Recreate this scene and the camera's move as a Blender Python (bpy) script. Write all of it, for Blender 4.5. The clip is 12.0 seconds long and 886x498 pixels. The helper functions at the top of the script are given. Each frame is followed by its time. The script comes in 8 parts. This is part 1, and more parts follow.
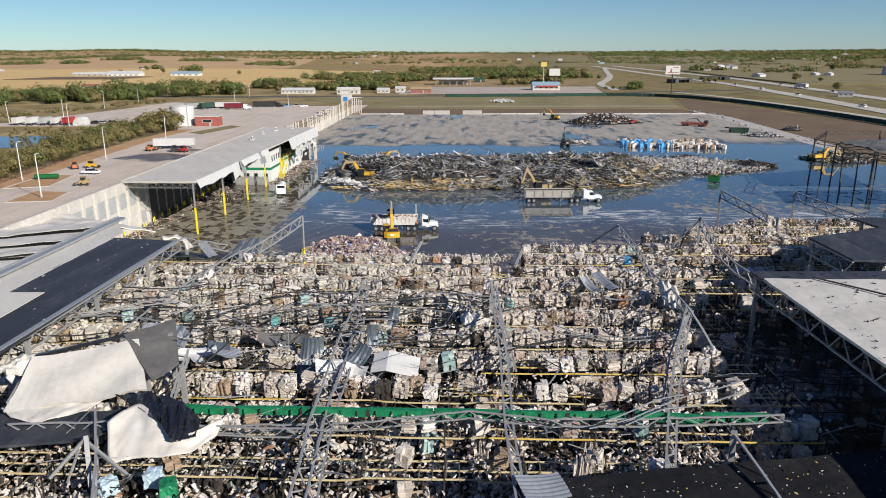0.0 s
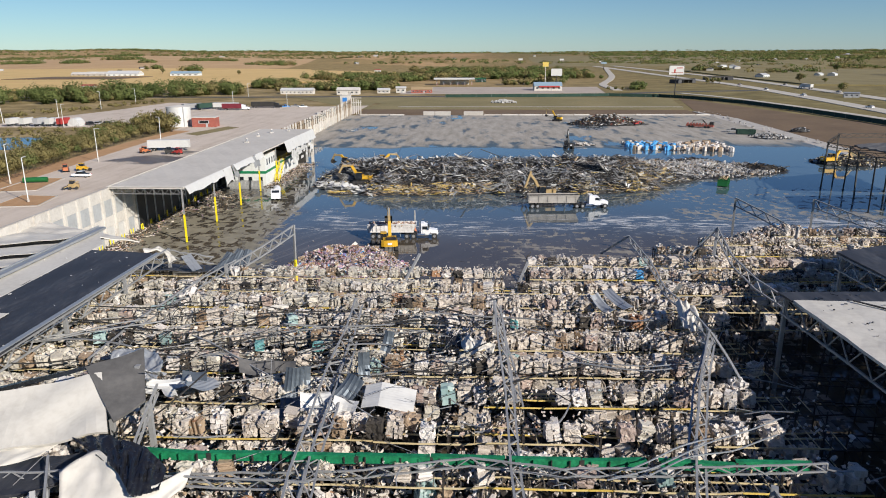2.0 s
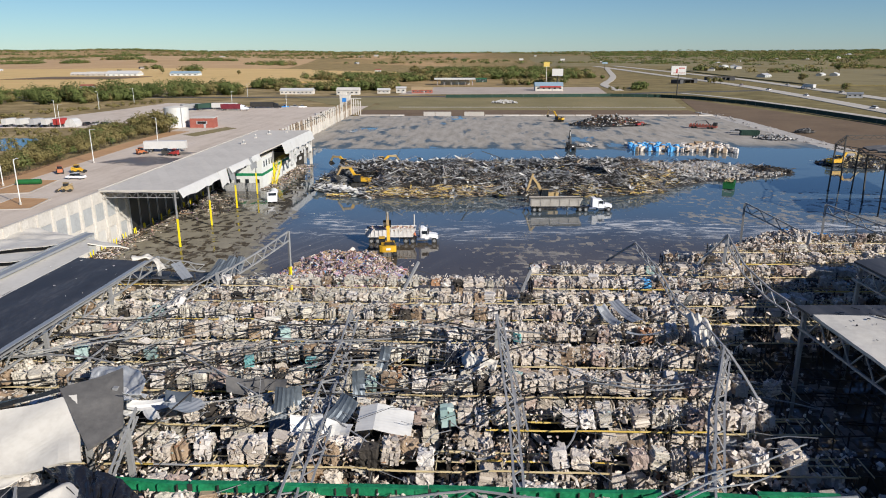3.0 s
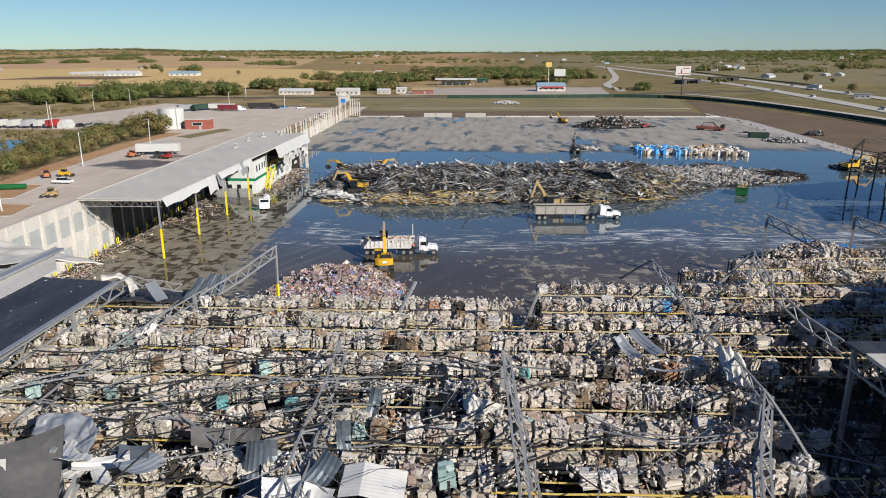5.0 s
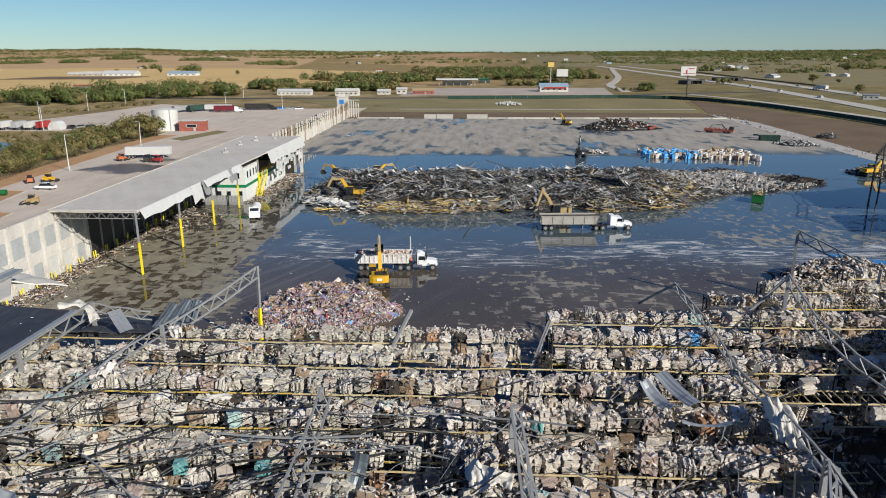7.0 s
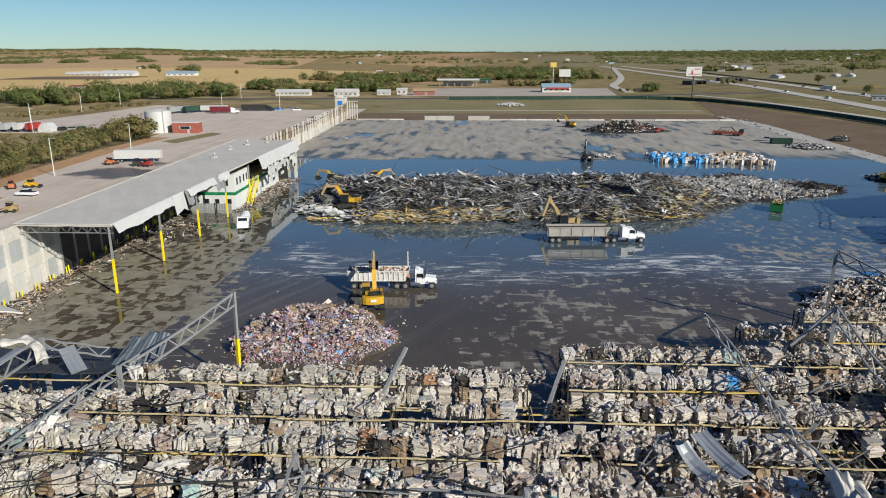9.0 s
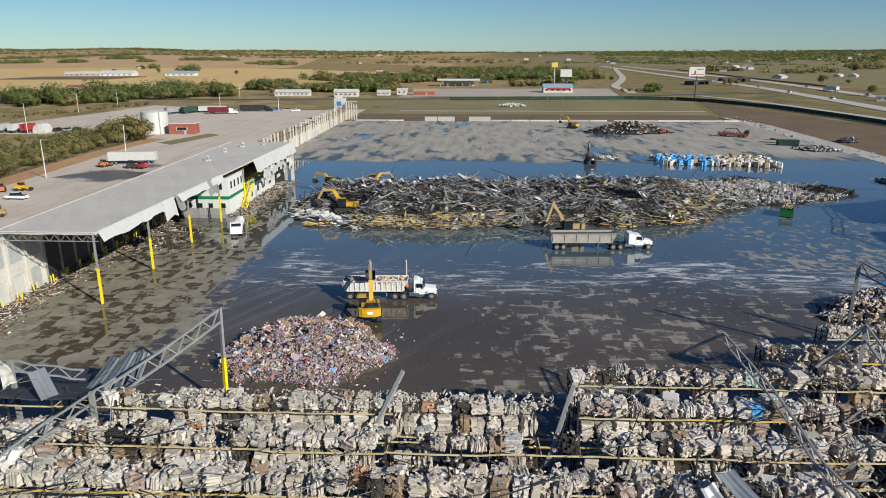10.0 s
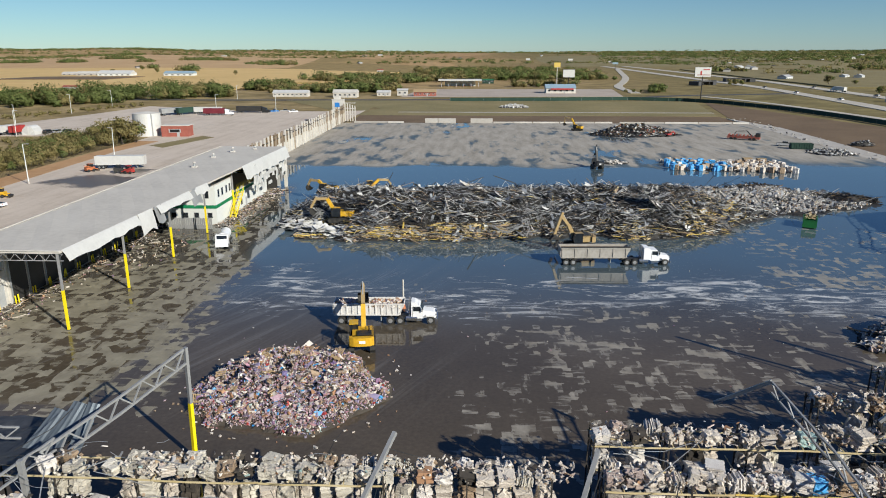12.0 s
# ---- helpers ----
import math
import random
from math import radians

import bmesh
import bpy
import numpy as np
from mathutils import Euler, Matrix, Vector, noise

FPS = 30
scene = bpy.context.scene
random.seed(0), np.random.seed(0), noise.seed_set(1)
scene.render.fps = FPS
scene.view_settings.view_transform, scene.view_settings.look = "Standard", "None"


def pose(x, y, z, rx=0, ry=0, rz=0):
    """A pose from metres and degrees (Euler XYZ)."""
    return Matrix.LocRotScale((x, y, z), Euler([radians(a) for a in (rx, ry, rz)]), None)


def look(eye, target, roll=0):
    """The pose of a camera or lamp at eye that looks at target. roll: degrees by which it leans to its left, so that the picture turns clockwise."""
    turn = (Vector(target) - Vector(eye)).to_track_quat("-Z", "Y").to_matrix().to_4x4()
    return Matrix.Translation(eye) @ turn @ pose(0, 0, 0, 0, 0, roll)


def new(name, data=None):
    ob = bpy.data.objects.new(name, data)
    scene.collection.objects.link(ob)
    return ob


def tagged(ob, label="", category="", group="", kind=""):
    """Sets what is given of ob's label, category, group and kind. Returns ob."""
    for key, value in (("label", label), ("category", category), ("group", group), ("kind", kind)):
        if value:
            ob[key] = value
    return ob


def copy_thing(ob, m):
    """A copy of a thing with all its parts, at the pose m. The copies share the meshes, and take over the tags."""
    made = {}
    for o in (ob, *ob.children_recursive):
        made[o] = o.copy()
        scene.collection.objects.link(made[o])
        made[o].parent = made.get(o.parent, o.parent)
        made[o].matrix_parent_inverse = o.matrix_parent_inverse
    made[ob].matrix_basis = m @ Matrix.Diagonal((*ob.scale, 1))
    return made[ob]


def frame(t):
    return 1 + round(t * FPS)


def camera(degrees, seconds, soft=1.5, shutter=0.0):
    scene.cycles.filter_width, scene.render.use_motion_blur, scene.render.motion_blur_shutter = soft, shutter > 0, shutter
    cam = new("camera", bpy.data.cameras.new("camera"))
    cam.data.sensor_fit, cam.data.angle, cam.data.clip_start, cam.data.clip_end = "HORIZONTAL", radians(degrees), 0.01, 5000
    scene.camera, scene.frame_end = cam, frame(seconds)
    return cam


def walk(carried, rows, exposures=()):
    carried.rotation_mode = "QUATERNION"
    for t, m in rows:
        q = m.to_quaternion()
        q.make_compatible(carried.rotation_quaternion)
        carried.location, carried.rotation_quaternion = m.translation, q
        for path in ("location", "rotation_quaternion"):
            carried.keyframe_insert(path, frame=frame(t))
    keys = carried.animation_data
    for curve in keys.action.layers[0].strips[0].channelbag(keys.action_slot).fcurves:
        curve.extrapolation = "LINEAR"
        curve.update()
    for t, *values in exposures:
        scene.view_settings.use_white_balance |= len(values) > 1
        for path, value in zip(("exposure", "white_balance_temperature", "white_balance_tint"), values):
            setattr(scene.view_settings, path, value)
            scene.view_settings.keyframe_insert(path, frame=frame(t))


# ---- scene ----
cam = camera(64.73, 12.0, 1.0)
# seconds, x, y, z, yaw, pitch, roll
ROWS = [
    (0.0, -0.000, 0.00, 35.00, 2.261, -15.938, -0.244),
    (0.5, -0.012, 1.40, 35.00, 2.282, -15.940, -0.238),
    (1.0, -0.027, 2.92, 34.99, 2.302, -15.941, -0.232),
    (1.5, -0.046, 4.53, 34.99, 2.323, -15.943, -0.226),
    (2.0, -0.068, 6.22, 34.98, 2.344, -15.945, -0.220),
    (2.5, -0.093, 7.93, 34.98, 2.365, -15.947, -0.214),
    (3.0, -0.122, 9.71, 34.98, 2.386, -15.948, -0.208),
    (5.0, -0.272, 17.55, 34.96, 2.469, -15.955, -0.184),
    (5.5, -0.318, 19.71, 34.96, 2.490, -15.957, -0.178),
    (6.0, -0.368, 21.98, 34.95, 2.510, -15.959, -0.172),
    (6.5, -0.421, 24.30, 34.95, 2.531, -15.961, -0.166),
    (7.0, -0.477, 26.56, 34.95, 2.552, -15.962, -0.161),
    (9.0, -0.737, 35.83, 34.93, 2.635, -15.969, -0.137),
    (9.5, -0.810, 38.17, 34.93, 2.656, -15.971, -0.131),
    (10.0, -0.887, 40.54, 34.92, 2.677, -15.973, -0.125),
    (10.5, -0.967, 42.79, 34.92, 2.698, -15.975, -0.119),
    (11.0, -1.051, 45.13, 34.92, 2.718, -15.976, -0.113),
    (11.5, -1.138, 47.59, 34.91, 2.739, -15.978, -0.107),
    (12.0, -1.229, 50.02, 34.91, 2.760, -15.980, -0.101),
]
walk(cam, [(t, pose(x, y, z, 90 + pitch, 0, yaw) @ pose(0, 0, 0, 0, 0, roll)) for t, x, y, z, yaw, pitch, roll in ROWS],
     exposures=((0.0, 0.44, 6520, 9), (3.2, 0.42, 6520, 9), (5.5, 0.35, 6520, 7.5), (8.8, 0.27, 6480, 4.5), (12.0, 0.37, 6480, 4.0)))

# ---- world, sun ----
SUN_FROM = Vector((15.7, -14.0, 10.6)).normalized()
world = bpy.data.worlds.new("sky")
scene.world = world
world.use_nodes = True
wn = world.node_tree.nodes
sky = wn.new("ShaderNodeTexSky")
sky.sky_type = 'NISHITA'
sky.sun_disc = False
sky.sun_elevation = math.asin(SUN_FROM.z)
sky.sun_rotation = math.atan2(SUN_FROM.x, SUN_FROM.y)
sky.air_density, sky.dust_density, sky.ozone_density, sky.altitude = 0.8, 0.05, 2.8, 300
tint = wn.new("ShaderNodeMix")
tint.data_type, tint.blend_type = 'RGBA', 'MULTIPLY'
tint.inputs[0].default_value, tint.inputs[7].default_value = 1.0, (0.775, 0.955, 0.95, 1)
world.node_tree.links.new(sky.outputs[0], tint.inputs[6])
air = wn.new("ShaderNodeMix")
air.data_type, air.blend_type = 'RGBA', 'ADD'
air.inputs[0].default_value, air.inputs[7].default_value = 1.0, (0.0, 0.1, 1.4, 1)
world.node_tree.links.new(tint.outputs[2], air.inputs[6])
world.node_tree.links.new(air.outputs[2], wn["Background"].inputs[0])
wn["Background"].inputs[1].default_value = 0.054
sun = new("sun", bpy.data.lights.new("sun", 'SUN'))
sun.data.energy, sun.data.angle, sun.data.color = 5.0, radians(0.53), (1.0, 0.94, 0.87)
sun.matrix_world = look((0, 0, 60), Vector((0, 0, 60)) - SUN_FROM)

# ---- materials ----
def ramp(nt, cols, interp='LINEAR'):
    n = nt.nodes.new("ShaderNodeValToRGB")
    e = n.color_ramp.elements
    while len(e) < len(cols):
        e.new(0.5)
    for k, c in enumerate(cols):
        pos, col = c if len(c) == 2 else (k / max(1, len(cols) - 1), c)
        e[k].position, e[k].color = pos, (*col, 1)
    n.color_ramp.interpolation = interp
    return n


def maths(nt, op, a, b=None, c=None, clamp=False):
    n = nt.nodes.new("ShaderNodeMath")
    n.operation, n.use_clamp = op, clamp
    for k, v in enumerate((a, b, c)):
        if v is None:
            continue
        if hasattr(v, "is_linked"):
            nt.links.new(v, n.inputs[k])
        else:
            n.inputs[k].default_value = v
    return n.outputs[0]


def noise_node(nt, vec, scale, detail=4, rough=0.55, dist=0.0):
    n = nt.nodes.new("ShaderNodeTexNoise")
    nt.links.new(vec, n.inputs["Vector"])
    n.inputs["Scale"].default_value, n.inputs["Detail"].default_value = scale, detail
    n.inputs["Roughness"].default_value, n.inputs["Distortion"].default_value = rough, dist
    return n.outputs[0]


def stretched(nt, vec, s, loc=(0, 0, 0)):
    n = nt.nodes.new("ShaderNodeMapping")
    nt.links.new(vec, n.inputs[0])
    n.inputs["Scale"].default_value, n.inputs["Location"].default_value = s, loc
    return n.outputs[0]


def turned_xy(nt, vec, degrees):
    n = nt.nodes.new("ShaderNodeMapping")
    nt.links.new(vec, n.inputs[0])
    n.inputs["Rotation"].default_value = (0, 0, radians(degrees))
    return n.outputs[0]


def mixed(nt, fac, a, b):
    n = nt.nodes.new("ShaderNodeMix")
    n.data_type = 'RGBA'
    for sock, v in ((n.inputs[0], fac), (n.inputs[6], a), (n.inputs[7], b)):
        if hasattr(v, "is_linked"):
            nt.links.new(v, sock)
        else:
            sock.default_value = v if isinstance(v, (int, float)) else (*v, 1)
    return n.outputs[2]


def blank(name):
    m = bpy.data.materials.new(name)
    m.use_nodes = True
    nt = m.node_tree
    return m, nt, nt.nodes["Principled BSDF"], nt.nodes.new("ShaderNodeNewGeometry")


def mat(name, cols, rough=0.8, metal=0.0, fine=6.0, coarse=0.5, vary='', much=0.5, bump=0.25, spec=0.4, stretch=(1, 1, 1)):
    """Two scales of noise, and a random value for each island or object, choose a colour between cols."""
    m, nt, p, geo = blank(name)
    vec = stretched(nt, geo.outputs["Position"], stretch)
    a, b = noise_node(nt, vec, fine, 5, 0.6), noise_node(nt, vec, coarse, 3)
    v = maths(nt, 'ADD', maths(nt, 'MULTIPLY', a, 0.5), maths(nt, 'MULTIPLY', b, 0.5))
    v = maths(nt, 'MULTIPLY_ADD', maths(nt, 'SUBTRACT', v, 0.5), 1.7, 0.5)
    if vary == 'island':
        r = geo.outputs["Random Per Island"]
    elif vary == 'object':
        r = nt.nodes.new("ShaderNodeObjectInfo").outputs["Random"]
    if vary:
        v = maths(nt, 'ADD', maths(nt, 'MULTIPLY', v, 1 - much), maths(nt, 'MULTIPLY', r, much))
    nt.links.new(v, (c := ramp(nt, cols)).inputs[0])
    nt.links.new(c.outputs[0], p.inputs["Base Color"])
    nt.links.new(maths(nt, 'MULTIPLY_ADD', a, 0.25, rough - 0.125, True), p.inputs["Roughness"])
    p.inputs["Metallic"].default_value, p.inputs["Specular IOR Level"].default_value = metal, spec
    if bump:
        n = nt.nodes.new("ShaderNodeBump")
        n.inputs["Strength"].default_value, n.inputs["Distance"].default_value = bump, 0.08
        nt.links.new(a, n.inputs["Height"])
        nt.links.new(n.outputs[0], p.inputs["Normal"])
    return m


M = {}
def deff(name, *a, **k):
    M[name] = mat(name, *a, **k)

deff("paper_grey", [(.094, .081, .069), (.412, .356, .297), (.636, .568, .490), (.791, .734, .656)], .9, vary='island', much=.42, fine=10, bump=1.0)
deff("paper_sage", [(.094, .083, .068), (.391, .357, .297), (.615, .570, .486), (.771, .719, .633)], .9, vary='island', much=.42, fine=10, bump=1.0)
deff("paper_tan", [(.11, .07, .042), (.32, .23, .15), (.47, .355, .25)], .9, vary='island', much=.42, fine=10, bump=1.0)
deff("paper_white", [(.344, .297, .250), (.604, .558, .510), (.791, .760, .719)], .85, vary='island', much=.4, fine=10, bump=1.0)
deff("paper_pink", [(.230, .172, .146), (.375, .291, .250), (.521, .427, .370)], .9, vary='island', much=.42, fine=10, bump=1.0)
# burnt paper; also the shade painted into aisle and under-roof rubble
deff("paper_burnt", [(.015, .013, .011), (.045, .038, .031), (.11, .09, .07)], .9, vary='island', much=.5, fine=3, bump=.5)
deff("paper_teal", [(.14, .22, .21), (.28, .39, .37), (.46, .52, .5)], .7, vary='island', fine=3)
deff("carton_orange", [(.22, .11, .06), (.36, .2, .11), (.44, .29, .18)], .85, vary='island', fine=3)
deff("film_blue", [(.02, .16, .42), (.05, .3, .62), (.3, .5, .68)], .45, vary='island', fine=3)
deff("film_pale", [(.3, .42, .5), (.42, .54, .6), (.55, .64, .68)], .35, vary='island', fine=3)
deff("film_teal", [(.05, .2, .2), (.12, .33, .33), (.3, .46, .44)], .4, vary='island', fine=3)
deff("steel_grey", [(.16, .16, .158), (.29, .29, .286), (.41, .41, .402)], .5, .25, vary='island', much=.4, fine=5, bump=.1)
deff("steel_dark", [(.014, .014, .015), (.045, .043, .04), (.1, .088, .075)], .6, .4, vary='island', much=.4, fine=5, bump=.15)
deff("rack_yellow", [(.34, .25, .12), (.52, .42, .23), (.64, .54, .34)], .6, .0, vary='island', fine=4, bump=.1)
deff("rack_worn", [(.08, .07, .055), (.18, .155, .12), (.32, .28, .21)], .6, .1, vary='island', fine=4, bump=.1)
deff("rack_orange", [(.45, .3, .06), (.6, .43, .1), (.7, .54, .2)], .5, .0, vary='island', fine=4, bump=.1)
deff("rack_upright", [(.015, .013, .013), (.05, .043, .038), (.11, .09, .07)], .65, .3, vary='island', fine=4, bump=.1)
deff("green_paint", [(.03, .03, .02), (.005, .12, .05), (.012, .22, .09), (.03, .3, .14)], .6, .05, fine=4, coarse=1.1, bump=.15)
deff("safety_yellow", [(.6, .46, .0), (.78, .62, .01), (.8, .67, .05)], .5, fine=3, bump=.05)
deff("sheet_metal", [(.2, .21, .22), (.33, .345, .355), (.45, .46, .465)], .45, .45, vary='island', fine=3, bump=.1)
deff("sheet_slate", [(.05, .062, .075), (.1, .12, .14), (.18, .205, .225)], .45, .4, vary='island', fine=3, bump=.1)
deff("sheet_white", [(.38, .37, .35), (.55, .54, .51), (.66, .65, .62)], .5, .1, vary='island', fine=2, bump=.1)
deff("roof_white", [(.4, .37, .32), (.54, .51, .45), (.6, .57, .52)], .75, fine=1.5, coarse=.12, bump=.1)
deff("roof_grey", [(.38, .35, .305), (.5, .465, .41), (.57, .535, .475)], .8, fine=1.2, coarse=.09, bump=.08)
deff("roof_black", [(.012, .013, .016), (.034, .036, .042), (.1, .1, .105)], .6, fine=2, coarse=.25, bump=.15, stretch=(1.6, .35, 1))
deff("roof_bitumen", [(.006, .006, .007), (.014, .014, .015), (.034, .033, .032)], .85, fine=2, coarse=.4, bump=.1, spec=.12)
deff("membrane_black", [(.006, .006, .007), (.012, .012, .013), (.03, .03, .03)], .24, fine=4, coarse=.5, bump=.5, spec=.6)
deff("wall_white", [(.32, .29, .25), (.52, .49, .44), (.64, .61, .56)], .8, fine=2.5, coarse=.2, bump=.1)
deff("wall_stained", [(.05, .035, .025), (.26, .205, .15), (.5, .45, .37)], .85, fine=2.5, coarse=.25, bump=.2, stretch=(1, 1, .3))
deff("wall_cream", [(.48, .49, .46), (.6, .61, .58), (.66, .67, .64)], .75, fine=2, coarse=.2, bump=.05)
deff("dock_door", [(.24, .25, .25), (.36, .37, .37), (.44, .45, .45)], .6, fine=2, coarse=.4, bump=.08)
deff("concrete", [(.26, .235, .2), (.4, .37, .33), (.5, .47, .43)], .85, fine=2, coarse=.12, bump=.15)
deff("yard_concrete", [(.26, .21, .165), (.4, .335, .275), (.48, .41, .345)], .88, fine=1.2, coarse=.05, bump=.1)
deff("asphalt_dark", [(.03, .03, .032), (.06, .06, .062), (.1, .1, .1)], .85, fine=2, coarse=.1, bump=.1)
deff("road_grey", [(.36, .325, .265), (.45, .41, .345), (.52, .48, .41)], .85, fine=1.0, coarse=.05, bump=.05)
deff("soil_brown", [(.075, .048, .026), (.14, .092, .05), (.21, .145, .082)], .95, fine=.6, coarse=.05, bump=.2)
deff("soil_wet", [(.03, .025, .018), (.07, .055, .04), (.12, .1, .075)], .6, fine=.6, coarse=.06, bump=.2)
deff("soil_orange", [(.25, .13, .055), (.4, .235, .115), (.48, .31, .17)], .95, fine=.6, coarse=.06, bump=.2)
deff("grass_dry", [(.11, .09, .035), (.2, .162, .07), (.28, .23, .11)], .95, fine=.5, coarse=.03, bump=.2)
deff("grass_green", [(.12, .1, .035), (.2, .165, .07), (.3, .235, .115)], .95, fine=.5, coarse=.03, bump=.2)
deff("field_gold", [(.45, .29, .105), (.56, .38, .15), (.64, .455, .205)], .95, fine=.1, coarse=.01, bump=0)
deff("field_rust", [(.34, .205, .095), (.44, .285, .14), (.52, .36, .19)], .95, fine=.1, coarse=.01, bump=0)
def leaf(name, cols):
    """Thin leaves: half of the light goes through."""
    m, nt, p, geo = blank(name)
    v = maths(nt, 'ADD', maths(nt, 'MULTIPLY', noise_node(nt, geo.outputs["Position"], .12, 3), .75), maths(nt, 'MULTIPLY', geo.outputs["Random Per Island"], .25))
    nt.links.new(v, (c := ramp(nt, cols)).inputs[0])
    d, tr_, mx = nt.nodes.new("ShaderNodeBsdfDiffuse"), nt.nodes.new("ShaderNodeBsdfTranslucent"), nt.nodes.new("ShaderNodeMixShader")
    nt.links.new(c.outputs[0], d.inputs[0])
    nt.links.new(c.outputs[0], tr_.inputs[0])
    mx.inputs[0].default_value = .28
    nt.links.new(d.outputs[0], mx.inputs[1])
    nt.links.new(tr_.outputs[0], mx.inputs[2])
    nt.links.new(mx.outputs[0], nt.nodes["Material Output"].inputs[0])
    nt.nodes.remove(p)
    M[name] = m


leaf("leaf_green", [(.25, (.085, .112, .036)), (.45, (.12, .146, .05)), (.6, (.155, .178, .064)), (.8, (.2, .205, .082))])
leaf("leaf_olive", [(.25, (.14, .125, .05)), (.45, (.2, .172, .072)), (.6, (.25, .21, .092)), (.8, (.31, .25, .115))])
deff("bark", [(.05, .04, .03), (.1, .08, .06), (.16, .13, .1)], .9, fine=5, bump=.4)
deff("truck_white", [(.6, .6, .6), (.75, .75, .75), (.8, .8, .8)], .35, fine=2, coarse=.4, bump=.03)
deff("trailer_white", [(.42, .38, .35), (.6, .58, .55), (.7, .68, .66)], .5, fine=2.5, coarse=.6, bump=.08)
deff("trailer_grey", [(.2, .18, .155), (.35, .325, .29), (.45, .42, .385)], .5, .15, fine=2.5, coarse=.6, bump=.08)
deff("machine_yellow", [(.36, .2, .015), (.58, .33, .02), (.66, .41, .05)], .45, fine=3, coarse=.8, bump=.05)
deff("machine_tan", [(.2, .14, .06), (.34, .24, .11), (.42, .32, .17)], .5, fine=3, coarse=.8, bump=.05)
deff("rubber", [(.012, .012, .012), (.025, .025, .024), (.05, .047, .042)], .8, fine=4, bump=.2)
deff("chrome", [(.5, .5, .5), (.65, .65, .65)], .2, .9, fine=4, bump=0)
deff("rim", [(.3, .3, .3), (.5, .5, .5)], .4, .6, fine=4, bump=0)
deff("glass_dark", [(.01, .012, .015), (.02, .025, .03)], .08, fine=3, bump=0, spec=.6)
deff("red_paint", [(.22, .02, .02), (.36, .04, .035), (.42, .08, .06)], .5, fine=3, bump=.05)
deff("maroon_paint", [(.09, .012, .018), (.15, .02, .03), (.2, .04, .045)], .45, fine=3, bump=.05)
deff("orange_paint", [(.34, .1, .04), (.48, .17, .07)], .5, fine=3, bump=.05)
deff("blue_paint", [(.02, .14, .42), (.04, .24, .6)], .5, fine=3, bump=.05)
deff("bin_green", [(.008, .06, .018), (.012, .11, .028), (.02, .16, .045)], .5, fine=3, bump=.1)
deff("brick_red", [(.2, .05, .035), (.3, .09, .065), (.36, .14, .1)], .85, fine=3, coarse=.4, bump=.2)
deff("pale_blue_roof", [(.2, .28, .34), (.28, .37, .43)], .6, fine=1, coarse=.1, bump=.05)
deff("screen_green", [(.012, .03, .022), (.02, .05, .036), (.035, .075, .055)], .9, fine=1.5, coarse=.1, bump=.1)
deff("water", [(.02, .04, .06), (.03, .06, .085)], .12, fine=.5, bump=.02, spec=.5)
deff("wood", [(.2, .13, .07), (.34, .24, .13), (.45, .34, .2)], .85, vary='island', fine=4, bump=.2)
deff("black_paint", [(.012, .012, .013), (.03, .03, .03)], .5, fine=3, bump=.05)
deff("deck_grey", [(.055, .053, .05), (.105, .1, .094), (.16, .152, .14)], .7, fine=2, coarse=.4, bump=.15)
deff("rubbish", [(.017, .015, .014), (.361, .198, .189), (.430, .378, .396), (.120, .103, .241), (.396, .206, .258), (.568, .516, .533), (.086, .047, .034), (.258, .232, .361), (.344, .232, .241), (.026, .023, .022), (.361, .284, .232), (.387, .198, .215), (.516, .464, .482), (.060, .043, .043)], .6, vary='island', much=.9, fine=4, bump=.3)
deff("grey_paint", [(.3, .3, .3), (.42, .42, .42)], .6, fine=3, bump=.05)

# ---- mesh tools ----
CUBE_V = np.array([(-.5, -.5, -.5), (.5, -.5, -.5), (.5, .5, -.5), (-.5, .5, -.5), (-.5, -.5, .5), (.5, -.5, .5), (.5, .5, .5), (-.5, .5, .5)])
CUBE_F = np.array([(0, 3, 2, 1), (4, 5, 6, 7), (0, 1, 5, 4), (1, 2, 6, 5), (2, 3, 7, 6), (3, 0, 4, 7)])


def turn(rx=0, ry=0, rz=0):
    return np.array(Euler((rx, ry, rz)).to_matrix())


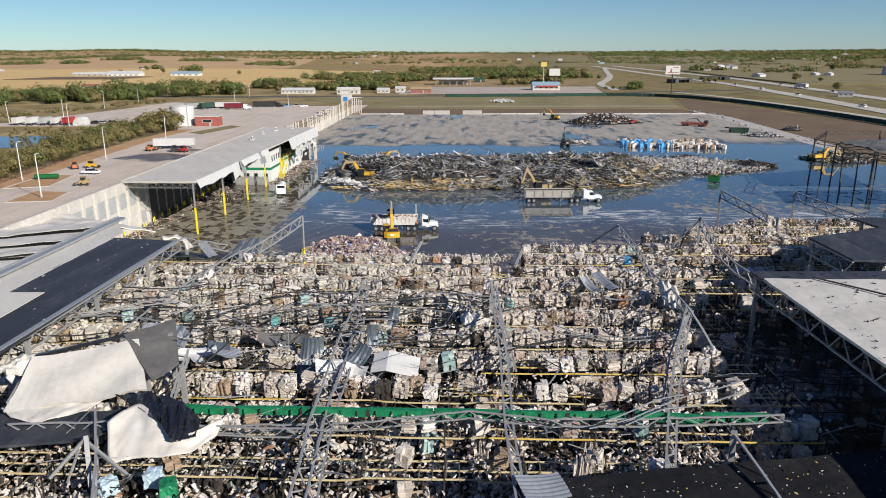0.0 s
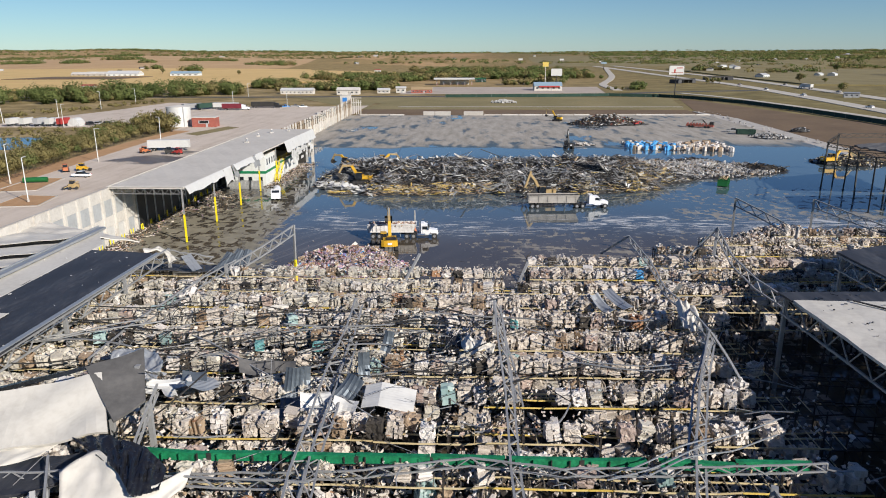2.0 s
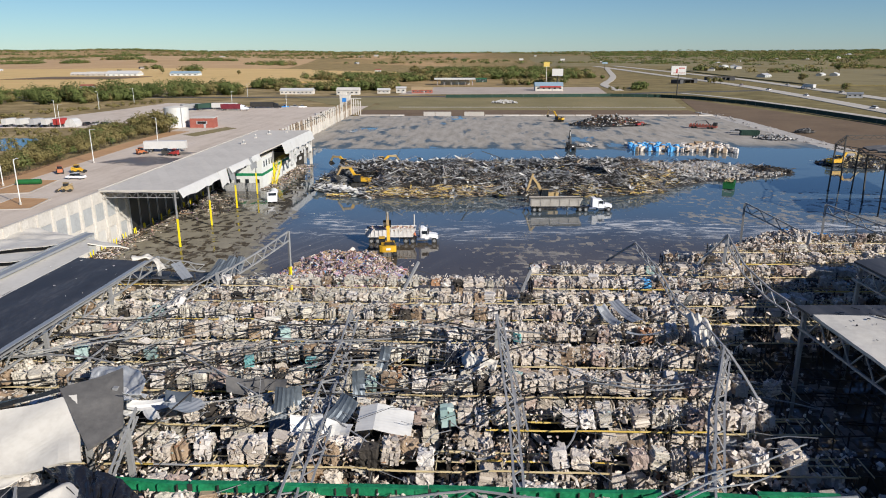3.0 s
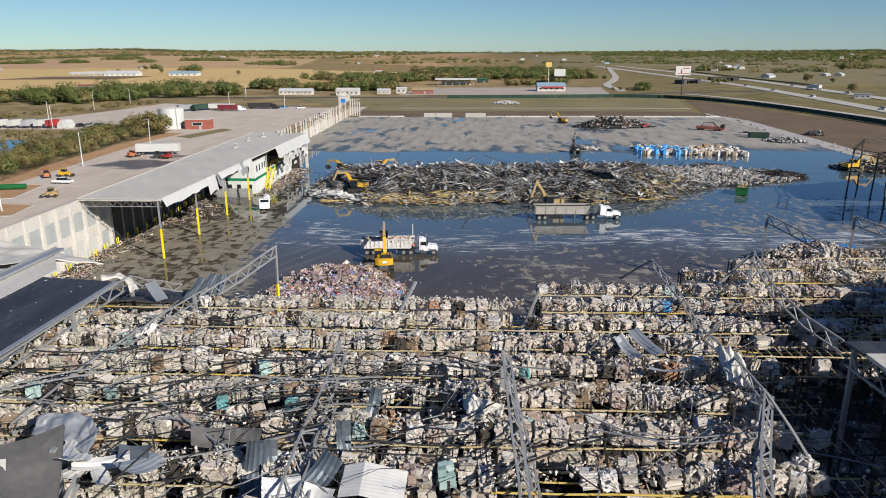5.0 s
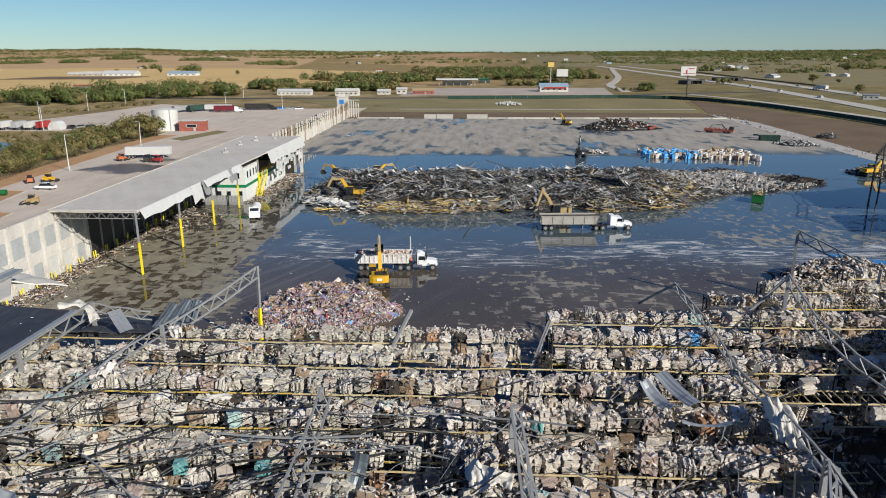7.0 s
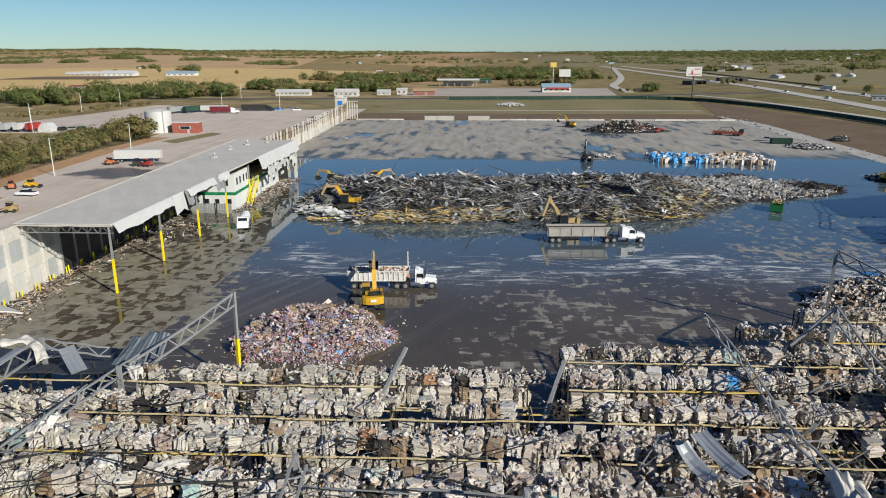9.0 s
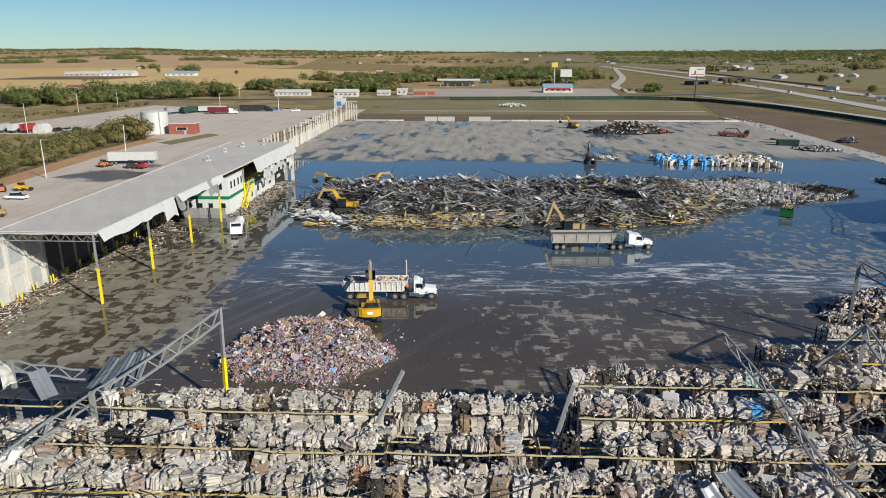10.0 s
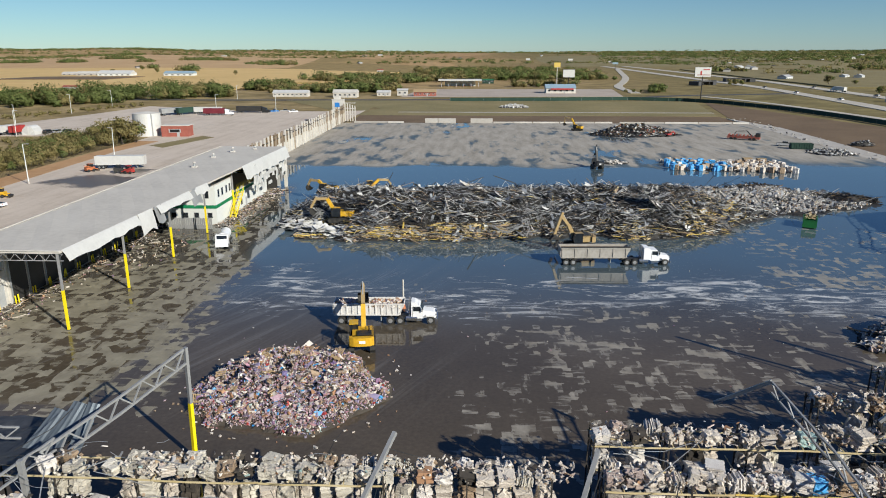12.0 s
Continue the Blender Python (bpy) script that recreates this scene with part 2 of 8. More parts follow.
class Heap:
    """Gathers many small solids and makes one mesh of them."""
    def __init__(self):
        self.v, self.f, self.m, self.n = [], [], [], 0

    def add(self, verts, faces, slot=0):
        self.v.append(np.asarray(verts, float))
        self.f.append(np.asarray(faces, int) + self.n)
        self.m.append(np.full(len(faces), slot))
        self.n += len(verts)

    def box(self, c, size, rot=None, slot=0, wear=0.0):
        v = CUBE_V * size
        if wear:
            v = v + np.random.normal(0, wear, (8, 3)) * np.asarray(size)
        if rot is not None:
            v = v @ rot.T
        self.add(v + c, CUBE_F, slot)

    def boxes(self, c, size, ang, slot=0, wear=0.0):
        """Many boxes at once; c, size, ang are n x 3."""
        n = len(c)
        if not n:
            return
        v = CUBE_V[None] * size[:, None]
        if wear:
            v = v + np.random.normal(0, wear, v.shape) * size[:, None]
        cx, cy, cz = np.cos(ang).T
        sx, sy, sz = np.sin(ang).T
        r = np.stack([np.stack([cy * cz, sx * sy * cz - cx * sz, cx * sy * cz + sx * sz], -1),
                      np.stack([cy * sz, sx * sy * sz + cx * cz, cx * sy * sz - sx * cz], -1),
                      np.stack([-sy, sx * cy, cx * cy], -1)], 1)
        v = np.einsum('nij,nkj->nki', r, v) + c[:, None]
        f = CUBE_F[None] + 8 * np.arange(n)[:, None, None]
        slots = np.asarray(slot)
        self.v.append(v.reshape(-1, 3))
        self.f.append(f.reshape(-1, 4) + self.n)
        self.m.append(np.repeat(slots, 6) if slots.ndim else np.full(6 * n, slot))
        self.n += 8 * n

    def bar(self, a, b, w, h=None, slot=0, up=(0, 0, 1)):
        """A beam from a to b."""
        a, b = np.asarray(a, float), np.asarray(b, float)
        d = b - a
        L = np.linalg.norm(d)
        if L < 1e-6:
            return
        d = d / L
        s = np.cross(d, up)
        if np.linalg.norm(s) < 1e-3:
            s = np.cross(d, (0, 1, 0))
        s = s / np.linalg.norm(s)
        u = np.cross(s, d)
        self.add((CUBE_V * (L, w, h or w)) @ np.stack([d, s, u]) + (a + b) / 2, CUBE_F, slot)

    def sweep(self, pts, w, hgt=None, slot=0):
        """One unbroken bar along a line of points."""
        p_ = np.asarray(pts, float)
        d = np.gradient(p_, axis=0)
        d /= np.linalg.norm(d, axis=1, keepdims=True) + 1e-9
        s = np.cross(d, (0, 0, 1.0))
        s[np.linalg.norm(s, axis=1) < 1e-3] = (1, 0, 0)
        s /= np.linalg.norm(s, axis=1, keepdims=True)
        u = np.cross(s, d)
        a, b = w / 2, (hgt or w) / 2
        v = np.stack([p_ - s * a - u * b, p_ + s * a - u * b, p_ + s * a + u * b, p_ - s * a + u * b], 1).reshape(-1, 3)
        n = len(p_)
        f = [[4 * i + k, 4 * i + (k + 1) % 4, 4 * i + 4 + (k + 1) % 4, 4 * i + 4 + k] for i in range(n - 1) for k in range(4)]
        self.add(v, f + [[3, 2, 1, 0], [4 * n - 4, 4 * n - 3, 4 * n - 2, 4 * n - 1]], slot)

    def tube(self, a, b, r, r2=None, n=10, slot=0, caps=True):
        a, b = np.asarray(a, float), np.asarray(b, float)
        d = (b - a) / np.linalg.norm(b - a)
        s = np.cross(d, (0, 0, 1)) if abs(d[2]) < .9 else np.cross(d, (0, 1, 0))
        s = s / np.linalg.norm(s)
        u = np.cross(s, d)
        k = np.arange(n) * 2 * np.pi / n
        ring = np.cos(k)[:, None] * s + np.sin(k)[:, None] * u
        r2 = r if r2 is None else r2
        v = np.concatenate([a + ring * r, b + ring * r2, [a], [b]])
        i, j = np.arange(n), (np.arange(n) + 1) % n
        self.add(v, np.stack([i, j, j + n, i + n], -1), slot)
        if caps:
            self.add(v, np.stack([np.full(n, 2 * n), j, i, i], -1)[:, :3], slot)
            self.add(v, np.stack([np.full(n, 2 * n + 1), i + n, j + n], -1), slot)

    def sheet(self, grid, thick, slot=0):
        """A bent sheet from an a x b x 3 grid of points."""
        g = np.asarray(grid, float)
        a, b = g.shape[:2]
        du = np.gradient(g, axis=0)
        dv = np.gradient(g, axis=1)
        nrm = np.cross(du, dv)
        nrm /= np.linalg.norm(nrm, axis=-1, keepdims=True) + 1e-9
        v = np.concatenate([g.reshape(-1, 3), (g - nrm * thick).reshape(-1, 3)])
        k = np.arange(a * b).reshape(a, b)
        q = np.stack([k[:-1, :-1], k[1:, :-1], k[1:, 1:], k[:-1, 1:]], -1).reshape(-1, 4)
        N = a * b
        edge = np.concatenate([k[:, 0], k[-1, 1:], k[::-1, -1][1:], k[0, ::-1][1:-1]])
        e2 = np.roll(edge, -1)
        self.add(v, np.concatenate([q, q[:, ::-1] + N, np.stack([e2, edge, edge + N, e2 + N], -1)]), slot)

    def mesh(self, name, mats, smooth=False):
        me = bpy.data.meshes.new(name)
        v = np.concatenate(self.v)
        counts = np.concatenate([np.full(len(f), f.shape[1]) for f in self.f])
        idx = np.concatenate([f.reshape(-1) for f in self.f])
        me.vertices.add(len(v))
        me.vertices.foreach_set("co", v.astype(np.float32).ravel())
        me.loops.add(len(idx))
        me.loops.foreach_set("vertex_index", idx.astype(np.int32))
        me.polygons.add(len(counts))
        starts = np.concatenate([[0], np.cumsum(counts)[:-1]])
        me.polygons.foreach_set("loop_start", starts.astype(np.int32))
        me.polygons.foreach_set("material_index", np.concatenate(self.m).astype(np.int32))
        me.polygons.foreach_set("use_smooth", np.full(len(counts), smooth))
        for m in mats:
            me.materials.append(M[m])
        me.update(calc_edges=True)
        me.validate()
        return me


def thing(name, label, category, at=(0, 0, 0), rz=0.0, group="", kind=""):
    """An empty at the base of a thing, to carry its parts."""
    ob = new(name)
    ob.empty_display_size = 0.3
    ob.matrix_basis = pose(*at, 0, 0, rz)
    return tagged(ob, label, category, group, kind)


def part(name, h, mats, parent, label="", smooth=False):
    """One mesh under a thing or a part, in the parent's own space."""
    ob = new(name, h.mesh(name, [mats] if isinstance(mats, str) else mats, smooth))
    ob.parent = parent
    if label:
        ob["label"] = label
    return ob


def solid(name, h, mats, label="", category="", group="", kind="", smooth=False):
    ob = new(name, h.mesh(name, [mats] if isinstance(mats, str) else mats, smooth))
    return tagged(ob, label, category, group, kind)


def one(*args, **k):
    h = Heap()
    h.box(*args, **k)
    return h


def onebar(*args, **k):
    h = Heap()
    h.bar(*args, **k)
    return h


def onetube(*args, **k):
    h = Heap()
    h.tube(*args, **k)
    return h


def smooth01(a, b, x):
    k = np.clip((np.asarray(x, float) - a) / (b - a), 0, 1)
    return k * k * (3 - 2 * k)

# ---- ground ----
def land(x, y):
    """Height of the land."""
    x, y = np.asarray(x, float), np.asarray(y, float)
    r, th = np.hypot(x, y), np.arctan2(x, np.maximum(y, 1e-3))
    far = smooth01(1500, 4600, r)
    rim = 13 + 23 * smooth01(-.05, -.5, th) + 5 * smooth01(.15, .5, th)
    roll = 4 * np.sin(x / 310 + 1) * np.sin(y / 420) + 3 * np.sin(x / 140 + y / 260)
    z = -0.35 + far * rim + smooth01(700, 2000, r) * roll
    yard = smooth01(-69, -71, x) * smooth01(520, 430, y) * smooth01(-420, -300, x)
    return z * (1 - yard) - 1.3 * yard


def draped(name, outline, material, lift, label="", category="", kind="structure", step=25.0):
    """A thin sheet that follows the land inside a four-cornered outline."""
    o = np.array(outline, float)
    na = max(2, int(max(np.linalg.norm(o[1] - o[0]), np.linalg.norm(o[2] - o[3])) / step) + 1)
    nb = max(2, int(max(np.linalg.norm(o[3] - o[0]), np.linalg.norm(o[2] - o[1])) / step) + 1)
    u, v = np.meshgrid(np.linspace(0, 1, na), np.linspace(0, 1, nb), indexing='ij')
    p = ((1 - u) * (1 - v))[..., None] * o[0] + (u * (1 - v))[..., None] * o[1] + (u * v)[..., None] * o[2] + ((1 - u) * v)[..., None] * o[3]
    inner = np.minimum(np.minimum(u, 1 - u), np.minimum(v, 1 - v)) > 0
    g = np.concatenate([p, (land(p[..., 0], p[..., 1]) + np.where(inner | (lift < 2), lift, -.6))[..., None]], -1)
    h = Heap()
    h.sheet(g, lift + .05)
    me = h.mesh(name, [material])
    ob = tagged(new(name, me), label, category, "", kind)
    return ob


def ribbon(name, line, width, material, lift, label, category, kind="structure"):
    """A road along a line of points."""
    p = np.array(line, float)
    k = np.linspace(0, len(p) - 1, (len(p) - 1) * 12 + 1)
    i = np.minimum(k.astype(int), len(p) - 2)
    f = (k - i)[:, None]
    m = np.gradient(p, axis=0)
    h00, h10, h01, h11 = 2 * f**3 - 3 * f**2 + 1, f**3 - 2 * f**2 + f, -2 * f**3 + 3 * f**2, f**3 - f**2
    q = h00 * p[i] + h10 * m[i] + h01 * p[i + 1] + h11 * m[i + 1]
    d = np.gradient(q, axis=0)
    d /= np.linalg.norm(d, axis=1, keepdims=True)
    s = np.stack([d[:, 1], -d[:, 0]], -1)
    w = np.linspace(-.5, .5, 3)[None, :, None] * width
    g = q[:, None] + s[:, None] * w
    g = np.concatenate([g, (land(g[..., 0], g[..., 1]) + lift)[..., None]], -1)
    h = Heap()
    h.sheet(g[:, ::-1], lift + .05)
    return solid(name, h, material, label, category, kind=kind)


# land material: dry grass, straw fields and rust-brown fields in large plots
m, nt, p, geo = blank("land")
pos = geo.outputs["Position"]
wob = noise_node(nt, pos, .004, 3)
vor = nt.nodes.new("ShaderNodeTexVoronoi")
vor.inputs["Scale"].default_value = .0035
nt.links.new(stretched(nt, pos, (1, .55, 0)), vor.inputs["Vector"])
sep = nt.nodes.new("ShaderNodeSeparateColor")
nt.links.new(vor.outputs["Color"], sep.inputs[0])
plots = ramp(nt, [(0, (.24, .18, .075)), (.25, (.34, .24, .105)), (.45, (.46, .3, .145)), (.65, (.38, .235, .12)), (.85, (.27, .2, .08)), (1, (.48, .335, .165))])
nt.links.new(sep.outputs[0], plots.inputs[0])
near = ramp(nt, [(0.3, (.16, .125, .05)), (.5, (.28, .21, .1)), (.7, (.38, .29, .155))])
nt.links.new(noise_node(nt, pos, .03, 6, .65), near.inputs[0])
speck = ramp(nt, [(.35, (.6, .6, .6)), (.65, (1.2, 1.2, 1.2))])
nt.links.new(noise_node(nt, pos, .05, 8, .7), speck.inputs[0])
sx = nt.nodes.new("ShaderNodeSeparateXYZ")
nt.links.new(pos, sx.inputs[0])
farther = maths(nt, 'SMOOTH_MIN', 1.0, maths(nt, 'MAXIMUM', 0.0, maths(nt, 'MULTIPLY_ADD', sx.outputs[1], 1 / 300, -600 / 300)), .1)
mul = nt.nodes.new("ShaderNodeMix")
mul.data_type, mul.blend_type = 'RGBA', 'MULTIPLY'
mul.inputs[0].default_value = 1
eastward = maths(nt, 'MULTIPLY', maths(nt, 'ADD', sx.outputs[0], 60.0), 1 / 260, None, True)
olive = mixed(nt, maths(nt, 'MULTIPLY', eastward, .75), mixed(nt, farther, near.outputs[0], plots.outputs[0]), (.175, .148, .062))
nt.links.new(olive, mul.inputs[6])
nt.links.new(speck.outputs[0], mul.inputs[7])
nt.links.new(mul.outputs[2], p.inputs["Base Color"])
p.inputs["Roughness"].default_value = .95
p.inputs["Specular IOR Level"].default_value = .15
M["land"] = m

# the sheet is fine near by and coarse far out; the slab's own footprint lies beneath it
ax = np.concatenate([-np.geomspace(4900, 90, 46), np.linspace(-86, 140, 46), np.geomspace(150, 4900, 40)])
ay = np.concatenate([-np.geomspace(600, 40, 8), np.linspace(-30, 560, 60), np.geomspace(575, 4900, 60)])
gx, gy = np.meshgrid(ax, ay, indexing='ij')
gz = land(gx, gy)
h = Heap()
k = np.arange(gx.size).reshape(gx.shape)
h.add(np.stack([gx, gy, gz], -1).reshape(-1, 3), np.stack([k[:-1, :-1], k[1:, :-1], k[1:, 1:], k[:-1, 1:]], -1).reshape(-1, 4))
solid("ground", h, "land", "open country of dry grass and straw-coloured fields", "ground", kind="structure", smooth=True)

# ---- warehouse slab: wet concrete ----
m, nt, p, geo = blank("wet_slab")
pos = geo.outputs["Position"]
sx = nt.nodes.new("ShaderNodeSeparateXYZ")
nt.links.new(pos, sx.inputs[0])
X, Y = sx.outputs[0], sx.outputs[1]


def step(a, b, v):
    n = nt.nodes.new("ShaderNodeMapRange")
    n.interpolation_type = 'SMOOTHSTEP'
    nt.links.new(v, n.inputs[0])
    n.inputs[1].default_value, n.inputs[2].default_value = a, b
    return n.outputs[0]


wide = noise_node(nt, pos, .045, 4, .55)
Yw = maths(nt, 'MULTIPLY_ADD', wide, 26.0, maths(nt, 'ADD', Y, -13.0))
Xw = maths(nt, 'MULTIPLY_ADD', wide, 16.0, maths(nt, 'ADD', X, -8.0))
north = step(262, 269, Yw)                                   # far half, nearly dry
west = maths(nt, 'MULTIPLY', step(-34, -38, maths(nt, 'MULTIPLY_ADD', Y, .13, maths(nt, 'ADD', Xw, -17.0))), maths(nt, 'MULTIPLY', step(240, 225, Y), step(102, 116, Yw)))
east = maths(nt, 'MULTIPLY', step(36, 50, Xw), maths(nt, 'MULTIPLY', step(148, 156, Yw), step(196, 186, Yw)))
south = step(150, 138, Yw)
eastpool = maths(nt, 'MULTIPLY', step(78, 90, Xw), step(290, 262, Yw))
# patches left by the drying panels: square-ended flecks in rows
blocky = nt.nodes.new("ShaderNodeTexVoronoi")
blocky.distance = 'CHEBYCHEV'
nt.links.new(stretched(nt, pos, (.8, .55, 0)), blocky.inputs["Vector"])
blocky.inputs["Scale"].default_value = 1.0
blocky.inputs["Randomness"].default_value = .75
bsep = nt.nodes.new("ShaderNodeSeparateColor")
nt.links.new(blocky.outputs["Color"], bsep.inputs[0])
flx = noise_node(nt, stretched(nt, pos, (.16, .75, 1)), 1.0, 4, .6)
fly = noise_node(nt, stretched(nt, pos, (.75, .2, 1), (31, 7, 0)), 1.0, 4, .6)
fleck = maths(nt, 'ADD', maths(nt, 'MULTIPLY', maths(nt, 'MAXIMUM', flx, maths(nt, 'MULTIPLY', fly, .94)), .8), maths(nt, 'MULTIPLY', noise_node(nt, pos, .3, 4, .6), .25))
fleck = maths(nt, 'SUBTRACT', fleck, .04)
field = maths(nt, 'ADD', maths(nt, 'MULTIPLY', fleck, .62), maths(nt, 'MULTIPLY', bsep.outputs[0], .2))
field = maths(nt, 'ADD', field, maths(nt, 'MULTIPLY', wide, .2))
level = maths(nt, 'MULTIPLY_ADD', west, -.2, .665)
level = maths(nt, 'MULTIPLY_ADD', east, -.165, level)
level = maths(nt, 'MULTIPLY_ADD', maths(nt, 'MULTIPLY', south, step(-10, 4, X)), -.108, level)
level = maths(nt, 'MULTIPLY_ADD', maths(nt, 'MULTIPLY', step(158, 166, Yw), step(262, 255, Yw)), .06, level)
dry_s = maths(nt, 'MULTIPLY', maths(nt, 'SUBTRACT', field, level), 16.0, None, True)
dry_s = maths(nt, 'MULTIPLY', dry_s, maths(nt, 'MULTIPLY_ADD', noise_node(nt, pos, .5, 4, .6), .9, .2, True))
# far half: dark wet strokes along the building and a few puddles
stroke = noise_node(nt, stretched(nt, pos, (.2, .055, 1)), 1.0, 5, .6, .3)
puddle = noise_node(nt, stretched(nt, pos, (.03, .022, 1)), 1.0, 5, .6)
nfield = maths(nt, 'ADD', maths(nt, 'MULTIPLY', stroke, .55), maths(nt, 'MULTIPLY', puddle, .45))
dry_n = maths(nt, 'MULTIPLY', maths(nt, 'SUBTRACT', nfield, maths(nt, 'MULTIPLY_ADD', step(320, 262, Yw), .05, .405)), 16.0, None, True)
dry_n = maths(nt, 'MULTIPLY', dry_n, maths(nt, 'SUBTRACT', 1.0, eastpool))
dry = mixed(nt, north, dry_s, dry_n)
deep = maths(nt, 'MULTIPLY', north, maths(nt, 'MULTIPLY', maths(nt, 'SUBTRACT', .408, puddle), 30.0, None, True))
film = maths(nt, 'SUBTRACT', 1.0, maths(nt, 'MULTIPLY', north, maths(nt, 'SUBTRACT', 1.0, maths(nt, 'MAXIMUM', deep, eastpool))))
grain = noise_node(nt, pos, 2.2, 6, .65)
stain = noise_node(nt, stretched(nt, pos, (.3, .06, 1)), 1.0, 5, .65)
dry_col = ramp(nt, [(.3, (.16, .145, .12)), (.43, (.28, .255, .215)), (.56, (.36, .33, .285)), (.75, (.43, .4, .35))])
nt.links.new(maths(nt, 'ADD', maths(nt, 'MULTIPLY', grain, .4), maths(nt, 'MULTIPLY', stain, .6)), dry_col.inputs[0])
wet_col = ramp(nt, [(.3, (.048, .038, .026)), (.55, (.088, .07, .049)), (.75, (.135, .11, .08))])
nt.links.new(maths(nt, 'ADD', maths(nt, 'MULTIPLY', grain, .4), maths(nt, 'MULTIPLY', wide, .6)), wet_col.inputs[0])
# reflected sky put into the base colour: wet floor turns bluer northwards
wet_sky_tone = mixed(nt, maths(nt, 'MULTIPLY', step(126, 172, Yw), maths(nt, 'MULTIPLY_ADD', west, -.85, 1.0)), wet_col.outputs[0], (.07, .1, .118))
greenish = mixed(nt, maths(nt, 'MULTIPLY', west, .55), dry_col.outputs[0], (.31, .285, .19))
# drag marks of the machines: long faint pale streaks on the wet floor
drag = noise_node(nt, stretched(nt, turned_xy(nt, pos, 27), (.55, .03, 1)), 1.0, 6, .7, .9)
drag = maths(nt, 'MULTIPLY', maths(nt, 'SUBTRACT', drag, .52), 6.0, None, True)
drag = maths(nt, 'MULTIPLY', drag, maths(nt, 'MULTIPLY', step(2, -16, X), maths(nt, 'MULTIPLY', step(100, 125, Y), step(185, 150, Y))))
wet_sky_tone = mixed(nt, maths(nt, 'MULTIPLY', drag, .2), wet_sky_tone, (.34, .33, .31))
col = mixed(nt, dry, wet_sky_tone, greenish)
# foam drifting on the water in long streaks
foam_n = noise_node(nt, stretched(nt, pos, (.085, .34, 1)), 1.0, 8, .74, 1.6)
foam_b = maths(nt, 'MULTIPLY', step(134, 143, Yw), step(160, 152, Yw))
foam_b = maths(nt, 'MULTIPLY', foam_b, step(-46, -34, X))
foam_w = maths(nt, 'MULTIPLY', foam_b, step(16, 30, X))
lift = maths(nt, 'ADD', maths(nt, 'MULTIPLY', foam_b, .145), maths(nt, 'MULTIPLY', foam_w, .03))
foam = maths(nt, 'MULTIPLY', maths(nt, 'SUBTRACT', maths(nt, 'ADD', lift, foam_n), .665), 8.0, None, True)
foam = maths(nt, 'MULTIPLY', foam, maths(nt, 'SUBTRACT', 1.0, north))
col = mixed(nt, maths(nt, 'MULTIPLY', foam, .85), col, (.62, .62, .61))
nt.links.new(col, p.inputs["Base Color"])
wetness = maths(nt, 'MULTIPLY', maths(nt, 'SUBTRACT', 1.0, dry), maths(nt, 'MAXIMUM', film, .35))
rough = maths(nt, 'SUBTRACT', .92, maths(nt, 'MULTIPLY', wetness, .88))
rough = maths(nt, 'MULTIPLY_ADD', foam, .6, rough, True)
nt.links.new(rough, p.inputs["Roughness"])
clear = maths(nt, 'ADD', maths(nt, 'MULTIPLY_ADD', south, -.32, .5), maths(nt, 'MULTIPLY', step(128, 165, Yw), .45))
nt.links.new(maths(nt, 'MULTIPLY_ADD', wetness, clear, .12), p.inputs["Specular IOR Level"])
b = nt.nodes.new("ShaderNodeBump")
b.inputs["Distance"].default_value = .03
nt.links.new(maths(nt, 'MULTIPLY', dry, .35), b.inputs["Strength"])
nt.links.new(grain, b.inputs["Height"])
nt.links.new(b.outputs[0], p.inputs["Normal"])
M["wet_slab"] = m

SLAB_W, SLAB_E, SLAB_N = -67.2, 128.0, 396.0
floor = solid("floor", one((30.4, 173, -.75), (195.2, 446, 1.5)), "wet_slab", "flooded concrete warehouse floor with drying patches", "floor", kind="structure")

# ---- pallet racks and their loads ----
PITCH, LAST, BEAM_Z, DEEP = 5.45, 89.8, 7.2, 2.35
ROW_SPANS = []                                   # y of the near beam, x from, x to
for k in range(12):
    ROW_SPANS.append((LAST - PITCH * k, -57.0, 4.6 if k == 0 else (76.0 if k < 3 else 27.5)))
ROW_SPANS += [(LAST, 7.4, 76.0), (LAST + PITCH, 7.4, 78.0), (LAST + 2 * PITCH, 26.0, 78.0), (LAST + 3 * PITCH, 34.0, 78.0), (LAST + 4 * PITCH, 46.5, 78.0)]


def crumple(v, amp, freq, seed):
    return v + amp * np.array([noise.noise_vector(Vector(q) * freq + Vector((seed, seed * 1.7, 0))) for q in v])


